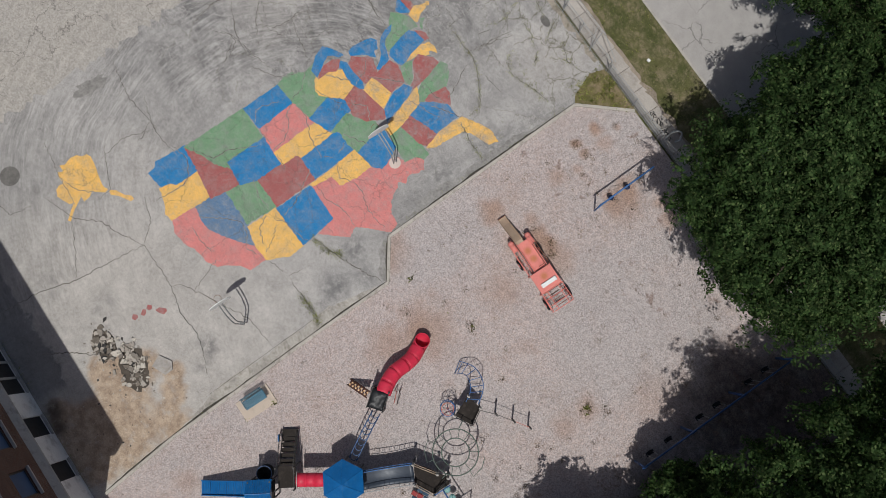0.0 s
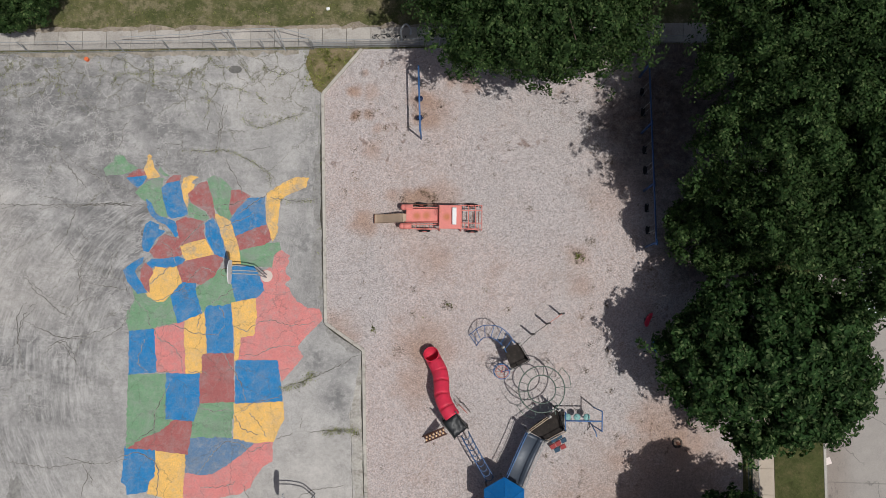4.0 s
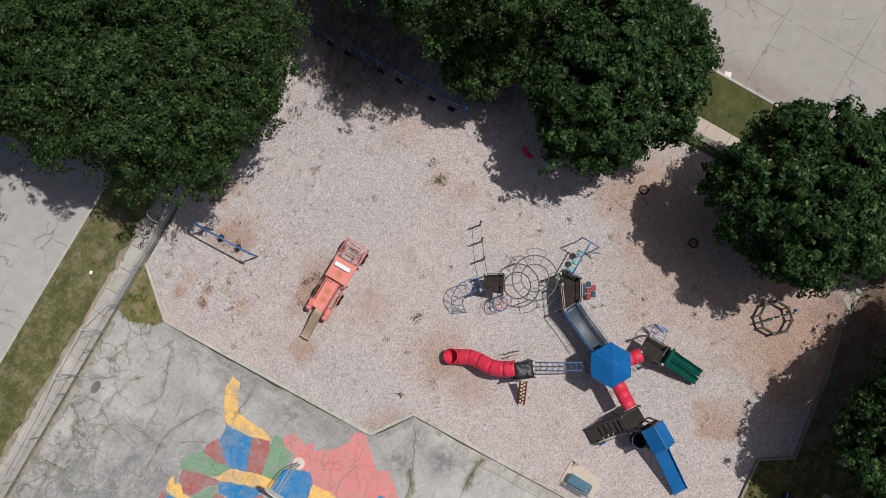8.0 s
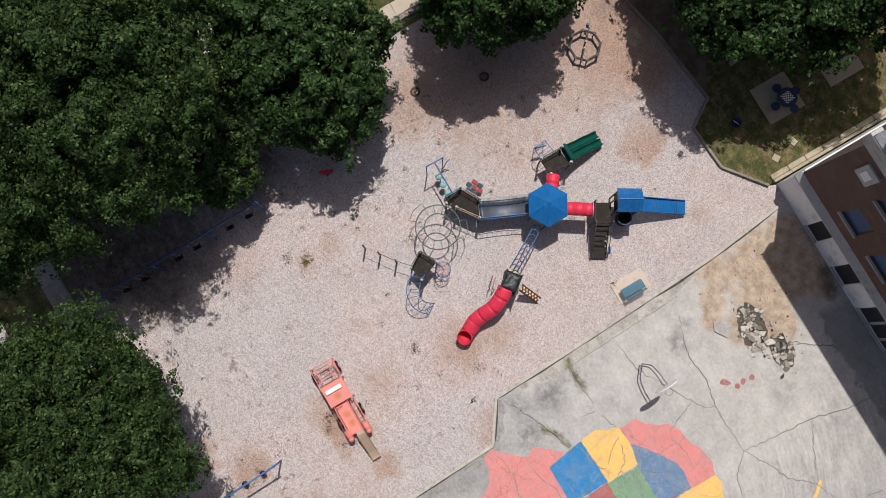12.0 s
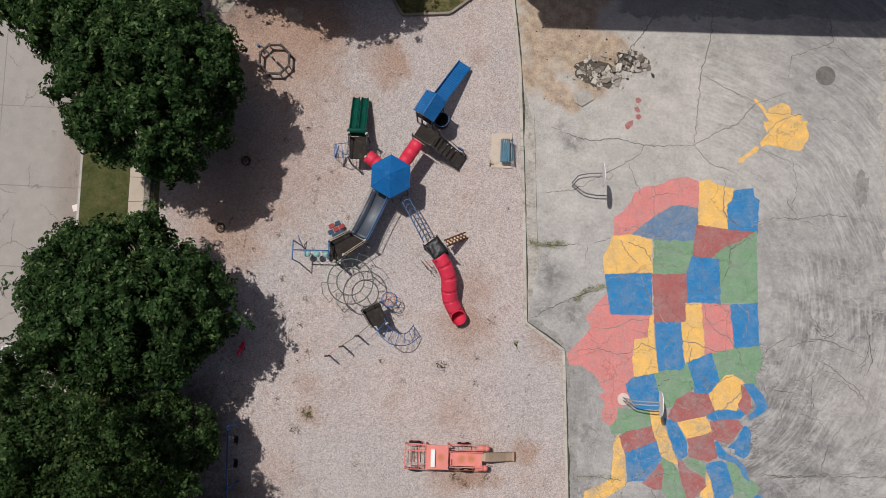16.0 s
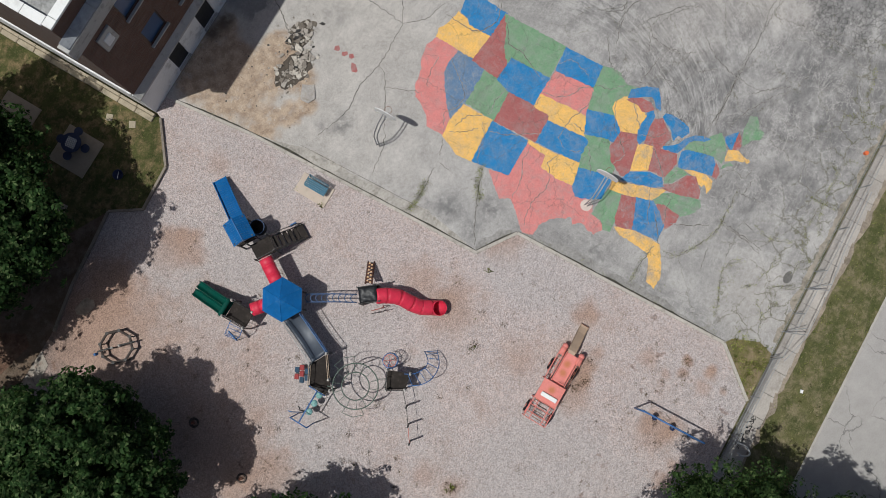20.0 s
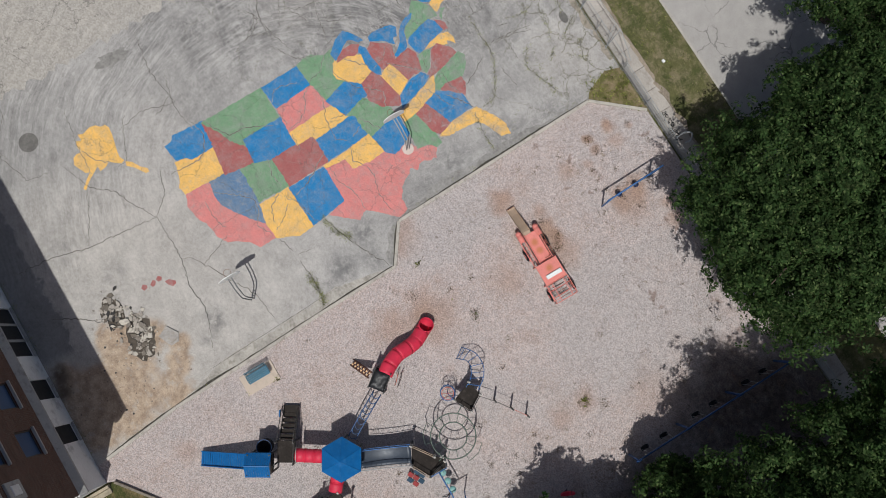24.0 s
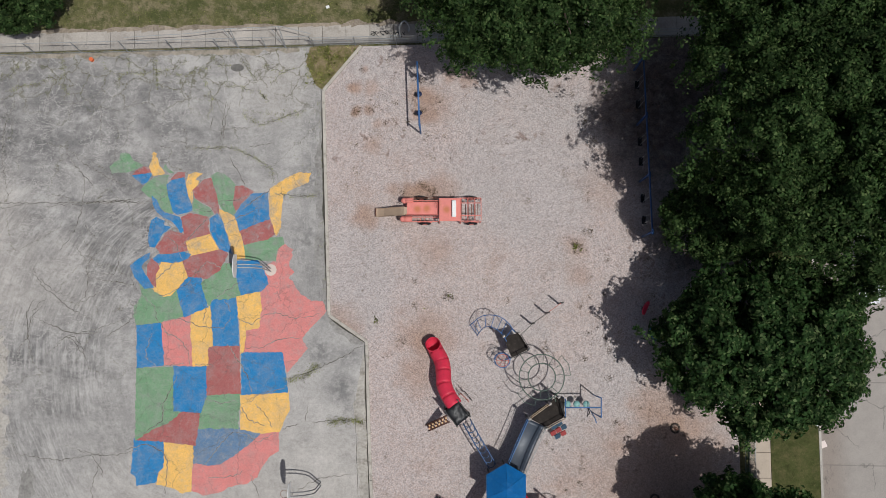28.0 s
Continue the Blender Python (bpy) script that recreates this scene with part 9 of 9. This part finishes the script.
def tufts(name, spots, blades, spread, height, material, label, seed):
    rnd = np.random.RandomState(seed)
    v = []
    for x, y, s in spots:
        n = max(3, int(blades * s))
        p = rnd.normal(0, spread * s, (n, 2)) + (x, y)
        a = rnd.uniform(0, 2 * np.pi, n)
        h = height * s * rnd.uniform(0.5, 1.2, n)
        w = 0.35 * h + 0.012
        lean = rnd.normal(0, 0.7, (n, 2)) * h[:, None]
        for i in range(n):
            dx, dy = math.cos(a[i]) * w[i] * 0.5, math.sin(a[i]) * w[i] * 0.5
            v += [(p[i, 0] - dx, p[i, 1] - dy, 0.004), (p[i, 0] + dx, p[i, 1] + dy, 0.004), (p[i, 0] + lean[i, 0] + dx * 0.4, p[i, 1] + lean[i, 1] + dy * 0.4, h[i]), (p[i, 0] + lean[i, 0] - dx * 0.4, p[i, 1] + lean[i, 1] - dy * 0.4, h[i] * 0.95)]
    me = bpy.data.meshes.new(name)
    me.from_pydata(v, [], [(i, i + 1, i + 2, i + 3) for i in range(0, len(v), 4)])
    me.materials.append(material)
    return tagged(new(name, me), label, "weeds", kind="stuff")


def along(pts, step, wob, lo, hi, seed):
    rnd = random.Random(seed)
    out = []
    for a, b in zip(pts, pts[1:]):
        n = max(1, int(math.hypot(b[0] - a[0], b[1] - a[1]) / step))
        for i in range(n):
            t = (i + rnd.random()) / n
            out.append((a[0] + (b[0] - a[0]) * t + rnd.gauss(0, wob), a[1] + (b[1] - a[1]) * t + rnd.gauss(0, wob), rnd.uniform(lo, hi)))
    return out


spots = along([(-9.6, -7.9), (-8.3, -7.5), (-7.6, -7.0)], 0.035, 0.09, 0.5, 1.2, 1) + along([(-7.0, -10.4), (-5.9, -10.3), (-4.8, -10.4)], 0.035, 0.09, 0.5, 1.2, 2)
spots += along([(-10.2, 9.0), (-9.0, 8.6), (-12.6, 8.9)], 0.12, 0.06, 0.3, 0.8, 3)


def weedy_crack(width, *pts):
    crack(width, *pts)
    spots.extend(along(list(pts), 0.075, 0.055, 0.25, 0.95, int(abs(100 * pts[0][0]))))


weedy_crack(0.034, (-28.0, 11.0), (-27.4, 11.1), (-27.0, 11.7), (-26.8, 12.4))
weedy_crack(0.034, (-27.5, 10.2), (-26.8, 10.5), (-25.6, 10.6), (-24.9, 11.1), (-24.2, 10.9), (-23.9, 11.4), (-24.3, 12.4))
weedy_crack(0.034, (-24.2, 10.7), (-23.7, 10.0))
weedy_crack(0.034, (-21.5, 12.3), (-21.3, 11.6), (-20.5, 11.2), (-19.8, 11.4), (-18.9, 11.3), (-18.3, 11.6), (-17.7, 11.5), (-16.9, 11.7), (-16.4, 12.2))
weedy_crack(0.034, (-20.5, 11.2), (-20.6, 10.5))
weedy_crack(0.034, (-20.0, 12.4), (-19.9, 11.5))
weedy_crack(0.034, (-18.2, 12.3), (-18.1, 10.3))
weedy_crack(0.034, (-18.3, 11.4), (-17.4, 11.3), (-16.2, 11.2), (-15.7, 11.6), (-15.0, 11.7))
weedy_crack(0.034, (-15.1, 10.9), (-14.7, 10.2), (-14.6, 9.1), (-14.9, 8.4))
weedy_crack(0.034, (-13.8, 10.5), (-12.9, 10.5), (-12.1, 10.2))
weedy_crack(0.034, (-12.8, 12.4), (-12.4, 11.6), (-11.9, 11.0))
weedy_crack(0.034, (-11.7, 10.2), (-11.0, 9.5))
weedy_crack(0.034, (-11.4, 11.9), (-10.2, 11.4), (-9.3, 11.7))
weedy_crack(0.034, (-10.2, 11.4), (-10.9, 10.6))
weedy_crack(0.034, (-14.7, 12.4), (-14.3, 11.9), (-13.3, 11.8))
weedy_crack(0.035, (-12.6, 8.7), (-11.6, 8.0), (-10.6, 8.3), (-9.6, 8.7), (-8.7, 9.0))
weedy_crack(0.035, (-10.6, 3.7), (-9.4, 3.5), (-7.9, 3.5))
weedy_crack(0.035, (-10.6, 4.3), (-10.8, 5.3), (-12.0, 6.0), (-13.0, 6.5), (-13.8, 6.6), (-16.1, 6.5))
for k, x0 in enumerate((-34.0, -31.5, -28.8)):
    weedy_crack(0.034, (x0, 11.9), (x0 + 0.3, 11.0), (x0 - 0.2, 9.9))
weedy_crack(0.034, (-36.0, 11.6), (-33.0, 11.0), (-30.5, 11.5), (-27.5, 11.2))
spots += along([(-9.4, 6.0), (-8.4, 5.2), (-7.6, 3.2)], 0.25, 0.1, 0.2, 0.6, 31)
spots += along([(-4.75, -6.5), (-4.62, -12.0), (-4.2, -20.0), (-3.7, -25.5)], 0.35, 0.05, 0.3, 0.8, 32)
spots += along([(-7.75, 9.6), (-7.30, -3.4)], 0.22, 0.06, 0.2, 0.75, 34) + along([(-6.95, -4.15), (-4.95, -5.5)], 0.2, 0.06, 0.2, 0.7, 35)
spots += along([(-4.0, -27.0), (-30, -27.05)], 0.35, 0.05, 0.4, 1.1, 33)
tufts("crack_weeds", spots, 28, 0.10, 0.048, WEED, "yellow-green weeds growing in the concrete cracks", 3)
tufts("grass_tufts", [(8.18, 0.26, 2.2), (0.28, -2.70, 1.6), (0.6, -2.9, 1.2), (-4.18, -4.25, 2.0), (-2.42, -15.2, 2.2), (-2.55, -17.1, 1.4), (8.5, 0.1, 1.5), (-1.2, -3.5, 1.0), (1.3, -20.5, 0.9)], 14, 0.035, 0.065, WEED, "single weed tufts in the gravel", 5)
rnd_l = random.Random(77)
litter = []
for _ in range(420):
    x, y = rnd_l.uniform(-7, 17), rnd_l.uniform(-25, 12.5)
    if rnd_l.random() < 0.25 or (x > 9 and rnd_l.random() < 0.8) or (y > 6 and rnd_l.random() < 0.9):
        if -5.2 + 0.0 * y < x:
            litter.append((x, y, rnd_l.uniform(0.3, 1.0) ** 1.5))
tufts("leaf_litter", litter, 12, 0.08, 0.022, plain("brown_fallen_leaf", (0.19, 0.125, 0.09), 0.9, var=0.5), "brown fallen leaves and twigs on the gravel", 6)
verge_spots = []
for _ in range(900):
    x = rnd_l.uniform(-30, 3)
    verge_spots.append((x, ny(x, rnd_l.uniform(1.4, 4.35)), rnd_l.uniform(0.3, 1.1)))
for _ in range(260):
    x, y = rnd_l.uniform(-8.8, -5.6), rnd_l.uniform(10.4, 12.9)
    if (y - 10.3) > -1.15 * (x + 5.3) * 0.0 + (x + 7.5) * 1.1:
        verge_spots.append((x, y, rnd_l.uniform(0.4, 1.1)))
for _ in range(500):
    verge_spots.append((rnd_l.uniform(-1.6, 6.0), rnd_l.uniform(-37, -25.6), rnd_l.uniform(0.3, 0.9)))
verge_spots = [s for s in verge_spots if not (s[1] < -24 and (s[1] > -26.4 and not (0.6 < s[0] < 3.2)))]
tufts("verge_tufts", verge_spots, 8, 0.07, 0.07, WEED, "uneven grass tufts on the verge and lawn", 8)
clod_rnd = random.Random(123)
clods = []
while len(clods) < 480:
    x, y = clod_rnd.uniform(-6.5, 14.5), clod_rnd.uniform(-21, 12.6)
    if x > -6.8 + 0.0 and not (y < -4.5 and x < -3.6) and clod_rnd.random() < (0.9 if y > 5.5 else 0.75 if x > 7.5 else 0.18):
        clods.append((x, y, clod_rnd.choice((0.6, 0.8, 1.0, 1.3, 1.8))))
        for k in range(clod_rnd.choice((0, 0, 1, 2))):
            clods.append((x + clod_rnd.gauss(0, 0.22), y + clod_rnd.gauss(0, 0.22), clod_rnd.uniform(0.5, 1.0)))
clods += [(0.40, -2.84, 2.2), (0.15, -2.66, 2.2), (0.83, -2.79, 1.0), (4.0, -2.99, 1.9), (-0.58, 3.78, 2.6), (-1.29, 4.08, 2.8), (-0.9, 3.95, 2.0), (-2.57, 3.73, 2.2), (0.49, 3.6, 1.3), (8.18, -0.03, 1.8), (8.23, 0.42, 2.4), (8.5, 0.37, 1.8), (7.97, 0.47, 1.6), (9.02, -2.69, 1.8), (-5.63, 5.24, 1.4), (-5.44, 6.76, 1.9), (-3.73, 8.19, 1.8), (-4.64, 8.98, 2.3), (-5.48, 8.87, 3.0), (-6.07, 4.14, 1.8), (-4.85, -1.49, 1.5), (-2.72, 6.87, 1.3), (-3.26, 7.13, 1.2), (3.59, 3.75, 1.2), (9.04, 1.2, 2.4), (8.71, 1.29, 1.8), (8.32, -3.36, 1.2)]
tufts("withered_weeds", clods, 30, 0.060, 0.028, WITHERED, "small withered brown weeds and clods in the gravel", 8)
grass_rnd = random.Random(61)
corner = [(grass_rnd.uniform(-8.7, -5.6), grass_rnd.uniform(10.5, 13.0), grass_rnd.uniform(0.5, 1.5)) for _ in range(110)]
tufts("corner_weeds", [c for c in corner if c[1] > 10.9 + 0.75 * (c[0] + 7.6)], 14, 0.09, 0.10, leaf_mat("rough_corner_grass", (0.15, 0.18, 0.045), (0.23, 0.235, 0.075), (0.36, 0.31, 0.16)), "rough yellow-green weeds in the grass corner", 14)
